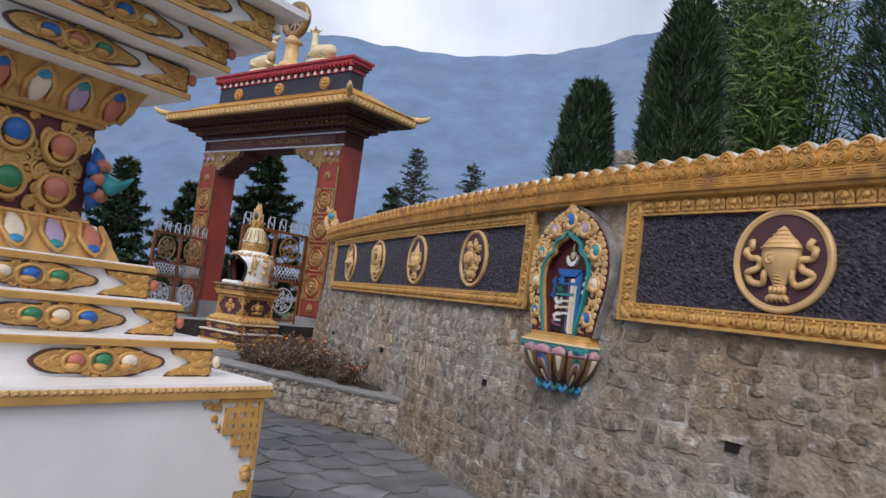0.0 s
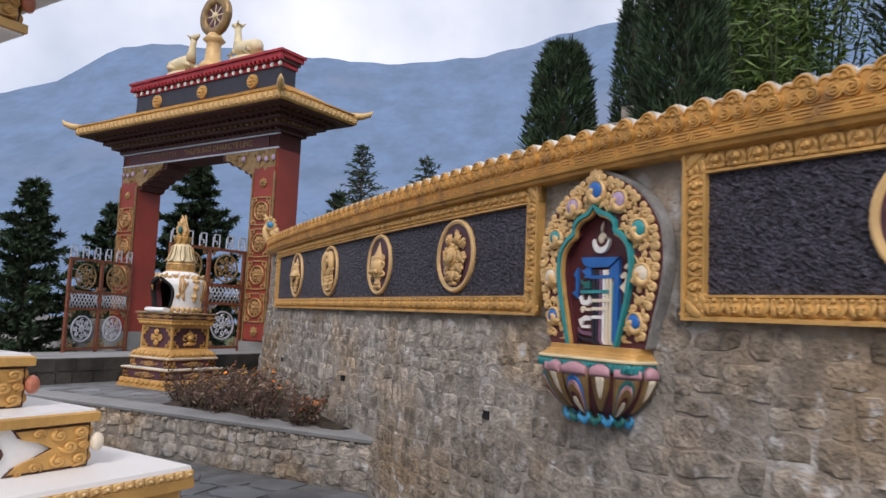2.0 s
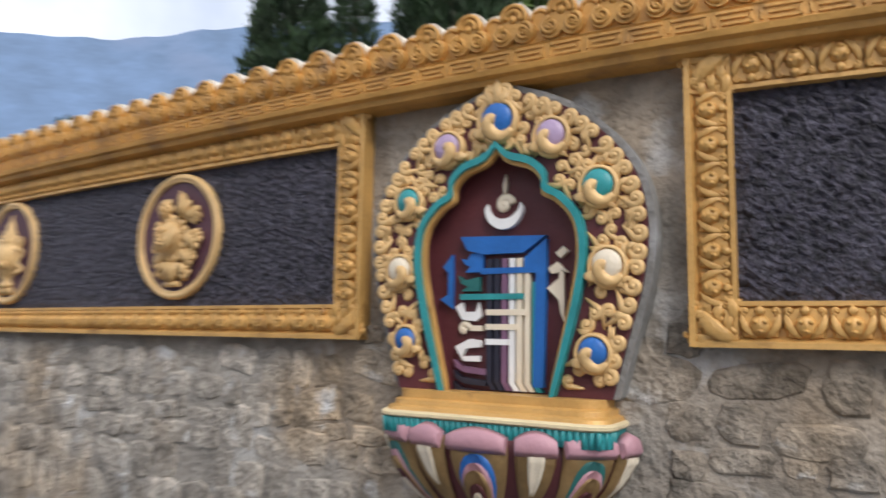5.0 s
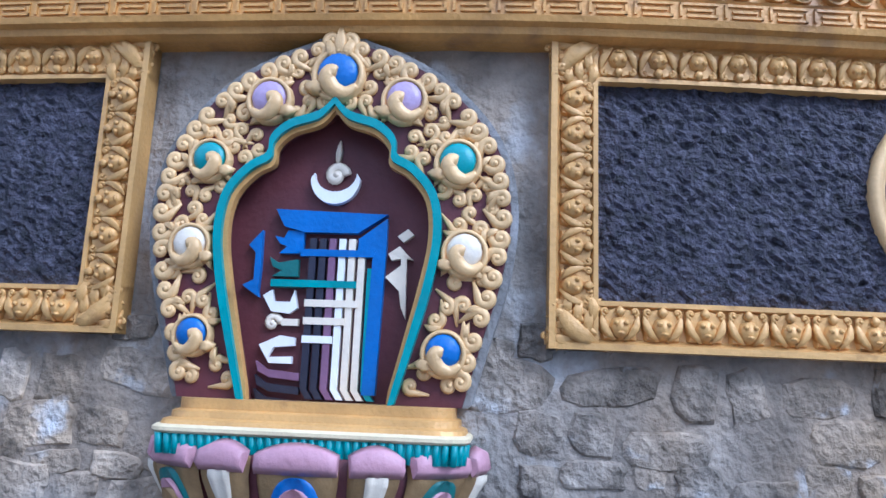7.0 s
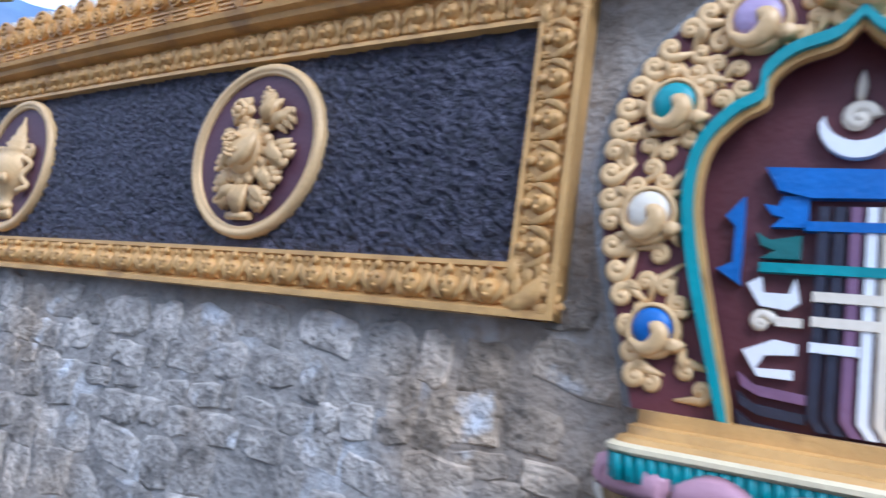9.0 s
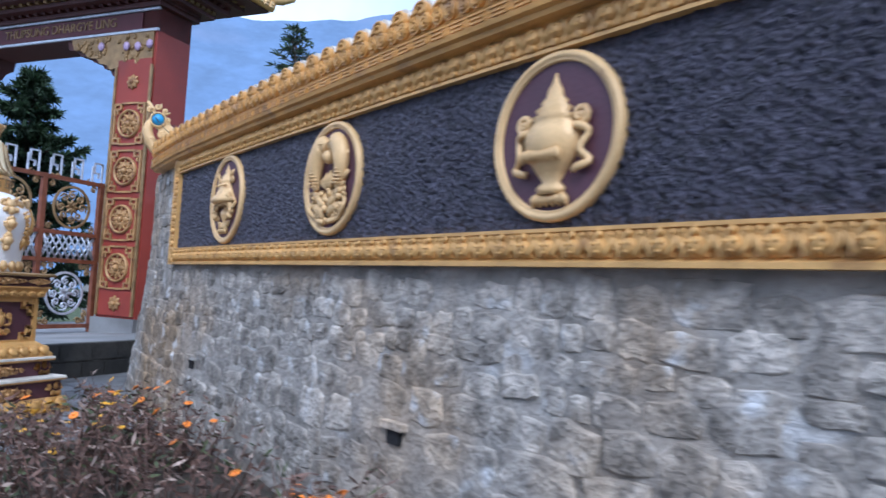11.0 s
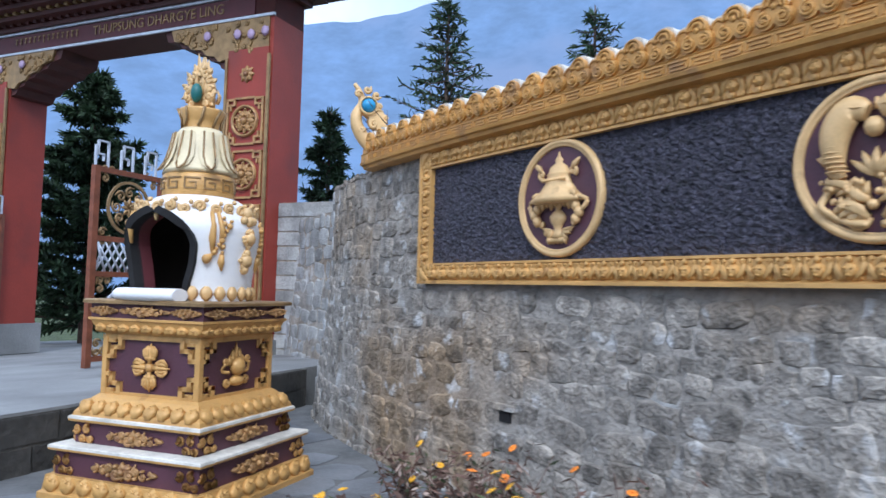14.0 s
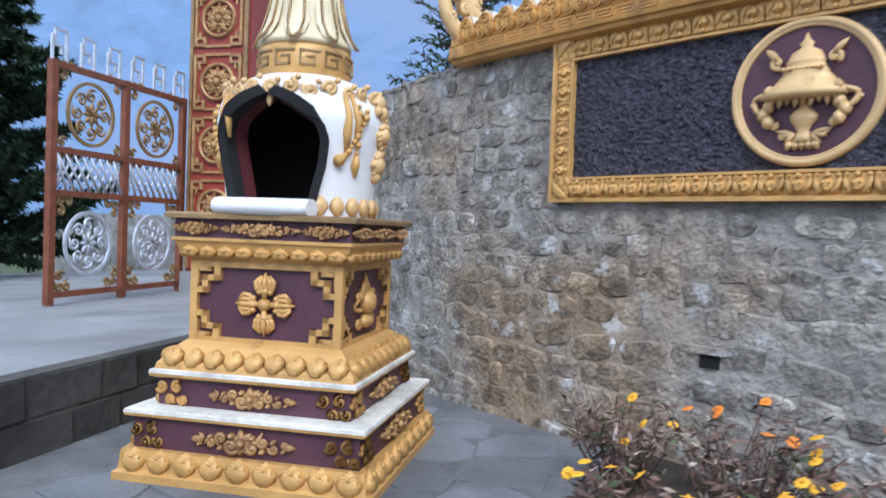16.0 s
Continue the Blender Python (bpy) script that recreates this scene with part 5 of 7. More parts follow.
for k in range(11):
    a = radians(-55 + 29 * k)
    mm = Matrix(((0, 0, 1, -0.035), (1, 0, 0, 0), (0, 1, 0, 2.17), (0, 0, 0, 1)))
    spiral(flame, (0.078 * math.cos(a), 0.095 * math.sin(a)), 0.03, a, 1.3, 1 if k < 6 else -1, 0.012, 0, m=mm, seg=5)
    leaf(flame, (0.085 * math.cos(a), 0.105 * math.sin(a)), (0.125 * math.cos(a + 0.2), 0.16 * math.sin(a + 0.2)), 0.03, 0, 0.02, m=mm, bend=0.01)
part("flame", flame, M["pale_gold"], burner, "pale gold flame finial")
bm = bmesh.new()
ball(bm, (-0.055, 0, 2.15), (0.03, 0.032, 0.055), 12, 8)
part("flame_jewel", bm, M["dteal"], burner, "dark green jewel in the flame")

# ---- tiered shrine base beside the path ----
S = 3.4
ctr = Vector((1.05, 4.72, -0.134)) - E1 * S / 2 + E2 * S / 2
shrine = thing("shrine_base", Matrix.Translation(ctr) @ pose(0, 0, 0, 0, 0, ANG), "white tiered shrine base with gilded scrolls and painted jewels", "shrine")
H = S / 2
tier("plinth", [(H - 0.035, 0.13), (H - 0.035, 1.0)], "white", shrine, "white plastered plinth with hairline cracks")
cor = tier("plinth_cornice", [(H - 0.03, 0.985), (H, 0.99), (H, 1.025), (H - 0.004, 1.03), (H - 0.004, 1.058), (H - 0.03, 1.062)], "gold", shrine, "gold beaded cornice")
tier("plinth_top", [(H - 0.008, 1.058), (H - 0.012, 1.074)], "white", shrine)
bm = bmesh.new()
prism(bm, [(-0.017, -0.013), (0.017, -0.013), (0.02, 0.008), (0.01, 0.014), (-0.01, 0.014), (-0.02, 0.008)], 0, 0.008, taper=0.8)
ball(bm, (0, -0.001, 0.008), 0.009, 6, 3)
bead = shared("cornice_bead", bm, "pale_gold")
for k in (0, 1):
    n = int(S / 0.042)
    for i in range(n):
        put("cornice_bead", bead, cor, side(k, H - 0.004, 1.044) @ pose(-H + 0.025 + (S - 0.05) * i / (n - 1), 0, 0))


def lozenge():
    bm = bmesh.new()
    for s in (-1, 1):
        for x, y, r in ((0.17, 0.01, 0.036), (0.205, -0.012, 0.026), (0.235, 0.005, 0.018), (0.06, 0.055, 0.026), (0.06, -0.055, 0.026), (0.15, 0.045, 0.02), (0.15, -0.04, 0.02), (0.0, 0.075, 0.022), (0.02, -0.07, 0.02)):
            spiral(bm, (s * x, y), r, x * 30, 1.3, s, r * 0.33, 0.012, r, seg=5)
    for x in (-0.105, 0, 0.105):
        rings = []
        for k in range(17):
            a = 2 * math.pi * k / 16
            d = Vector((math.cos(a), math.sin(a), 0))
            rr = 0.058 if x == 0 else 0.048
            rings.append([Vector((x, 0, 0)) + d * rr * q + Vector((0, 0, h)) for q, h in ((1.15, 0), (1.1, 0.026), (0.85, 0.028), (0.75, 0.016))])
        loft(bm, rings, closed=False)
        ball(bm, (x - 0.012, -0.022, 0.03), (0.032, 0.022, 0.02), 8, 4)
    out = [(0.27 * math.cos(a), (0.078 + 0.012 * math.cos(5 * a)) * math.sin(a)) for a in np.linspace(0, 2 * math.pi, 33)[:-1]]
    # dark plate: brown outline plus the shadow edge of the relief, as colour
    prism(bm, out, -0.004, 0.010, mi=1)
    prism(bm, [(p[0] * 0.93, p[1] * 0.86) for p in out], 0.0, 0.014)
    return shared("gilt_lozenge", bm, "gold", "outline_shade")


loz = lozenge()
bm = bmesh.new()
out = [(0, 0.085), (-0.22, 0.085), (-0.20, 0.05), (-0.15, 0.03), (-0.11, 0.0), (-0.16, -0.03), (-0.21, -0.055), (-0.235, -0.085), (0, -0.085)]
# same dark plate, painting outline and edge shadow round the corner piece
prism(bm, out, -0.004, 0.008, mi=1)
prism(bm, [(-0.005 + p[0] * 0.93, p[1] * 0.88) for p in out], 0.0, 0.014)
for x, y, r in ((-0.03, 0.05, 0.03), (-0.09, 0.045, 0.028), (-0.15, 0.06, 0.022), (-0.03, -0.05, 0.03), (-0.09, -0.05, 0.028), (-0.155, -0.062, 0.024), (-0.06, 0.0, 0.032), (-0.2, -0.075, 0.014), (-0.02, 0.0, 0.022)):
    spiral(bm, (x, y), r, x * 40, 1.3, 1, r * 0.32, 0.016, r * 0.8, seg=5)
corner_me = shared("gilt_corner", bm, "gold", "outline_shade")
jewels = {c: None for c in ("salmon", "green", "ivory", "blue", "teal", "lilac")}
for c in jewels:
    bm = bmesh.new()
    ball(bm, (0, 0.008, 0.022), (0.036, 0.036, 0.024), 12, 6)
    jewels[c] = shared("jewel", bm, c)


def deck(name, d, z0, z1, slab_t, palette, up=True):
    h = H - d
    bd = tier(name, [(h - 0.03, z0), (h - 0.03, z1)], "white", shrine, "white tier with gilded scrolls")
    zs_ = (z1, z1 + slab_t) if up else (z0 - slab_t, z0)
    tier("tier_edge", [(h - 0.02, zs_[0]), (h, zs_[0] + 0.004), (h, zs_[1] - 0.006), (h - 0.01, zs_[1])], "gold", shrine, "gold edge moulding")
    if up:
        tier("tier_top", [(h - 0.012, zs_[1] - 0.002), (h - 0.016, zs_[1] + 0.008)], "white", shrine)
    else:
        tier("tier_soffit", [(h - 0.012, zs_[0] - 0.006), (h - 0.012, zs_[0] + 0.004)], "white", shrine)
    hz = (z1 - z0) / 0.17
    for k in range(4):
        base_m = side(k, h - 0.03, (z0 + z1) / 2)
        for s in (-1, 1):
            x = s * (h - 0.70)
            if abs(x) > 0.02 or s > 0:
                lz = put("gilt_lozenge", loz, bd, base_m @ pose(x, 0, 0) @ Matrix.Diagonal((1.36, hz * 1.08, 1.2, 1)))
                for q, c in zip((-0.105, 0, 0.105), palette):
                    put("jewel", jewels[c], lz, pose(q, 0, 0))
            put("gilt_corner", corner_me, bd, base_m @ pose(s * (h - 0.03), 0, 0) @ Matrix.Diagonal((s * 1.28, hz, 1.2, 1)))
        put("jewel", jewels["ivory" if d < 0.3 else "salmon"], bd, pose(0, 0, 0, 0, 0, 90 * k + 45) @ Matrix(((0, 0, 1, (h - 0.02) * 1.4142), (1, 0, 0, 0), (0, 1, 0, (z0 + z1) / 2), (0, 0, 0, 1))))


deck("tier", 0.25, 1.074, 1.235, 0.042, ("salmon", "green", "ivory"))
deck("tier", 0.42, 1.285, 1.435, 0.04, ("green", "ivory", "blue"))
deck("tier", 0.545, 1.483, 1.63, 0.04, ("ivory", "blue", "green"))
deck("upper_tier", 0.52, 2.74, 2.885, 0.042, ("blue", "salmon", "green"), False)
deck("upper_tier", 0.375, 2.945, 3.085, 0.042, ("salmon", "blue", "ivory"), False)
deck("upper_tier", 0.20, 3.14, 3.30, 0.045, ("blue", "lilac", "salmon"), False)
tier("cap_slab", [(H - 0.12, 3.30), (H - 0.08, 3.32), (H - 0.08, 3.36), (H - 0.12, 3.38)], "white", shrine)
# lotus throne courses
for nm, r0, r1, sgn in (("lower_lotus", (0.70, 1.675), (0.84, 1.87), 1), ("upper_lotus", (0.69, 2.70), (0.84, 2.47), -1)):
    rows = sorted([(H - r0[0], r0[1]), (H - 0.5 * r0[0] - 0.5 * r1[0] + 0.02, 0.45 * r0[1] + 0.55 * r1[1]), (H - r1[0], r1[1])], key=lambda p: p[1])
    lot = tier(nm, rows, "gold", shrine, "brown gold lotus course with painted petals")
    hm = H - 0.5 * (r0[0] + r1[0]) + 0.01
    pm = {}
    for c in ("ivory", "lilac", "salmon"):
        bm = bmesh.new()
        leaf(bm, (0, 0.11), (0, -0.12), 0.15, 0, 0.035)
        pm[c] = shared("lotus_petal", bm, c)
    bm = bmesh.new()
    tube(bm, [Vector((x, y, 0.02)) for x, y in ((-0.06, 0.10), (-0.075, 0.0), (-0.04, -0.07), (0, -0.11), (0.04, -0.07), (0.075, 0.0), (0.06, 0.10))], 0.016, 5)
    po = shared("petal_outline", bm, "gold")
    tips = {}
    for c in ("skyblue", "teal", "blue"):
        bm = bmesh.new()
        leaf(bm, (-0.045, -0.065), (0.045, -0.065), 0.07, 0.022, 0.022)
        tips[c] = shared("petal_tip", bm, c)
    for k in range(4):
        n = 9
        for i in range(n):
            x = -hm + (i + 0.5) * 2 * hm / n
            q = side(k, hm, (r0[1] + r1[1]) / 2) @ pose(x, 0, 0.005, -34 if sgn > 0 else 34) @ (Matrix() if sgn > 0 else Matrix.Diagonal((1, -1, 1, 1)))
            pt = put("lotus_petal", pm[("ivory", "lilac", "salmon")[i % 3]], lot, q)
            put("petal_outline", po, pt, Matrix())
            put("petal_tip", tips[("skyblue", "teal", "blue")[i % 3]], pt, Matrix())
hw = H - 0.88
waist = tier("waist", [(hw, 1.86), (hw, 2.48)], "maroon", shrine, "maroon waist covered with gilded scrolls")
tier("waist_bead", [(hw + 0.03, 1.865), (hw + 0.04, 1.88), (hw + 0.03, 1.895)], "gold", shrine)
tier("waist_cap", [(hw + 0.03, 2.44), (hw + 0.045, 2.455), (hw + 0.03, 2.475)], "gold", shrine)
bm = bmesh.new()
random.seed(11)
for i in range(300):
    x, y = random.uniform(-hw + 0.03, hw - 0.03), random.uniform(-0.27, 0.27)
    spiral(bm, (x, y), random.uniform(0.032, 0.058), random.uniform(0, 6), 1.3, random.choice((-1, 1)), 0.013, 0.01, 0.03, seg=5)
BOSS = [(s * (hw - q), y, c) for s in (-1, 1) for q, y, c in ((0.19, 0.11, "salmon"), (0.19, -0.13, "salmon"), (0.44, 0.14, "blue"), (0.44, -0.12, "green"), (0.68, 0.05, "salmon"))]
for x, y, c in BOSS:
    rings = []
    for k in range(21):
        a = 2 * math.pi * k / 20
        d = Vector((math.cos(a), math.sin(a), 0))
        rings.append([Vector((x, y, 0)) + d * 0.095 * q + Vector((0, 0, h)) for q, h in ((1.1, 0), (1.05, 0.05), (0.85, 0.055), (0.75, 0.03))])
    loft(bm, rings, closed=False)
    ball(bm, (x, y - 0.03, 0.045), (0.055, 0.04, 0.03), 8, 5)
wf = shared("gilt_scrollwork", bm, "gold")
for k in range(4):
    f = put("gilt_scrollwork", wf, waist, side(k, hw, 2.16))
    for x, y, c in BOSS:
        put("jewel", jewels[c], f, pose(x, y, 0.02) @ Matrix.Diagonal((1.9, 1.9, 1.5, 1)))
    fm = pose(0, 0, 0, 0, 0, 90 * k + 45) @ Matrix(((0, 0, 1, hw * 1.4142), (1, 0, 0, 0), (0, 1, 0, 2.14), (0, 0, 0, 1)))
    bm = bmesh.new()
    for i in range(7):
        a = 2 * math.pi * i / 7
        leaf(bm, (0.03 * math.cos(a), 0.03 * math.sin(a)), (0.10 * math.cos(a), 0.15 * math.sin(a)), 0.08, 0.02, 0.05)
    blossom = part("corner_blossom", bm, M["blue"], waist, "blue corner blossom")
    blossom.matrix_local = fm @ Matrix.Diagonal((1.3, 1.3, 1.3, 1))
    bm = bmesh.new()
    for i in range(6):
        a = 2 * math.pi * i / 6
        ball(bm, (0.05 * math.cos(a), 0.075 * math.sin(a), 0.06), (0.03, 0.034, 0.03), 8, 5)
    part("petal_ball", bm, M["salmon"], blossom, "salmon pink petal balls")
    bm = bmesh.new()
    tube(bm, [Vector((0, 0.0, 0.05)), Vector((0, -0.02, 0.11)), Vector((0, -0.005, 0.16)), Vector((0, 0.03, 0.20))], [0.05, 0.045, 0.02, 0.004], 7)
    part("beak_leaf", bm, M["teal"], blossom, "turquoise beak-like leaf")
# knot fretwork at the plinth corners
bm = bmesh.new()
for x0, x1, a, b in ((-0.30, 0.0, -0.022, 0.0), (-0.022, 0.0, -0.42, 0.0), (-0.255, -0.225, -0.20, -0.05), (-0.255, -0.055, -0.08, -0.05), (-0.185, -0.155, -0.27, -0.02), (-0.115, -0.085, -0.34, -0.02), (-0.255, -0.02, -0.145, -0.115), (-0.255, -0.02, -0.20, -0.17), (-0.185, -0.02, -0.27, -0.24), (-0.115, -0.02, -0.34, -0.31), (-0.06, -0.03, -0.34, -0.05),
                     (-0.022, 0.0, -0.865, -0.48), (-0.115, -0.02, -0.57, -0.54), (-0.115, -0.085, -0.80, -0.54), (-0.185, -0.02, -0.64, -0.61), (-0.185, -0.155, -0.80, -0.61), (-0.255, -0.02, -0.71, -0.68), (-0.255, -0.225, -0.80, -0.68), (-0.255, -0.02, -0.80, -0.77), (-0.06, -0.03, -0.80, -0.54)):
    box(bm, x0, x1, a, b, -0.004, 0.02)
leaf(bm, (-0.09, -0.44), (-0.02, -0.40), 0.06, 0, 0.03)
ball(bm, (-0.05, -0.45, 0.01), (0.04, 0.04, 0.02), 8, 5)
for x, y, r in ((-0.31, -0.05, 0.034), (-0.36, -0.04, 0.028), (-0.325, -0.11, 0.03), (-0.40, -0.03, 0.018), (-0.29, -0.16, 0.022)):
    spiral(bm, (x, y), r, 0, 1.3, 1, 0.01, 0.004, 0.03)
fk = shared("knot_fret", bm, "gold")
for k in range(4):
    for s in (-1, 1):
        put("knot_fret", fk, shrine.children[0], side(k, H - 0.035, 0.985) @ pose(s * (H - 0.055), 0, 0) @ Matrix.Diagonal((s, 1, 1, 1)))

# ---- entrance gate ----
GA = 29.0
gx, gy = Vector((math.sin(radians(GA)), -math.cos(radians(GA)), 0)), Vector((math.cos(radians(GA)), math.sin(radians(GA)), 0))
W, D, PW = 5.68, 0.64, 0.74
go = Vector((4.28, 16.85, 0.60)) - gx * W / 2
GM = Matrix(((gx.x, gy.x, 0, go.x), (gx.y, gy.y, 0, go.y), (0, 0, 1, go.z), (0, 0, 0, 1)))
gate = thing("entrance_gate", GM, "red monastery gateway with gilded carvings and golden eaves", "gate")
HB, HL, HT = 3.90, 4.40, 4.75     # underside of brackets, lintel, top of lintel


def gbox(name, dims, mt, parent, label="", bevel=0.0):
    bm = bmesh.new()
    box(bm, *dims, bevel=bevel)
    return part(name, bm, M[mt], parent, label)


def gface(x, z, y=0.0):
    return Matrix(((1, 0, 0, x), (0, 0, -1, y), (0, 1, 0, z), (0, 0, 0, 1)))


bm = bmesh.new()
rings = []
for k in range(25):
    a = 2 * math.pi * k / 24
    d = Vector((math.cos(a), math.sin(a), 0))
    rings.append([d * 0.21 * q + Vector((0, 0, h)) for q, h in ((1.0, 0), (0.98, 0.04), (0.88, 0.045), (0.82, 0.02))])
loft(bm, rings, closed=False)
for i in range(6):
    a = i * math.pi / 3
    leaf(bm, (0.03 * math.cos(a), 0.03 * math.sin(a)), (0.16 * math.cos(a), 0.16 * math.sin(a)), 0.1, 0.0, 0.045)
    spiral(bm, (0.12 * math.cos(a + 0.5), 0.12 * math.sin(a + 0.5)), 0.045, a, 1.2, 1, 0.014, 0.01, seg=5)
ball(bm, (0, 0, 0.03), 0.05, 8, 5)
for i in range(10):
    a = i * math.pi / 5
    ball(bm, (0.075 * math.cos(a), 0.075 * math.sin(a), 0.03), 0.022, 7, 4)
    ball(bm, (0.15 * math.cos(a + 0.3), 0.15 * math.sin(a + 0.3), 0.014), 0.02, 7, 4)
pil_med = shared("carved_roundel", bm, "gilt")
bm = bmesh.new()
for s in (-1, 1):
    for q in (-1, 1):
        for x0, x1, a, b in ((0.26, 0.295, 0.12, 0.30), (0.15, 0.295, 0.27, 0.30), (0.15, 0.18, 0.20, 0.30), (0.18, 0.26, 0.20, 0.225), (0.21, 0.235, 0.14, 0.225)):
            box(bm, *sorted((s * x0, s * x1)), *sorted((q * a, q * b)), -0.005, 0.03)
for s in (-1, 1):
    box(bm, *sorted((s * 0.262, s * 0.292)), -0.13, 0.13, -0.005, 0.026)
    box(bm, -0.16, 0.16, *sorted((s * 0.285, s * 0.312)), -0.005, 0.026)
pil_fret = shared("fret_frame", bm, "gilt")
bm = bmesh.new()
for i in range(8):
    a = i * math.pi / 4
    leaf(bm, (0, 0), (0.12 * math.cos(a), 0.12 * math.sin(a)), 0.08, 0, 0.04)
ball(bm, (0, 0, 0.03), 0.04, 8, 5)
pil_flower = shared("carved_flower", bm, "gilt")
for s in (-1, 1):
    x0, x1 = sorted((s * W / 2, s * (W / 2 - PW)))
    bm = bmesh.new()
    lo = [Vector((x0, 0, 0.26)), Vector((x1, 0, 0.26)), Vector((x1, D, 0.26)), Vector((x0, D, 0.26))]
    loft(bm, [lo, [Vector((p.x, p.y, HT)) for p in lo]], smooth=False)
    pillar = part("pillar", bm, M["red"], gate, "brick red painted pillar")
    gbox("plinth", (x0 - 0.05, x1 + 0.05, -0.08, D + 0.08, -0.2, 0.265), "concrete", gate, "grey concrete plinth")
    xm = (x0 + x1) / 2
    gbox("front_panel", (x0 + 0.05, x1 - 0.05, -0.03, 0.01, 0.3, HB + 0.1), "red", pillar)
    for i in range(4):
        z = 0.98 + 0.69 * i
        put("carved_roundel", pil_med, pillar, gface(xm, z, -0.03))
        put("fret_frame", pil_fret, pillar, gface(xm, z, -0.03))
    for z in (0.47, 3.66):
        put("carved_flower", pil_flower, pillar, gface(xm, z, -0.03))
    for q in (-1, 1):
        gbox("edge_strip", (xm + q * 0.335 - 0.02, xm + q * 0.335 + 0.02, -0.05, -0.02, 0.3, HB), "bronze", pillar)
    # stepped carved bracket reaching into the opening
    xi = s * (W / 2 - PW)
    pts = [(0, 0.5), (0, -0.12), (0.10, -0.10), (0.16, 0.0), (0.28, 0.02), (0.34, 0.10), (0.50, 0.13), (0.58, 0.20), (0.78, 0.24), (0.86, 0.32), (1.05, 0.36), (1.10, 0.5)]
    bm = bmesh.new()
    mm = gface(xi, HB, 0.02) @ Matrix.Diagonal((-s, 1, 1, 1))
    prism(bm, pts, -D, 0.0, mm)
    part("soffit_bracket", bm, M["darkred"], gate, "dark red stepped bracket")
    bm = bmesh.new()
    pts2 = [(-PW + 0.06, 0.5), (-PW + 0.06, 0.04), (0, 0.0), (0.12, -0.02), (0.20, 0.06), (0.34, 0.09), (0.42, 0.17), (0.60, 0.20), (0.70, 0.30), (0.90, 0.34), (0.96, 0.5)]
    prism(bm, pts2, 0.0, 0.04, mm)
    random.seed(3)
    for i in range(46):
        px = random.uniform(-PW + 0.1, 0.85)
        pz = random.uniform(0.08 + max(0, px) * 0.30, 0.46)
        spiral(bm, (px, pz), random.uniform(0.035, 0.06), random.uniform(0, 6), 1.2, random.choice((-1, 1)), 0.018, 0.045, 0.04, m=mm, seg=5)
    br = part("carved_bracket", bm, M["bronze"], gate, "dense gilded scroll carving")
    for px, pz in ((-0.42, 0.28), (-0.2, 0.3), (0.3, 0.33), (-0.64, 0.3)):
        bm = bmesh.new()
        ball(bm, (px, pz, 0.07), (0.06, 0.07, 0.03), 8, 5, m=mm)
        part("painted_boss", bm, M["lilac"], br, "pale painted boss")
gbox("lintel", (-W / 2, W / 2, 0.0, D, HL, HT), "darkred", gate, "dark red inscription beam")
for nm, z in (("white_fillet", HL - 0.0), ("white_fillet", HT - 0.04)):
    gbox(nm, (-W / 2 - 0.02, W / 2 + 0.02, -0.035, 0.0, z, z + 0.035), "silver", gate, "thin pale fillet")
gbox("inscription_board", (-W / 2 + 0.3, W / 2 - 0.3, -0.02, 0.0, HL + 0.05, HT - 0.06), "maroon", gate)
tx = bpy.data.curves.new("inscription", "FONT")
tx.body, tx.size, tx.extrude, tx.align_x, tx.align_y = "THUPSUNG DHARGYE LING", 0.19, 0.006, "CENTER", "CENTER"
tob = new("inscription", tx)
dg = bpy.context.evaluated_depsgraph_get()
tme = bpy.data.meshes.new_from_object(tob.evaluated_get(dg))
bpy.data.objects.remove(tob)
tme.materials.clear()
tme.materials.append(M["bronze"])
ins = put("inscription", tme, gate, gface(0.85, (HL + HT) / 2, -0.028))
tagged(ins, "dull gold raised lettering")
bm = bmesh.new()
random.seed(5)
for i in range(14):
    x = -2.0 + 0.1 * i
    box(bm, x, x + 0.06, 0.05, 0.065, 0, 0.008)
    box(bm, x + 0.02, x + 0.035, -0.05 + 0.03 * random.random(), 0.06, 0, 0.008)
    box(bm, x, x + 0.045, -0.01, 0.005, 0, 0.008)
scr = part("script_bars", bm, M["bronze"], gate, "dull gold script strokes")
scr.matrix_local = gface(0, (HL + HT) / 2, -0.028)
# flaring bracket courses under the eaves
for i in range(4):
    o = 0.08 + 0.15 * i
    z0 = HT + 0.102 * i
    gbox("eave_course", (-W / 2 - o, W / 2 + o, -o, D + o, z0, z0 + 0.065), "darkred", gate, "dark red stepped eave course")
    bm = bmesh.new()
    n = 34
    for k in range(n):
        x = -W / 2 - o + 0.08 + (W + 2 * o - 0.16) * k / (n - 1)
        box(bm, x - 0.035, x + 0.035, -o - 0.05, -o + 0.06, z0 + 0.06, z0 + 0.104)
        box(bm, x - 0.035, x + 0.035, D + o - 0.06, D + o + 0.05, z0 + 0.06, z0 + 0.104)
    for k in range(9):
        y = -o + 0.08 + (D + 2 * o - 0.16) * k / 8
        box(bm, W / 2 + o - 0.06, W / 2 + o + 0.05, y - 0.035, y + 0.035, z0 + 0.06, z0 + 0.104)
        box(bm, -W / 2 - o - 0.05, -W / 2 - o + 0.06, y - 0.035, y + 0.035, z0 + 0.06, z0 + 0.104)
    tagged(part("bracket_course", bm, M["bronze" if i % 2 else "darkred"], gate, "row of small eave bracket blocks"), kind="stuff")
OV = 0.85
ze = HT + 0.41
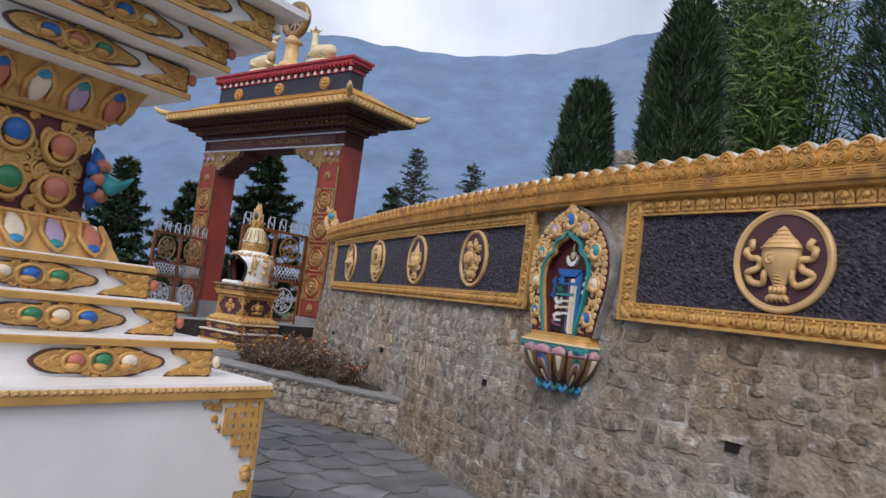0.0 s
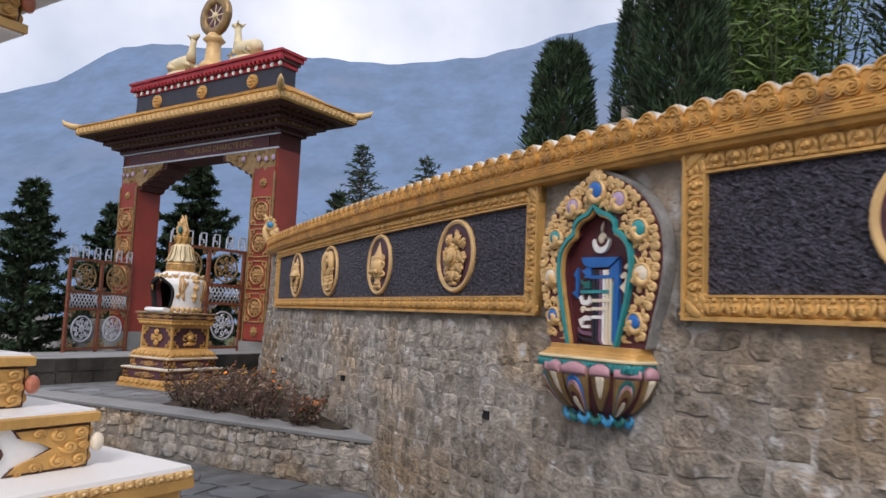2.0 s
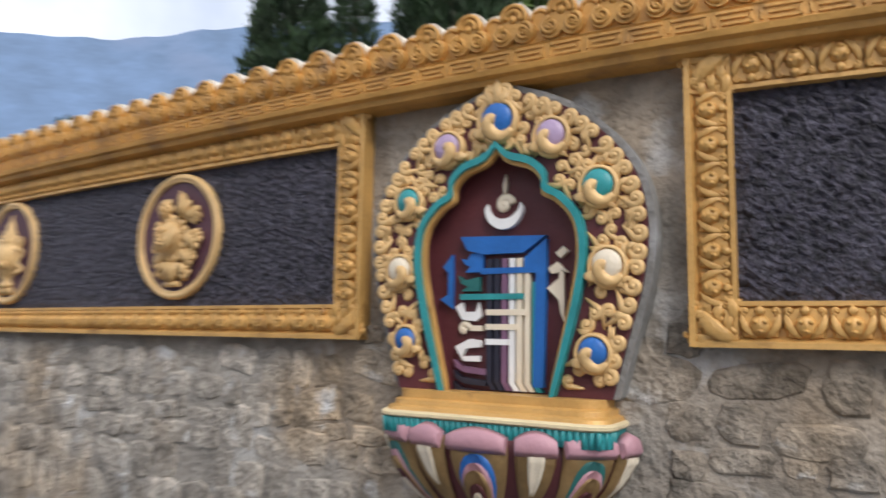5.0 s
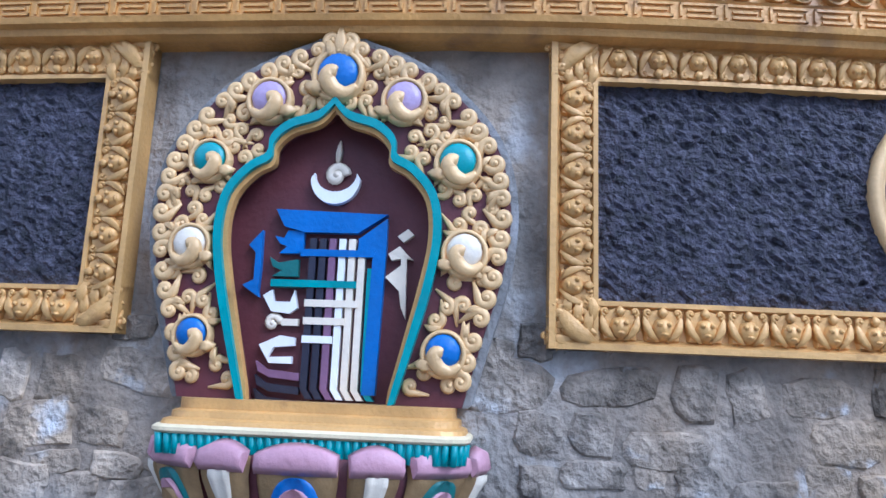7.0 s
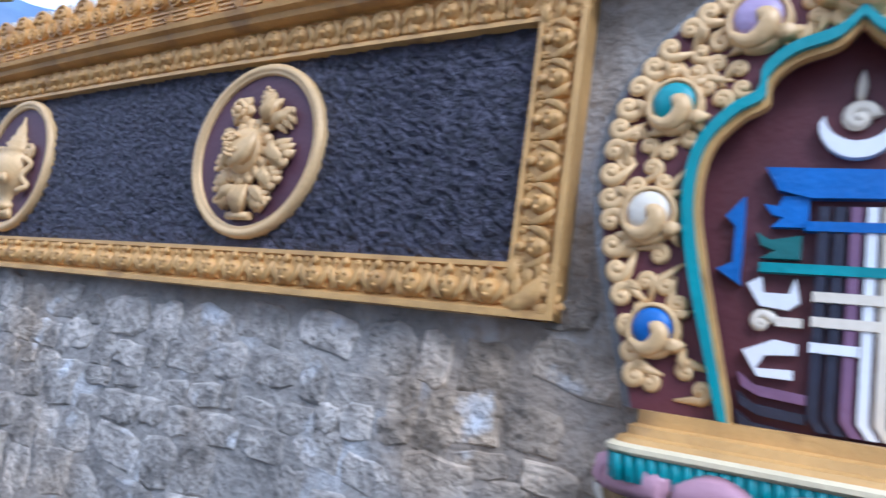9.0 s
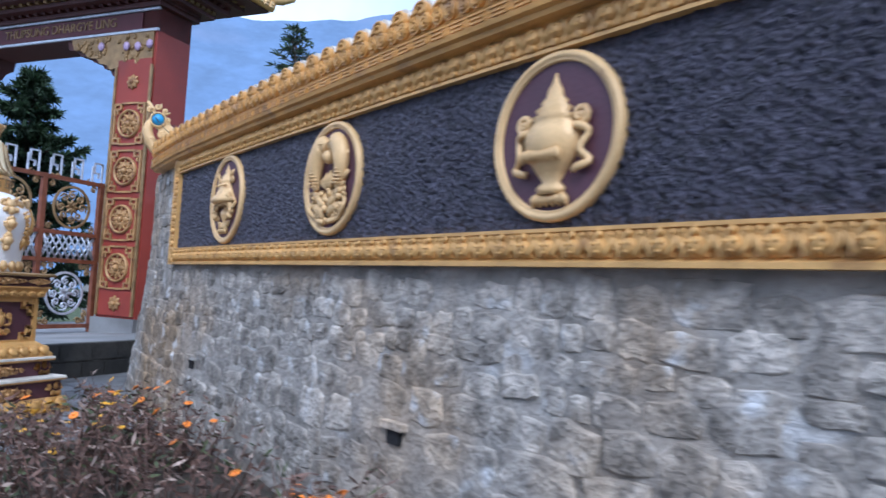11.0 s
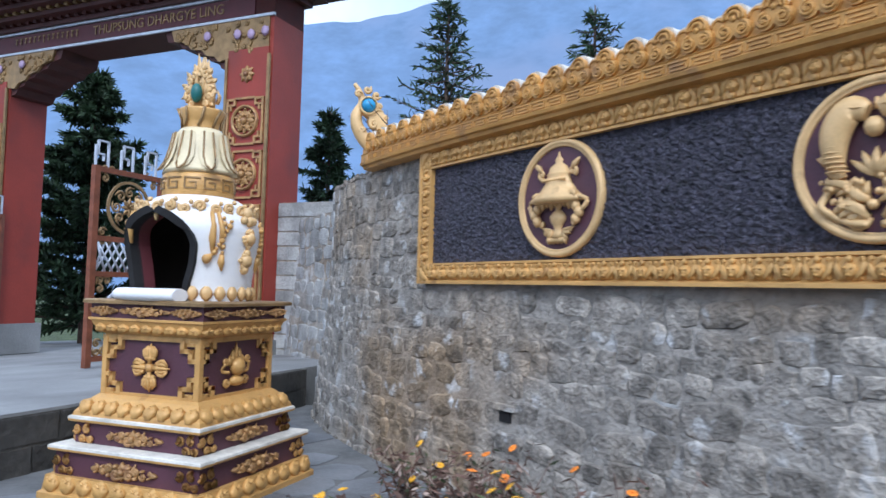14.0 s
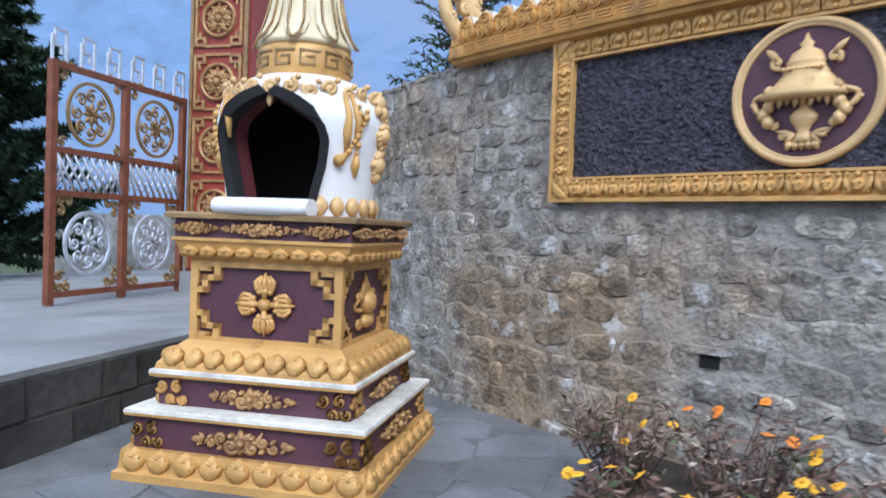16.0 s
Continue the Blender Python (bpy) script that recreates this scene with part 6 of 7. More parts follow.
gbox("eave_board", (-W / 2 - OV + 0.06, W / 2 + OV - 0.06, -OV + 0.06, D + OV - 0.06, ze - 0.03, ze + 0.02), "darkred", gate, "dark red eave soffit")


def rect_ring(o, z):
    return [Vector((-W / 2 - o, -o, z)), Vector((W / 2 + o, -o, z)), Vector((W / 2 + o, D + o, z)), Vector((-W / 2 - o, D + o, z))]


bm = bmesh.new()
loft(bm, [rect_ring(OV - 0.02, ze), rect_ring(OV, ze + 0.02), rect_ring(OV + 0.02, ze + 0.16), rect_ring(OV - 0.01, ze + 0.19)], smooth=False)
band = part("eave_band", bm, M["gold"], gate, "bright gold eave band")
bm = bmesh.new()
prism(bm, [(-0.055, -0.06), (0.055, -0.06), (0.055, 0.04), (0, 0.07), (-0.055, 0.04)], 0, 0.025, taper=0.8)
ball(bm, (0, 0, 0.025), 0.022, 6, 4)
eb = shared("eave_plaque", bm, "pale_gold")
nn = 44
for k in range(nn):
    put("eave_plaque", eb, band, gface(-W / 2 - OV + 0.08 + (W + 2 * OV - 0.16) * k / (nn - 1), ze + 0.09, -OV - 0.005))
for k in range(17):
    put("eave_plaque", eb, band, Matrix(((0, 0, 1, W / 2 + OV + 0.005), (1, 0, 0, -OV + 0.08 + (D + 2 * OV - 0.16) * k / 16), (0, 1, 0, ze + 0.09), (0, 0, 0, 1))))
bm = bmesh.new()
loft(bm, [rect_ring(OV, ze + 0.185), rect_ring(0.45, ze + 0.36), rect_ring(0.0, ze + 0.62), rect_ring(-0.15, ze + 0.72)], smooth=False)
roof = part("roof", bm, M["coping"], gate, "ochre gold tiled roof")
bm = bmesh.new()
for k in range(80):
    x = -W / 2 - OV + 0.04 + (W + 2 * OV - 0.08) * k / 79
    fx_ = x * (W / 2) / (W / 2 + OV)
    tube(bm, [Vector((x, -OV - 0.02, ze + 0.205)), Vector((x * 0.5 + fx_ * 0.5, -0.43, ze + 0.385)), Vector((fx_, 0.0, ze + 0.64))], 0.025, 5)
for k in range(28):
    y = -OV + 0.04 + (D + 2 * OV - 0.08) * k / 27
    yy = D / 2 + (y - D / 2) * (D / 2) / (D / 2 + OV)
    for s in (-1, 1):
        tube(bm, [Vector((s * (W / 2 + OV + 0.02), y, ze + 0.205)), Vector((s * (W / 2 + 0.43), (y + yy) / 2, ze + 0.385)), Vector((s * W / 2, yy, ze + 0.64))], 0.025, 5)
tagged(part("roof_rolls", bm, M["coping"], roof, "rows of rounded roof tiles"), kind="stuff")
for s in (-1, 1):
    for y in (-OV, D + OV):
        q = -1 if y < 0 else 1
        bm = bmesh.new()
        tube(bm, [Vector((s * (W / 2 + OV - 0.1), y - q * 0.1, ze + 0.2)), Vector((s * (W / 2 + OV + 0.08), y + q * 0.08, ze + 0.22)), Vector((s * (W / 2 + OV + 0.2), y + q * 0.2, ze + 0.28)), Vector((s * (W / 2 + OV + 0.24), y + q * 0.24, ze + 0.36))], [0.09, 0.08, 0.06, 0.015], 7)
        part("corner_finial", bm, M["pale_gold"], roof, "upturned gold corner finial")
# parapet
PX, PY0, PY1 = W / 2 - 0.2, 0.10, D - 0.10
zp = ze + 0.62
gbox("parapet", (-PX, PX, PY0, PY1, zp, zp + 0.5), "navy", gate, "dark purple black parapet band")
bm = bmesh.new()
prism(bm, oval(0.17, 0.17, 20), 0, 0.05, taper=0.9)
for i in range(8):
    a = i * math.pi / 4
    ball(bm, (0.09 * math.cos(a), 0.09 * math.sin(a), 0.05), 0.04, 6, 4)
ball(bm, (0, 0, 0.05), 0.06, 8, 5)
rz_ = shared("parapet_roundel", bm, "gold")
for x in (-1.75, 0.0, 1.75):
    put("parapet_roundel", rz_, gate, gface(x, zp + 0.27, PY0))
for i, (o, z0, z1, mt) in enumerate(((0.03, 0.5, 0.6, "brightred"), (0.07, 0.6, 0.68, "darkred"), (0.12, 0.68, 0.78, "brightred"), (0.16, 0.78, 0.84, "brightred"))):
    gbox("red_cornice", (-PX - o, PX + o, PY0 - o, PY1 + o, zp + z0, zp + z1), mt, gate, "bright red stepped cornice")
bm = bmesh.new()
prism(bm, oval(0.05, 0.05, 12), 0, 0.03)
dot = shared("white_dot", bm, "white")
for k in range(22):
    put("white_dot", dot, gate, gface(-PX + 2 * PX * k / 21, zp + 0.55, PY0 - 0.03))
bm = bmesh.new()
for k in range(40):
    x = -PX - 0.08 + (2 * PX + 0.16) * k / 39
    box(bm, x - 0.03, x + 0.03, PY0 - 0.15, PY0 - 0.05, zp + 0.61, zp + 0.675)
tagged(part("dentil_course", bm, M["brightred"], gate, "row of red dentils"), kind="stuff")
tagged(gate, "red monastery gateway with gilded carvings and golden eaves", "gate")


def gate_place(x, y, z, rz=0):
    return GM @ pose(x, y, z, 0, 0, rz)


zt = zp + 0.84
# wheel
wheel = thing("dharma_wheel", gate_place(0.0, D / 2, zt), "gold eight-spoked wheel on a lotus column above the gate", "wheel")
bm = bmesh.new()
lathe(bm, [(0.32, 0), (0.34, 0.1), (0.26, 0.2), (0.2, 0.24), (0.17, 0.66), (0.19, 0.72), (0.27, 0.78), (0.2, 0.86), (0.14, 0.95)], 18)
part("column", bm, M["pale_gold"], wheel)
wm = Matrix(((1, 0, 0, 0), (0, 0, -1, 0), (0, 1, 0, 1.4), (0, 0, 0, 1)))
bm = bmesh.new()
rings = []
for k in range(33):
    a = 2 * math.pi * k / 32
    d = Vector((math.cos(a), math.sin(a), 0))
    rings.append([wm @ (d * q + Vector((0, 0, h))) for q, h in ((0.50, -0.08), (0.53, 0), (0.50, 0.08), (0.34, 0.08), (0.30, 0.05), (0.30, -0.05), (0.34, -0.08))])
loft(bm, rings, caps=False)
part("rim", bm, M["bronze"], wheel)
bm = bmesh.new()
for i in range(8):
    a = i * math.pi / 4
    tube(bm, [wm @ Vector((0, 0, 0)), wm @ Vector((0.32 * math.cos(a), 0.32 * math.sin(a), 0))], 0.03, 6)
ball(bm, (0, 0, 0), (0.1, 0.1, 0.09), 10, 6, m=wm)
part("spokes", bm, M["cream"], wheel)
bm = bmesh.new()
prism(bm, oval(0.31, 0.31, 24), -0.02, 0.02, wm)
part("hub_disc", bm, M["plum"], wheel)


def deer(x, s, label):
    root = thing("deer_statue", gate_place(x, D / 2, zt), label, "statue", "kneeling deer pair")
    bm = bmesh.new()
    prism(bm, [(p[0] * 1.0, p[1] * 1.0) for p in oval(0.55, 0.3, 20)], 0, 0.12, taper=0.9)
    tube(bm, [Vector((-s * 0.42, 0, 0.25)), Vector((-s * 0.36, 0, 0.34)), Vector((-s * 0.1, 0, 0.36)), Vector((s * 0.18, 0, 0.38)), Vector((s * 0.3, 0, 0.42))], [0.08, 0.19, 0.2, 0.19, 0.15], 10)
    tube(bm, [Vector((s * 0.26, 0, 0.42)), Vector((s * 0.32, 0, 0.62)), Vector((s * 0.34, 0, 0.82)), Vector((s * 0.36, 0, 0.94))], [0.15, 0.10, 0.075, 0.08], 9)
    tube(bm, [Vector((s * 0.30, 0, 0.95)), Vector((s * 0.42, 0, 1.0)), Vector((s * 0.56, 0, 1.04))], [0.085, 0.08, 0.035], 8)
    for q in (-1, 1):
        tube(bm, [Vector((s * 0.30, q * 0.06, 1.0)), Vector((s * 0.22, q * 0.12, 1.06))], [0.035, 0.01], 6)
        tube(bm, [Vector((s * 0.28, q * 0.12, 0.32)), Vector((s * 0.46, q * 0.13, 0.22)), Vector((s * 0.30, q * 0.12, 0.15))], [0.07, 0.05, 0.035], 7)
        tube(bm, [Vector((-s * 0.3, q * 0.16, 0.3)), Vector((-s * 0.1, q * 0.19, 0.2)), Vector((-s * 0.3, q * 0.18, 0.15))], [0.1, 0.06, 0.035], 7)
    part("figure", bm, M["cream"], root)
    return root


deer(-1.15, 1, "cream gold kneeling deer statue looking up at the wheel")
deer(1.2, -1, "cream gold kneeling deer statue beside the wheel")


# ---- gate leaves ----
def leaf_gate(hinge, free, label):
    d = (Vector(free) - Vector(hinge))
    w = d.length
    rz = math.degrees(math.atan2(d.y, d.x))
    root = thing("gate_leaf", pose(hinge[0], hinge[1], forecourt_z(hinge) + 0.07, 0, 0, rz), label, "iron gate", "pair of gate leaves")
    HH = 2.08
    up = Matrix(((1, 0, 0, 0), (0, 0, -1, 0), (0, 1, 0, 0), (0, 0, 0, 1)))
    for nm, dims in (("stile", (0, 0.07)), ("stile", (w / 2 - 0.035, w / 2 + 0.035)), ("stile", (w - 0.07, w))):
        bm = bmesh.new()
        box(bm, dims[0], dims[1], -0.03, 0.03, -0.06, HH)
        part(nm, bm, M["rust"], root)
    for z in (0, 0.9, 1.28, HH - 0.06):
        bm = bmesh.new()
        box(bm, 0.0, w, -0.025, 0.025, z, z + 0.055)
        part("rail", bm, M["rust"], root)
    for c in (w * 0.26, w * 0.74):
        for z, mt in ((0.48, "silver"), (1.67, "bronze")):
            bm = bmesh.new()
            mm = up @ Matrix.Translation((c, z, 0))
            R = 0.3
            rings = []
            for k in range(25):
                a = 2 * math.pi * k / 24
                e = Vector((math.cos(a), math.sin(a), 0))
                rings.append([mm @ (e * R * q + Vector((0, 0, h))) for q, h in ((1, -0.012), (1, 0.012), (0.9, 0.012), (0.9, -0.012))])
            loft(bm, rings, caps=False, smooth=False)
            for k in range(8):
                a = k * math.pi / 4
                spiral(bm, (0.17 * math.cos(a), 0.17 * math.sin(a)), 0.075, a, 1.3, 1 if k % 2 else -1, 0.016, 0, 0.06, m=mm, seg=5)
                leaf(bm, (0, 0), (0.12 * math.cos(a), 0.12 * math.sin(a)), 0.05, -0.01, 0.03, m=mm)
            part("scroll_roundel", bm, M[mt], root, "openwork scroll roundel")
            bm = bmesh.new()
            for sx in (-1, 1):
                for sz in (-1, 1):
                    for q in range(3):
                        spiral(bm, (sx * (0.34 - 0.09 * (q == 1)), sz * (0.38 - 0.09 * (q == 2))), 0.06, q, 1.2, sx * sz, 0.016, 0, 0.05, m=mm, seg=5)
            part("corner_scroll", bm, M["bronze"], root, "gilded corner scrolls")
        bm = bmesh.new()
        for k in range(9):
            for sgn in (-1, 1):
                x = c - w * 0.21 + w * 0.42 * k / 8
                tube(bm, [Vector((max(c - w * 0.22, min(c + w * 0.22, x - sgn * 0.11)), 0.01 * sgn, 0.95)), Vector((max(c - w * 0.22, min(c + w * 0.22, x + sgn * 0.11)), 0.01 * sgn, 1.28))], 0.012, 5)
        part("lattice", bm, M["silver"], root, "silver crossed lattice")
    bm = bmesh.new()
    for k in range(6):
        x = 0.03 + (w - 0.22) * k / 5
        for a, b, c_, d_ in ((0, 0.02, 0, 0.28), (0, 0.15, 0.26, 0.28), (0.13, 0.15, 0.12, 0.28), (0.06, 0.15, 0.12, 0.14), (0.06, 0.08, 0.06, 0.14), (0.16, 0.18, 0, 0.22)):
            box(bm, x + a, x + b, -0.012, 0.012, HH + c_, HH + d_)
    part("key_crest", bm, M["silver"], root, "silver angular key pattern crest")
    return root


hr = GM @ Vector((W / 2 - PW - 0.05, -0.02, 0))
hl = GM @ Vector((-W / 2 + PW + 0.05, -0.02, 0))
leaf_gate((hr.x, hr.y), (hr.x - gy.x * 1.9, hr.y - gy.y * 1.9), "open brown iron gate leaf with silver lattice and gilded roundels")
leaf_gate((hl.x, hl.y), (hl.x - 1.38, hl.y - 1.32), "open brown iron gate leaf with silver lattice and gilded roundels")

# ---- far parapet wall beyond the gate ----
def block_wall(name, a, b, z0, z1, thick, label, rows, mt="block", base="mortar"):
    a, b = Vector(a), Vector(b)
    d = b - a
    L = d.length
    rz = math.degrees(math.atan2(d.y, d.x))
    bm = bmesh.new()
    m = pose(a.x, a.y, 0, 0, 0, rz)
    box(bm, 0, L, -thick / 2, thick / 2, z0, z1, m)
    ob = tagged(part(name, bm, M[base], None), label, "wall", kind="structure")
    bm = bmesh.new()
    random.seed(int(L * 10))
    rh = (z1 - z0) / rows
    for r in range(rows):
        x = -0.1 * (r % 2)
        while x < L - 0.05:
            w = random.uniform(0.22, 0.45)
            x0, x1 = max(0, x), min(L, x + w)
            if x1 - x0 > 0.05:
                for s in (-1, 1):
                    lo = [Vector((x0 + 0.01, s * thick / 2, z0 + r * rh + 0.01)), Vector((x1 - 0.01, s * thick / 2, z0 + r * rh + 0.01)), Vector((x1 - 0.01, s * thick / 2, z0 + (r + 1) * rh - 0.01)), Vector((x0 + 0.01, s * thick / 2, z0 + (r + 1) * rh - 0.01))]
                    hi = [Vector((p.x + (0.015 if p.x == x0 + 0.01 else -0.015), s * (thick / 2 + random.uniform(0.004, 0.014)), p.z)) for p in lo]
                    loft(bm, [[m @ p for p in (lo if s < 0 else lo[::-1])], [m @ p for p in (hi if s < 0 else hi[::-1])]], smooth=False)
            x += w
    st = part("stone_blocks", bm, M[mt], ob)
    tagged(st, "coursed grey stone blocks", kind="stuff")
    return ob


p0, p1 = GM @ Vector((-9, 9.5, 0)), GM @ Vector((9, 9.5, 0))
block_wall("wall_north", p0[:2], p1[:2], -0.3, 1.55, 0.35, "low grey stone parapet beyond the gate", 4)
p0, p1 = GM @ Vector((-W / 2 - 0.1, 0.5, 0)), GM @ Vector((-W / 2 - 6.5, 0.5, 0))
p0_, p1_ = GM @ Vector((W / 2 + 0.01, 0.42, 0)), GM @ Vector((W / 2 + 1.5, 0.42, 0))
block_wall("wall_gate_side", p0_[:2], p1_[:2], 0.2, 2.62, 0.35, "coursed grey stone wall joining the gate pillar", 13)
block_wall("wall_west", p0[:2], p1[:2], 0.1, 1.1, 0.35, "low grey stone parapet beside the gate", 3)

# retaining face of the gate forecourt, and the low bed wall
fa, fb = U0 - E1 * 9 - E2 * 0.0, U0 + E1 * 4.55
block_wall("forecourt_kerb", (fa - E2 * 0.06)[:2], (fb - E2 * 0.06)[:2], -0.1, UPP + 0.004, 0.10, "dark rough stone retaining kerb of the forecourt", 5, "darkstone", "darkstone")
bm = bmesh.new()
dlw = (LW1 - LW0)
nlw = Vector((-dlw.y, dlw.x, 0)).normalized()
if nlw.x > 0:
    nlw = -nlw
mlw = Matrix(((dlw.normalized().x, nlw.x, 0, LW0.x), (dlw.normalized().y, nlw.y, 0, LW0.y), (0, 0, 1, 0), (0, 0, 0, 1)))
LL = dlw.length
bm = bmesh.new()
box(bm, -0.1, LL, -0.28, 0.0, -0.1, 0.43, mlw)
low = tagged(part("bed_wall", bm, M["mortar"], None), "low rubble stone wall edging the flower bed", "wall", kind="structure")
bm = bmesh.new()
rows_ = []
for i in range(60):
    x = -0.1 + (LL + 0.1) * i / 59
    j = 0.014 * noise.noise(Vector((x * 5, 0, 2)))
    rows_.append([mlw @ Vector((x, -0.30, 0.425)), mlw @ Vector((x, 0.03 + j, 0.425)), mlw @ Vector((x, 0.035 + j, 0.455 + j * 0.5)), mlw @ Vector((x, 0.01, 0.475 + j)), mlw @ Vector((x, -0.28, 0.475 - j))])
loft(bm, rows_, smooth=False)
part("coping_slab", bm, M["concrete"], low, "worn grey cement top")

# soil bed between the low wall and the tall wall
bm = bmesh.new()
rows_ = []
for i in range(24):
    u = i / 23
    a = Vector((2.85, 8.15, 0)).lerp(Vector((1.55, 10.35, 0)), u)
    y = 8.2 + 3.3 * u
    b = Vector((fx(y) - 0.02, y, 0))
    rows_.append([a.lerp(b, k / 8) + Vector((0, 0, TER + 0.012 + 0.03 * noise.noise(Vector((u * 9, k, 0))) + 0.035 * math.sin(math.pi * k / 8))) for k in range(9)])
loft(bm, rows_, closed=False)
tagged(part("flower_bed_soil", bm, M["soil"], None), "bare dark soil of the flower bed", "soil", kind="structure")


# ---- trees and shrubs ----
def tri_cloud(name, pts, mt, parent, size, label=""):
    """Many small leaf blades: pts are (place, direction, length, width)."""
    vs, fs = [], []
    for p, d, ln, w in pts:
        d = d.normalized()
        s = d.cross(Vector((random.uniform(-1, 1), random.uniform(-1, 1), random.uniform(-1, 1)))).normalized() * w
        i = len(vs)
        vs += [p, p + d * ln * 0.45 + s, p + d * ln, p + d * ln * 0.45 - s]
        fs.append((i, i + 1, i + 2, i + 3))
    me = bpy.data.meshes.new(name)
    me.from_pydata([tuple(v) for v in vs], [], fs)
    me.materials.append(M[mt])
    ob = new(name, me)
    ob.parent = parent
    if label:
        tagged(ob, label)
    return ob


def cypress(x, y, z, h, r, label, seed, n=13000, mt="needles"):
    random.seed(seed)
    root = thing("cypress_tree", pose(x, y, z), label, "tree")
    bm = bmesh.new()
    lathe(bm, [(0.09, -0.3), (0.07, h * 0.3), (0.02, h * 0.9)], 8)
    for k in range(14):
        a, zz = random.uniform(0, 6.28), h * random.uniform(0.1, 0.8)
        tube(bm, [Vector((0, 0, zz)), Vector((r * 0.6 * math.cos(a), r * 0.6 * math.sin(a), zz + 0.25 * h * 0.5))], [0.02, 0.006], 4)
    part("trunk", bm, M["bark"], root)
    pts = []
    for i in range(n):
        u = random.random() ** 0.9
        a = random.uniform(0, 2 * math.pi)
        rad = r * (0.75 + 0.25 * math.sin(math.pi * min(1, u * 1.2))) * (1 - max(0, (u - 0.72) / 0.28) ** 2.0 * 0.5)
        rad *= 1 + 0.16 * noise.noise(Vector((math.cos(a) * 6, math.sin(a) * 6, u * 22 + seed))) + 0.2 * noise.noise(Vector((math.cos(a) * 2, math.sin(a) * 2, u * 7 + seed)))
        q = rad * (random.random() ** 0.28)
        p = Vector((q * math.cos(a), q * math.sin(a), u * h * 0.96))
        d = Vector((math.cos(a) * 0.6, math.sin(a) * 0.6, 0.9)) + Vector((random.uniform(-0.7, 0.7), random.uniform(-0.7, 0.7), random.uniform(-0.3, 0.2)))
        pts.append((p, d, random.uniform(0.06, 0.16) * (h / 2.6) ** 0.3, random.uniform(0.006, 0.013)))
    tri_cloud("crown", pts, mt, root, 0)
    return root


def spruce(x, y, z, h, r, label, seed, dens=1.0):
    random.seed(seed)
    root = thing("conifer_tree", pose(x, y, z), label, "tree")
    bm = bmesh.new()
    lathe(bm, [(0.05 * h / 2.5, -0.3), (0.035 * h / 2.5, h * 0.4), (0.006, h)], 8)
    pts = []
    k = 0
    zz = 0.12 * h
    while zz < h * 0.97:
        rr = r * (1 - zz / h) ** 0.8 + 0.05
        for j in range(6):
            a = k * 2.4 + j * 1.047 + random.uniform(-0.2, 0.2)
            ln = rr * random.uniform(0.4, 1.2)
            b0 = Vector((0, 0, zz + random.uniform(-0.02, 0.02) * h))
            b1 = b0 + Vector((ln * math.cos(a), ln * math.sin(a), ln * random.uniform(-0.15, 0.5)))
            tube(bm, [b0, b0.lerp(b1, 0.5) - Vector((0, 0, 0.04 * ln)), b1], [0.012 * h / 2.5, 0.008 * h / 2.5, 0.003], 4)
            n = int(46 * dens * (0.4 + ln))
            for i in range(n):
                u = random.random() ** 0.7
                p = b0.lerp(b1, u)
                dv = (b1 - b0).normalized() + Vector((random.uniform(-1, 1), random.uniform(-1, 1), random.uniform(-1.0, 0.7)))
                pts.append((p, dv, random.uniform(0.06, 0.14) * (h / 2.5) ** 0.8, random.uniform(0.008, 0.014) * h / 2.5))
        zz += h * 0.036 + 0.01
        k += 1
    part("trunk", bm, M["bark"], root, "thin trunk and drooping limbs")
    tri_cloud("crown", pts, "needles", root, 0)
    return root


GZ = 2.45
cypress(5.26, 8.14, GZ, 2.25, 0.385, "clipped column cypress behind the wall", 1)
cypress(5.6, 6.72, GZ, 3.0, 0.41, "tall dark column cypress behind the wall", 2, 17000)
cypress(7.2, 9.17, GZ + 0.4, 3.3, 0.26, "slim dark cypress further up the bank", 3, 8000)
cypress(8.6, 8.7, GZ + 1.0, 4.6, 0.75, "broad dark cypress on the bank", 4, 22000)
cypress(7.3, 4.9, GZ + 0.5, 4.0, 0.8, "large dark cypress at the top of the bank", 5, 22000)
spruce(5.35, 14.6, GZ - 0.1, 2.45, 0.8, "sparse young deodar behind the wall", 6, 0.75)
spruce(5.95, 13.0, GZ - 0.1, 2.05, 0.6, "small young deodar behind the wall", 7, 0.75)
spruce(6.6, 19.6, 0.8, 3.9, 1.0, "dense young spruce beside the gate", 8, 2.5)
spruce(-0.4, 22.2, -0.6, 5.2, 1.7, "dark bushy spruce beyond the gate forecourt", 9, 4.0)
spruce(3.9, 25.2, 0.0, 6.2, 2.1, "dark spruce seen through the gate", 10, 4.5)
spruce(1.6, 27.0, 0.0, 4.8, 1.9, "dark spruce behind the gate leaf", 12, 4.0)

random.seed(21)
bush = thing("bamboo_clump", pose(7.5, 7.0, GZ + 0.3), "tall bright green bamboo clump behind the wall", "bamboo")
bm = bmesh.new()
pts = []
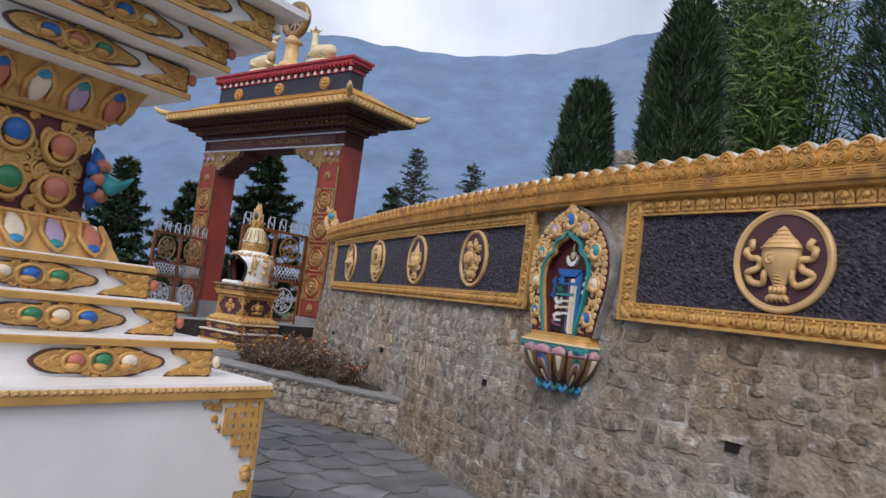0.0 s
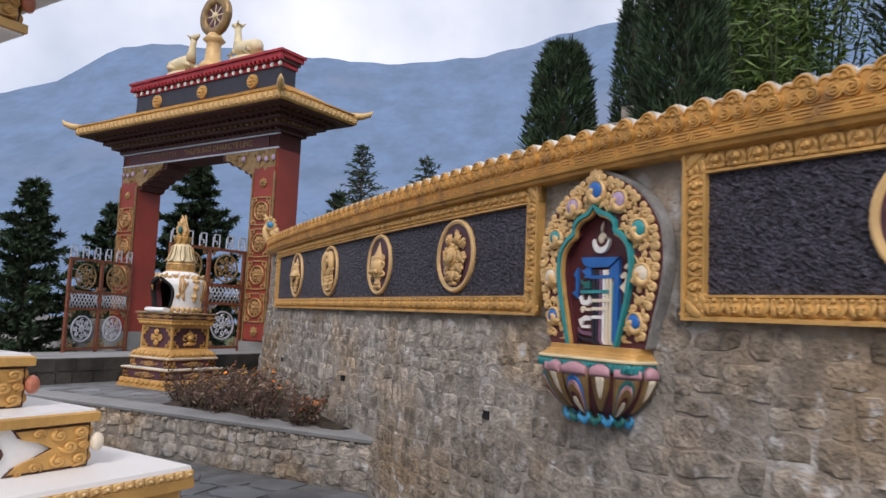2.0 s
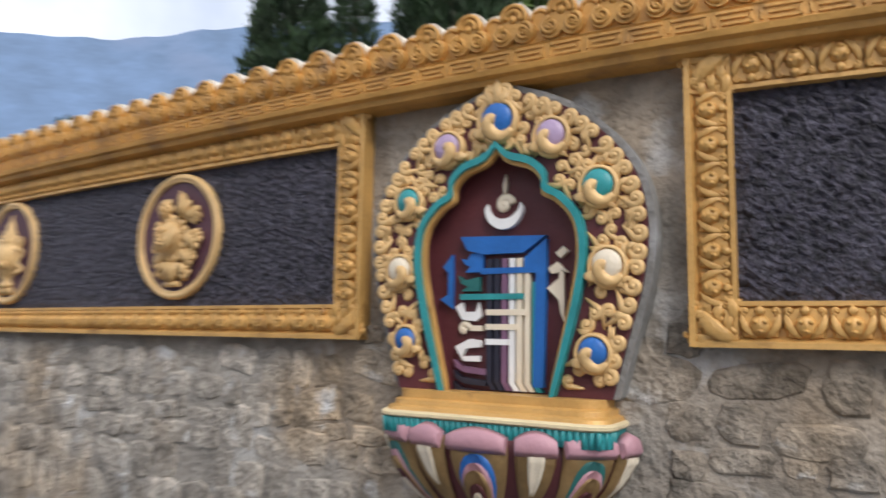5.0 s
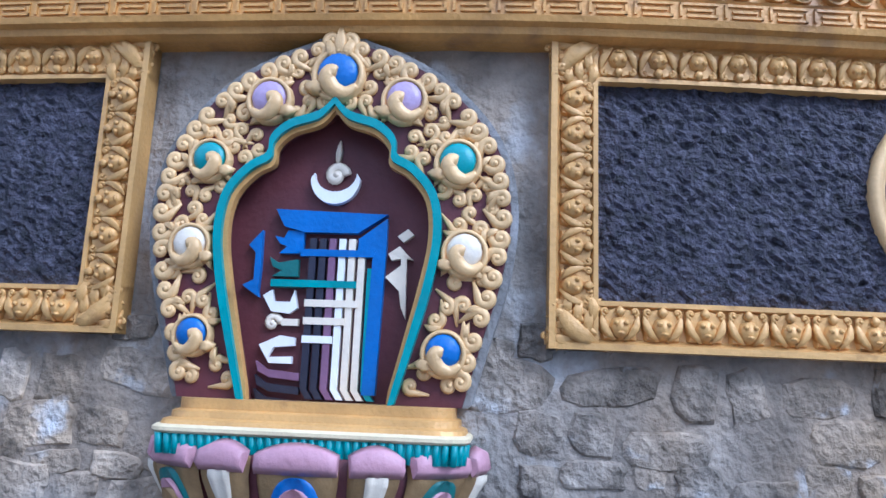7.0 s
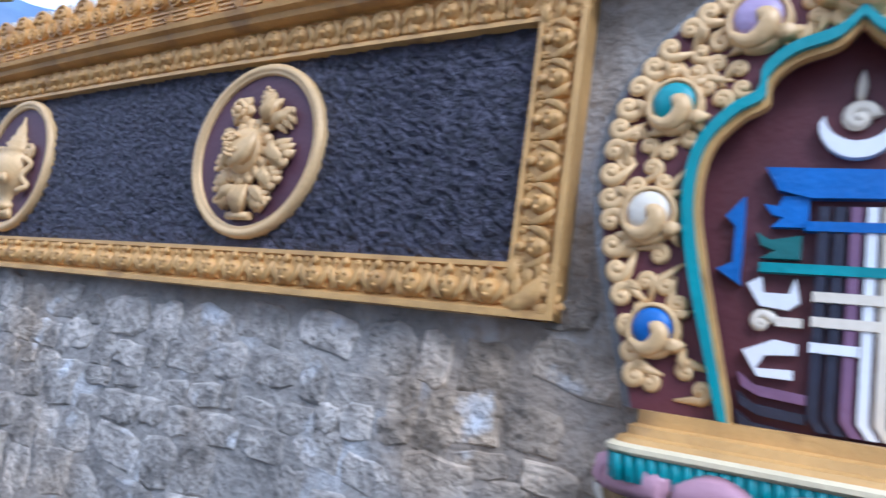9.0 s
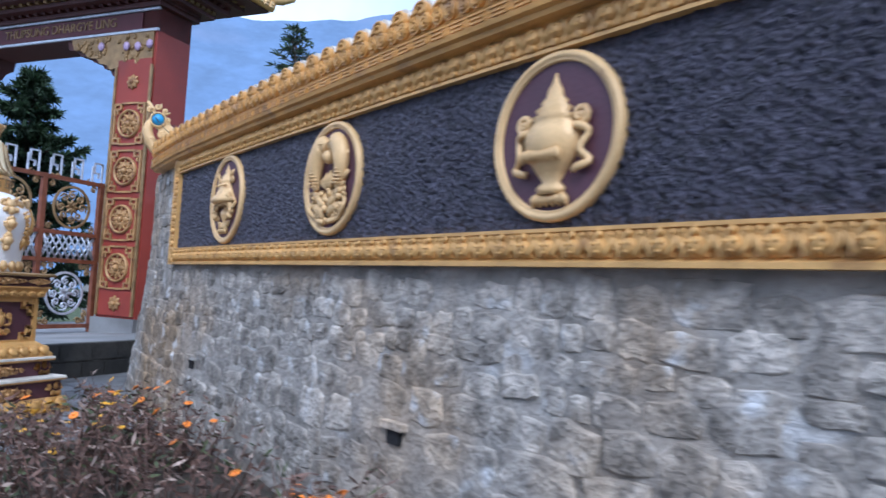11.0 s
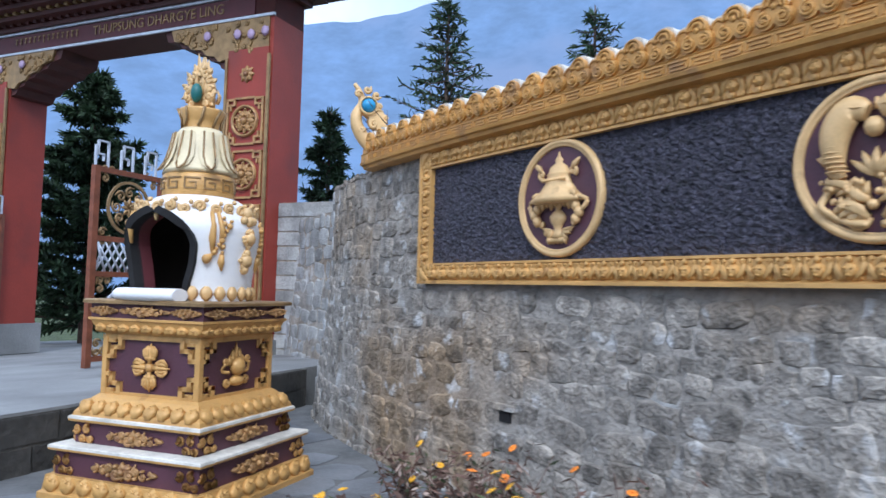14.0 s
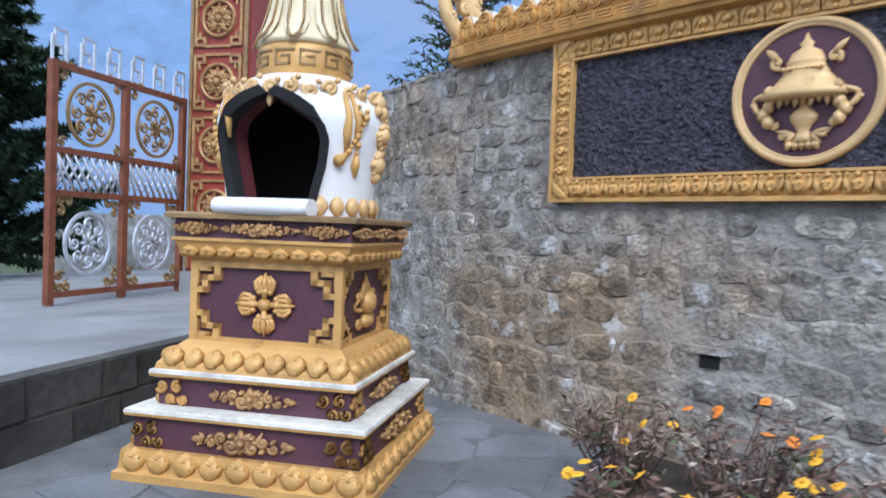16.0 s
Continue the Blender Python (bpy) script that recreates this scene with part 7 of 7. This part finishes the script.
for k in range(46):
    a, q = random.uniform(0, 6.28), random.uniform(0, 0.55)
    b0 = Vector((q * math.cos(a), q * math.sin(a), 0))
    h = random.uniform(2.2, 4.2)
    b1 = b0 + Vector((0.75 * math.cos(a) * random.random(), 0.75 * math.sin(a) * random.random(), h))
    tube(bm, [b0, b0.lerp(b1, 0.5), b1], [0.016, 0.012, 0.004], 5)
    for i in range(230):
        u = random.random() ** 0.75
        p = b0.lerp(b1, u) + Vector((random.gauss(0, 0.17), random.gauss(0, 0.17), random.gauss(0, 0.08)))
        pts.append((p, Vector((random.uniform(-1, 1), random.uniform(-1, 1), random.uniform(-0.5, 0.9))), random.uniform(0.12, 0.24), random.uniform(0.009, 0.015)))
part("cane_bundle", bm, M["herb"], bush, "green bamboo canes")
tri_cloud("foliage", pts, "leaf", bush, 0)

# ruined stone wall between the cypresses
bm = bmesh.new()
random.seed(2)
for i in range(9):
    for j in range(9 - abs(i - 5) // 2):
        x, z = 0.2 * i, 0.19 * j
        box(bm, x, x + 0.19, -0.16 + random.uniform(-0.03, 0.03), 0.2, z, z + 0.18)
hut = part("ruined_wall", bm, M["stone"], None)
hut.matrix_world = pose(6.4, 9.0, 2.75, 0, 0, -55)
tagged(hut, "broken rubble stone wall on the bank", "wall", kind="stuff")


def dry_shrub(x, y, h, r, label, seed, flowers=6, mt="yellow", n=34):
    random.seed(seed)
    root = thing("dry_shrub", pose(x, y, TER), label, "shrub", "dry flower-bed shrubs")
    bm = bmesh.new()
    pts, tips = [], []
    for k in range(n):
        a, q = random.uniform(0, 6.28), random.random() ** 0.5 * r
        b0 = Vector((q * 0.35 * math.cos(a), q * 0.35 * math.sin(a), 0))
        b1 = Vector((q * 1.1 * math.cos(a), q * 1.1 * math.sin(a), h * random.uniform(0.55, 1.1)))
        mid = b0.lerp(b1, 0.5) + Vector((random.gauss(0, 0.03), random.gauss(0, 0.03), 0.03))
        tube(bm, [b0, mid, b1], [0.004, 0.003, 0.0015], 3)
        tips.append(b1)
        for i in range(17):
            u = random.random()
            p = (b0.lerp(mid, u * 2) if u < 0.5 else mid.lerp(b1, u * 2 - 1))
            pts.append((p, Vector((random.uniform(-1, 1), random.uniform(-1, 1), random.uniform(-0.7, 0.6))), random.uniform(0.03, 0.075), random.uniform(0.004, 0.009)))
    tagged(part("stalk_bundle", bm, M["dry"], root, "thin brown stalks"), kind="stuff")
    random.shuffle(pts)
    third = len(pts) // 3
    tri_cloud("withered_leaves", pts[:third * 2], "dry", root, 0, "curled brown leaves")
    tri_cloud("pale_leaves", pts[third * 2: third * 2 + third // 2], "dryleaf", root, 0, "pale dry leaves")
    tri_cloud("green_leaves", pts[third * 2 + third // 2:], "herb", root, 0, "dull green leaves")
    for k in range(flowers):
        p = random.choice(tips)
        bm = bmesh.new()
        nrm = pose(p.x, p.y, p.z + 0.005, random.uniform(-50, 10), random.uniform(-40, 20), random.uniform(0, 90))
        for i in range(8):
            a = i * math.pi / 4
            leaf(bm, (0.004 * math.cos(a), 0.004 * math.sin(a)), (0.024 * math.cos(a), 0.024 * math.sin(a)), 0.02, 0, 0.004, m=nrm)
        ball(bm, (0, 0, 0.004), 0.006, 6, 3, m=nrm)
        part("flower", bm, M[mt], root, "small bright flower head")
    return root


k = 0
for x, y, h, r, nf, mt in ((2.62, 8.55, 0.42, 0.28, 2, "orange"), (2.35, 9.05, 0.45, 0.32, 1, "orange"), (2.05, 9.55, 0.45, 0.34, 2, "orange"), (1.85, 10.05, 0.42, 0.32, 3, "yellow"), (1.80, 10.55, 0.33, 0.25, 5, "yellow"), (2.78, 8.86, 0.22, 0.14, 34, "orange"), (2.35, 9.85, 0.42, 0.34, 4, "orange"), (2.3, 10.45, 0.36, 0.30, 16, "yellow"), (2.68, 10.05, 0.42, 0.30, 4, "orange"), (2.66, 10.75, 0.42, 0.28, 6, "orange"), (2.62, 11.2, 0.34, 0.22, 4, "yellow"), (2.15, 10.9, 0.24, 0.22, 5, "yellow")):
    k += 1
    dry_shrub(x, y, h, r, "withered brown shrub with a few %s flowers" % mt, 40 + k, nf, mt)

# ---- stones of the walls and paving, last ----
random.seed(77)
variants = []
for v in range(14):
    bm = bmesh.new()
    ring = []
    for i in range(12):
        a = 2 * math.pi * (i + 0.5) / 12
        c, s = math.cos(a), math.sin(a)
        k = 0.5 / max(abs(c), abs(s)) * random.uniform(0.80, 1.03) * (0.88 if i % 3 == 1 else 1.0)
        ring.append((c * k, s * k))
    lift = [random.uniform(0.6, 1.0) for _ in ring]
    rows_ = [[Vector((p[0], p[1], -0.6)) for p in ring], [Vector((p[0] * 0.96, p[1] * 0.96, 0.35 * q)) for p, q in zip(ring, lift)], [Vector((p[0] * 0.84 + random.uniform(-0.03, 0.03), p[1] * 0.84 + random.uniform(-0.03, 0.03), 0.9 * q)) for p, q in zip(ring, lift)]]
    R = loft(bm, rows_, caps=False, smooth=False)
    top = bm.verts.new((random.uniform(-0.1, 0.1), random.uniform(-0.1, 0.1), random.uniform(0.75, 1.05)))
    for i in range(12):
        bm.faces.new((R[2][i], R[2][(i + 1) % 12], top))
    me = bpy.data.meshes.new("stone")
    bm.to_mesh(me), bm.free()
    me.materials.append(M["stone"])
    variants.append((me, np.array([v.co[:] for v in me.vertices]), [tuple(p.vertices) for p in me.polygons]))


def lay(parent, place, u0, u1, z0, z1, near, mt, hmin=0.075, hmax=0.16, skip=None, cap=300, depth=0.017):
    """Courses of rough stones; place(u, z) gives a pose on the face. Those within near are objects."""
    single, V, Fc = 0, [], []
    z = z0
    while z < z1 - 0.03:
        h = min(random.uniform(hmin, hmax), z1 - z)
        u = u0 - random.uniform(0, 0.1)
        while u < u1:
            w = random.uniform(0.8, 2.2) * h
            c, zc = u + w / 2, z + h / 2 + random.uniform(-0.02, 0.02)
            u += w
            if c > u1 or (skip and skip(c, zc)):
                continue
            kind = random.random()
            if kind < 0.05:
                continue
            me, co, fc = random.choice(variants)
            m = place(c, zc) @ pose(0, 0, 0, 0, 0, random.choice((0, 180)) + random.uniform(-10, 10)) @ Matrix.Diagonal((w * random.uniform(0.92, 1.12), h * random.uniform(0.85, 1.3), depth * random.uniform(0.35, 1.2), 1))
            if near[0] < c < near[1] and near[2] < zc < near[3] and single < cap:
                ob = new("stone", me)
                ob.parent, ob.matrix_world = parent, m
                single += 1
            else:
                A = np.array(m)
                i = len(V)
                V += [tuple(p) for p in co @ A[:3, :3].T + A[:3, 3]]
                Fc += [tuple(i + q for q in f) for f in fc]
        z += h
    me = bpy.data.meshes.new("rubble_stones")
    me.from_pydata(V, [], Fc)
    me.materials.append(M[mt])
    ob = new("rubble_stones", me)
    ob.parent = parent
    tagged(ob, "rough grey brown rubble stones", kind="stuff")


def hidden(y, z):
    """Under the frames, the niche and the drain holes."""
    if z > Z0 - 0.03 and (5.40 < y < 11.98 or y < 4.31):
        return True
    if (abs(y - 4.862) < 0.40 and z > 1.05) or (abs(y - 4.86) < 0.6 and z > 1.62):
        return True
    return any(abs(y - a) < 0.075 and abs(z - b) < 0.06 for a, b in HOLES)


HOLES = ((3.40, 0.95), (5.93, 0.92), (8.63, 0.91), (11.07, 0.92))
lay(wall, lambda y, z: on_wall(y, z, batter(y, z) - 0.014), 1.2, 13.9, 0.0, 2.40, (5.2, 9.4, 0.85, 1.6), "stone", skip=hidden)
lay(wall, lambda y, z: on_wall(y, z, batter(y, z) - 0.014), 13.9, 17.2, 0.6, 2.40, (0, 0, 0, 0), "block", 0.14, 0.2)
lay(low, lambda u, z: mlw @ Matrix(((-1, 0, 0, u), (0, 0, 1, 0.0), (0, 1, 0, z), (0, 0, 0, 1))), 0.0, LL, 0.0, 0.42, (0.4, 4.6, 0.0, 0.42), "stone", 0.09, 0.16, depth=0.035)
# no real recess: a flush black block paints the shade of each hole
for y, z in HOLES:
    bm = bmesh.new()
    m = on_wall(y, z, batter(y, z))
    box(bm, -0.042, 0.042, -0.03, 0.028, -0.1, 0.002, m)
    part("drain_hole", bm, M["soot_hole_shade"], wall, "black block painting the shade of a square drain hole")
    bm = bmesh.new()
    box(bm, -0.075, 0.07, 0.029, 0.058, -0.05, 0.016, m)
    part("drain_lintel", bm, M["stone"], wall)

# paving flags
pave = bpy.data.objects["pavement"]
flags = []
for v in range(10):
    bm = bmesh.new()
    ring = []
    for i in range(7):
        a = 2 * math.pi * (i + random.uniform(0.1, 0.9)) / 7
        kx = 0.5 / max(abs(math.cos(a)), abs(math.sin(a)))
        ring.append((math.cos(a) * kx, math.sin(a) * kx))
    prism(bm, ring, -0.02, 0.0)
    prism(bm, [(p[0] * 0.97, p[1] * 0.97) for p in ring], 0.0, 0.004)
    me = bpy.data.meshes.new("flagstone")
    bm.to_mesh(me), bm.free()
    me.materials.append(M["paving"])
    flags.append(me)
ter = bpy.data.objects["terrace"]
for i in range(-4, 14):
    for j in range(0, 28):
        p = Vector((0.2, 1.5, 0)) + E1 * (0.42 * i + 0.2 * (j % 2)) + E2 * (0.40 * j - 2)
        if not (-1.2 < p.x < fx(min(17, max(-3.9, p.y))) - 0.2 and -0.5 < p.y < 11.4):
            continue
        if (p - LW0).dot(nlw) < 0.18:
            continue
        q = shrine.matrix_world.inverted() @ p
        if abs(q.x) < H + 0.1 and abs(q.y) < H + 0.1:
            continue
        ob = new("flagstone", random.choice(flags))
        ob.parent = pave
        ob.matrix_world = pose(p.x, p.y, 0.0, 0, 0, ANG + random.uniform(-8, 8) + random.choice((0, 90, 180, 270))) @ Matrix.Diagonal((random.uniform(0.38, 0.46), random.uniform(0.36, 0.44), 1, 1))
for i in range(-2, 9):
    for j in range(-4, 8):
        p = Vector((1.9, 12.0, TER)) + E1 * (0.36 * i - 0.8 + 0.18 * (j % 2)) + E2 * (0.34 * j - 0.6)
        if p.x > fx(min(17, p.y)) - 0.22 or (p - LW0).dot(nlw) > -0.45 or (p - U0).dot(E2) > -0.25 or (p.y < 11.4 and p.x > 1.45) or p.x < 0:
            continue
        ob = new("flagstone", random.choice(flags))
        ob.parent = ter
        ob.matrix_world = pose(p.x, p.y, TER + 0.002, 0, 0, ANG + random.uniform(-8, 8)) @ Matrix.Diagonal((random.uniform(0.35, 0.42), random.uniform(0.34, 0.4), 1, 1))

# bare twigs over the end of the coping
random.seed(91)
twig = thing("bare_shrub", pose(3.75, 12.7, 2.38), "leafless thorny shrub behind the wall coping", "shrub")
bm = bmesh.new()
for k in range(16):
    a = random.uniform(0, 6.28)
    p = Vector((0, 0, 0))
    pts = [p]
    d = Vector((math.cos(a), math.sin(a), 0.8))
    for i in range(5):
        d = (d + Vector((random.uniform(-0.5, 0.5), random.uniform(-0.5, 0.5), random.uniform(-0.5, 0.25)))).normalized()
        pts.append(pts[-1] + d * 0.15)
    tube(bm, pts, [0.008, 0.007, 0.006, 0.005, 0.004, 0.002], 4)
    for q in pts[2:]:
        e = q + Vector((random.uniform(-0.1, 0.1), random.uniform(-0.1, 0.1), random.uniform(-0.02, 0.12)))
        tube(bm, [q, e], [0.004, 0.002], 3)
tagged(part("twig_mass", bm, M["bark"], twig), kind="stuff")
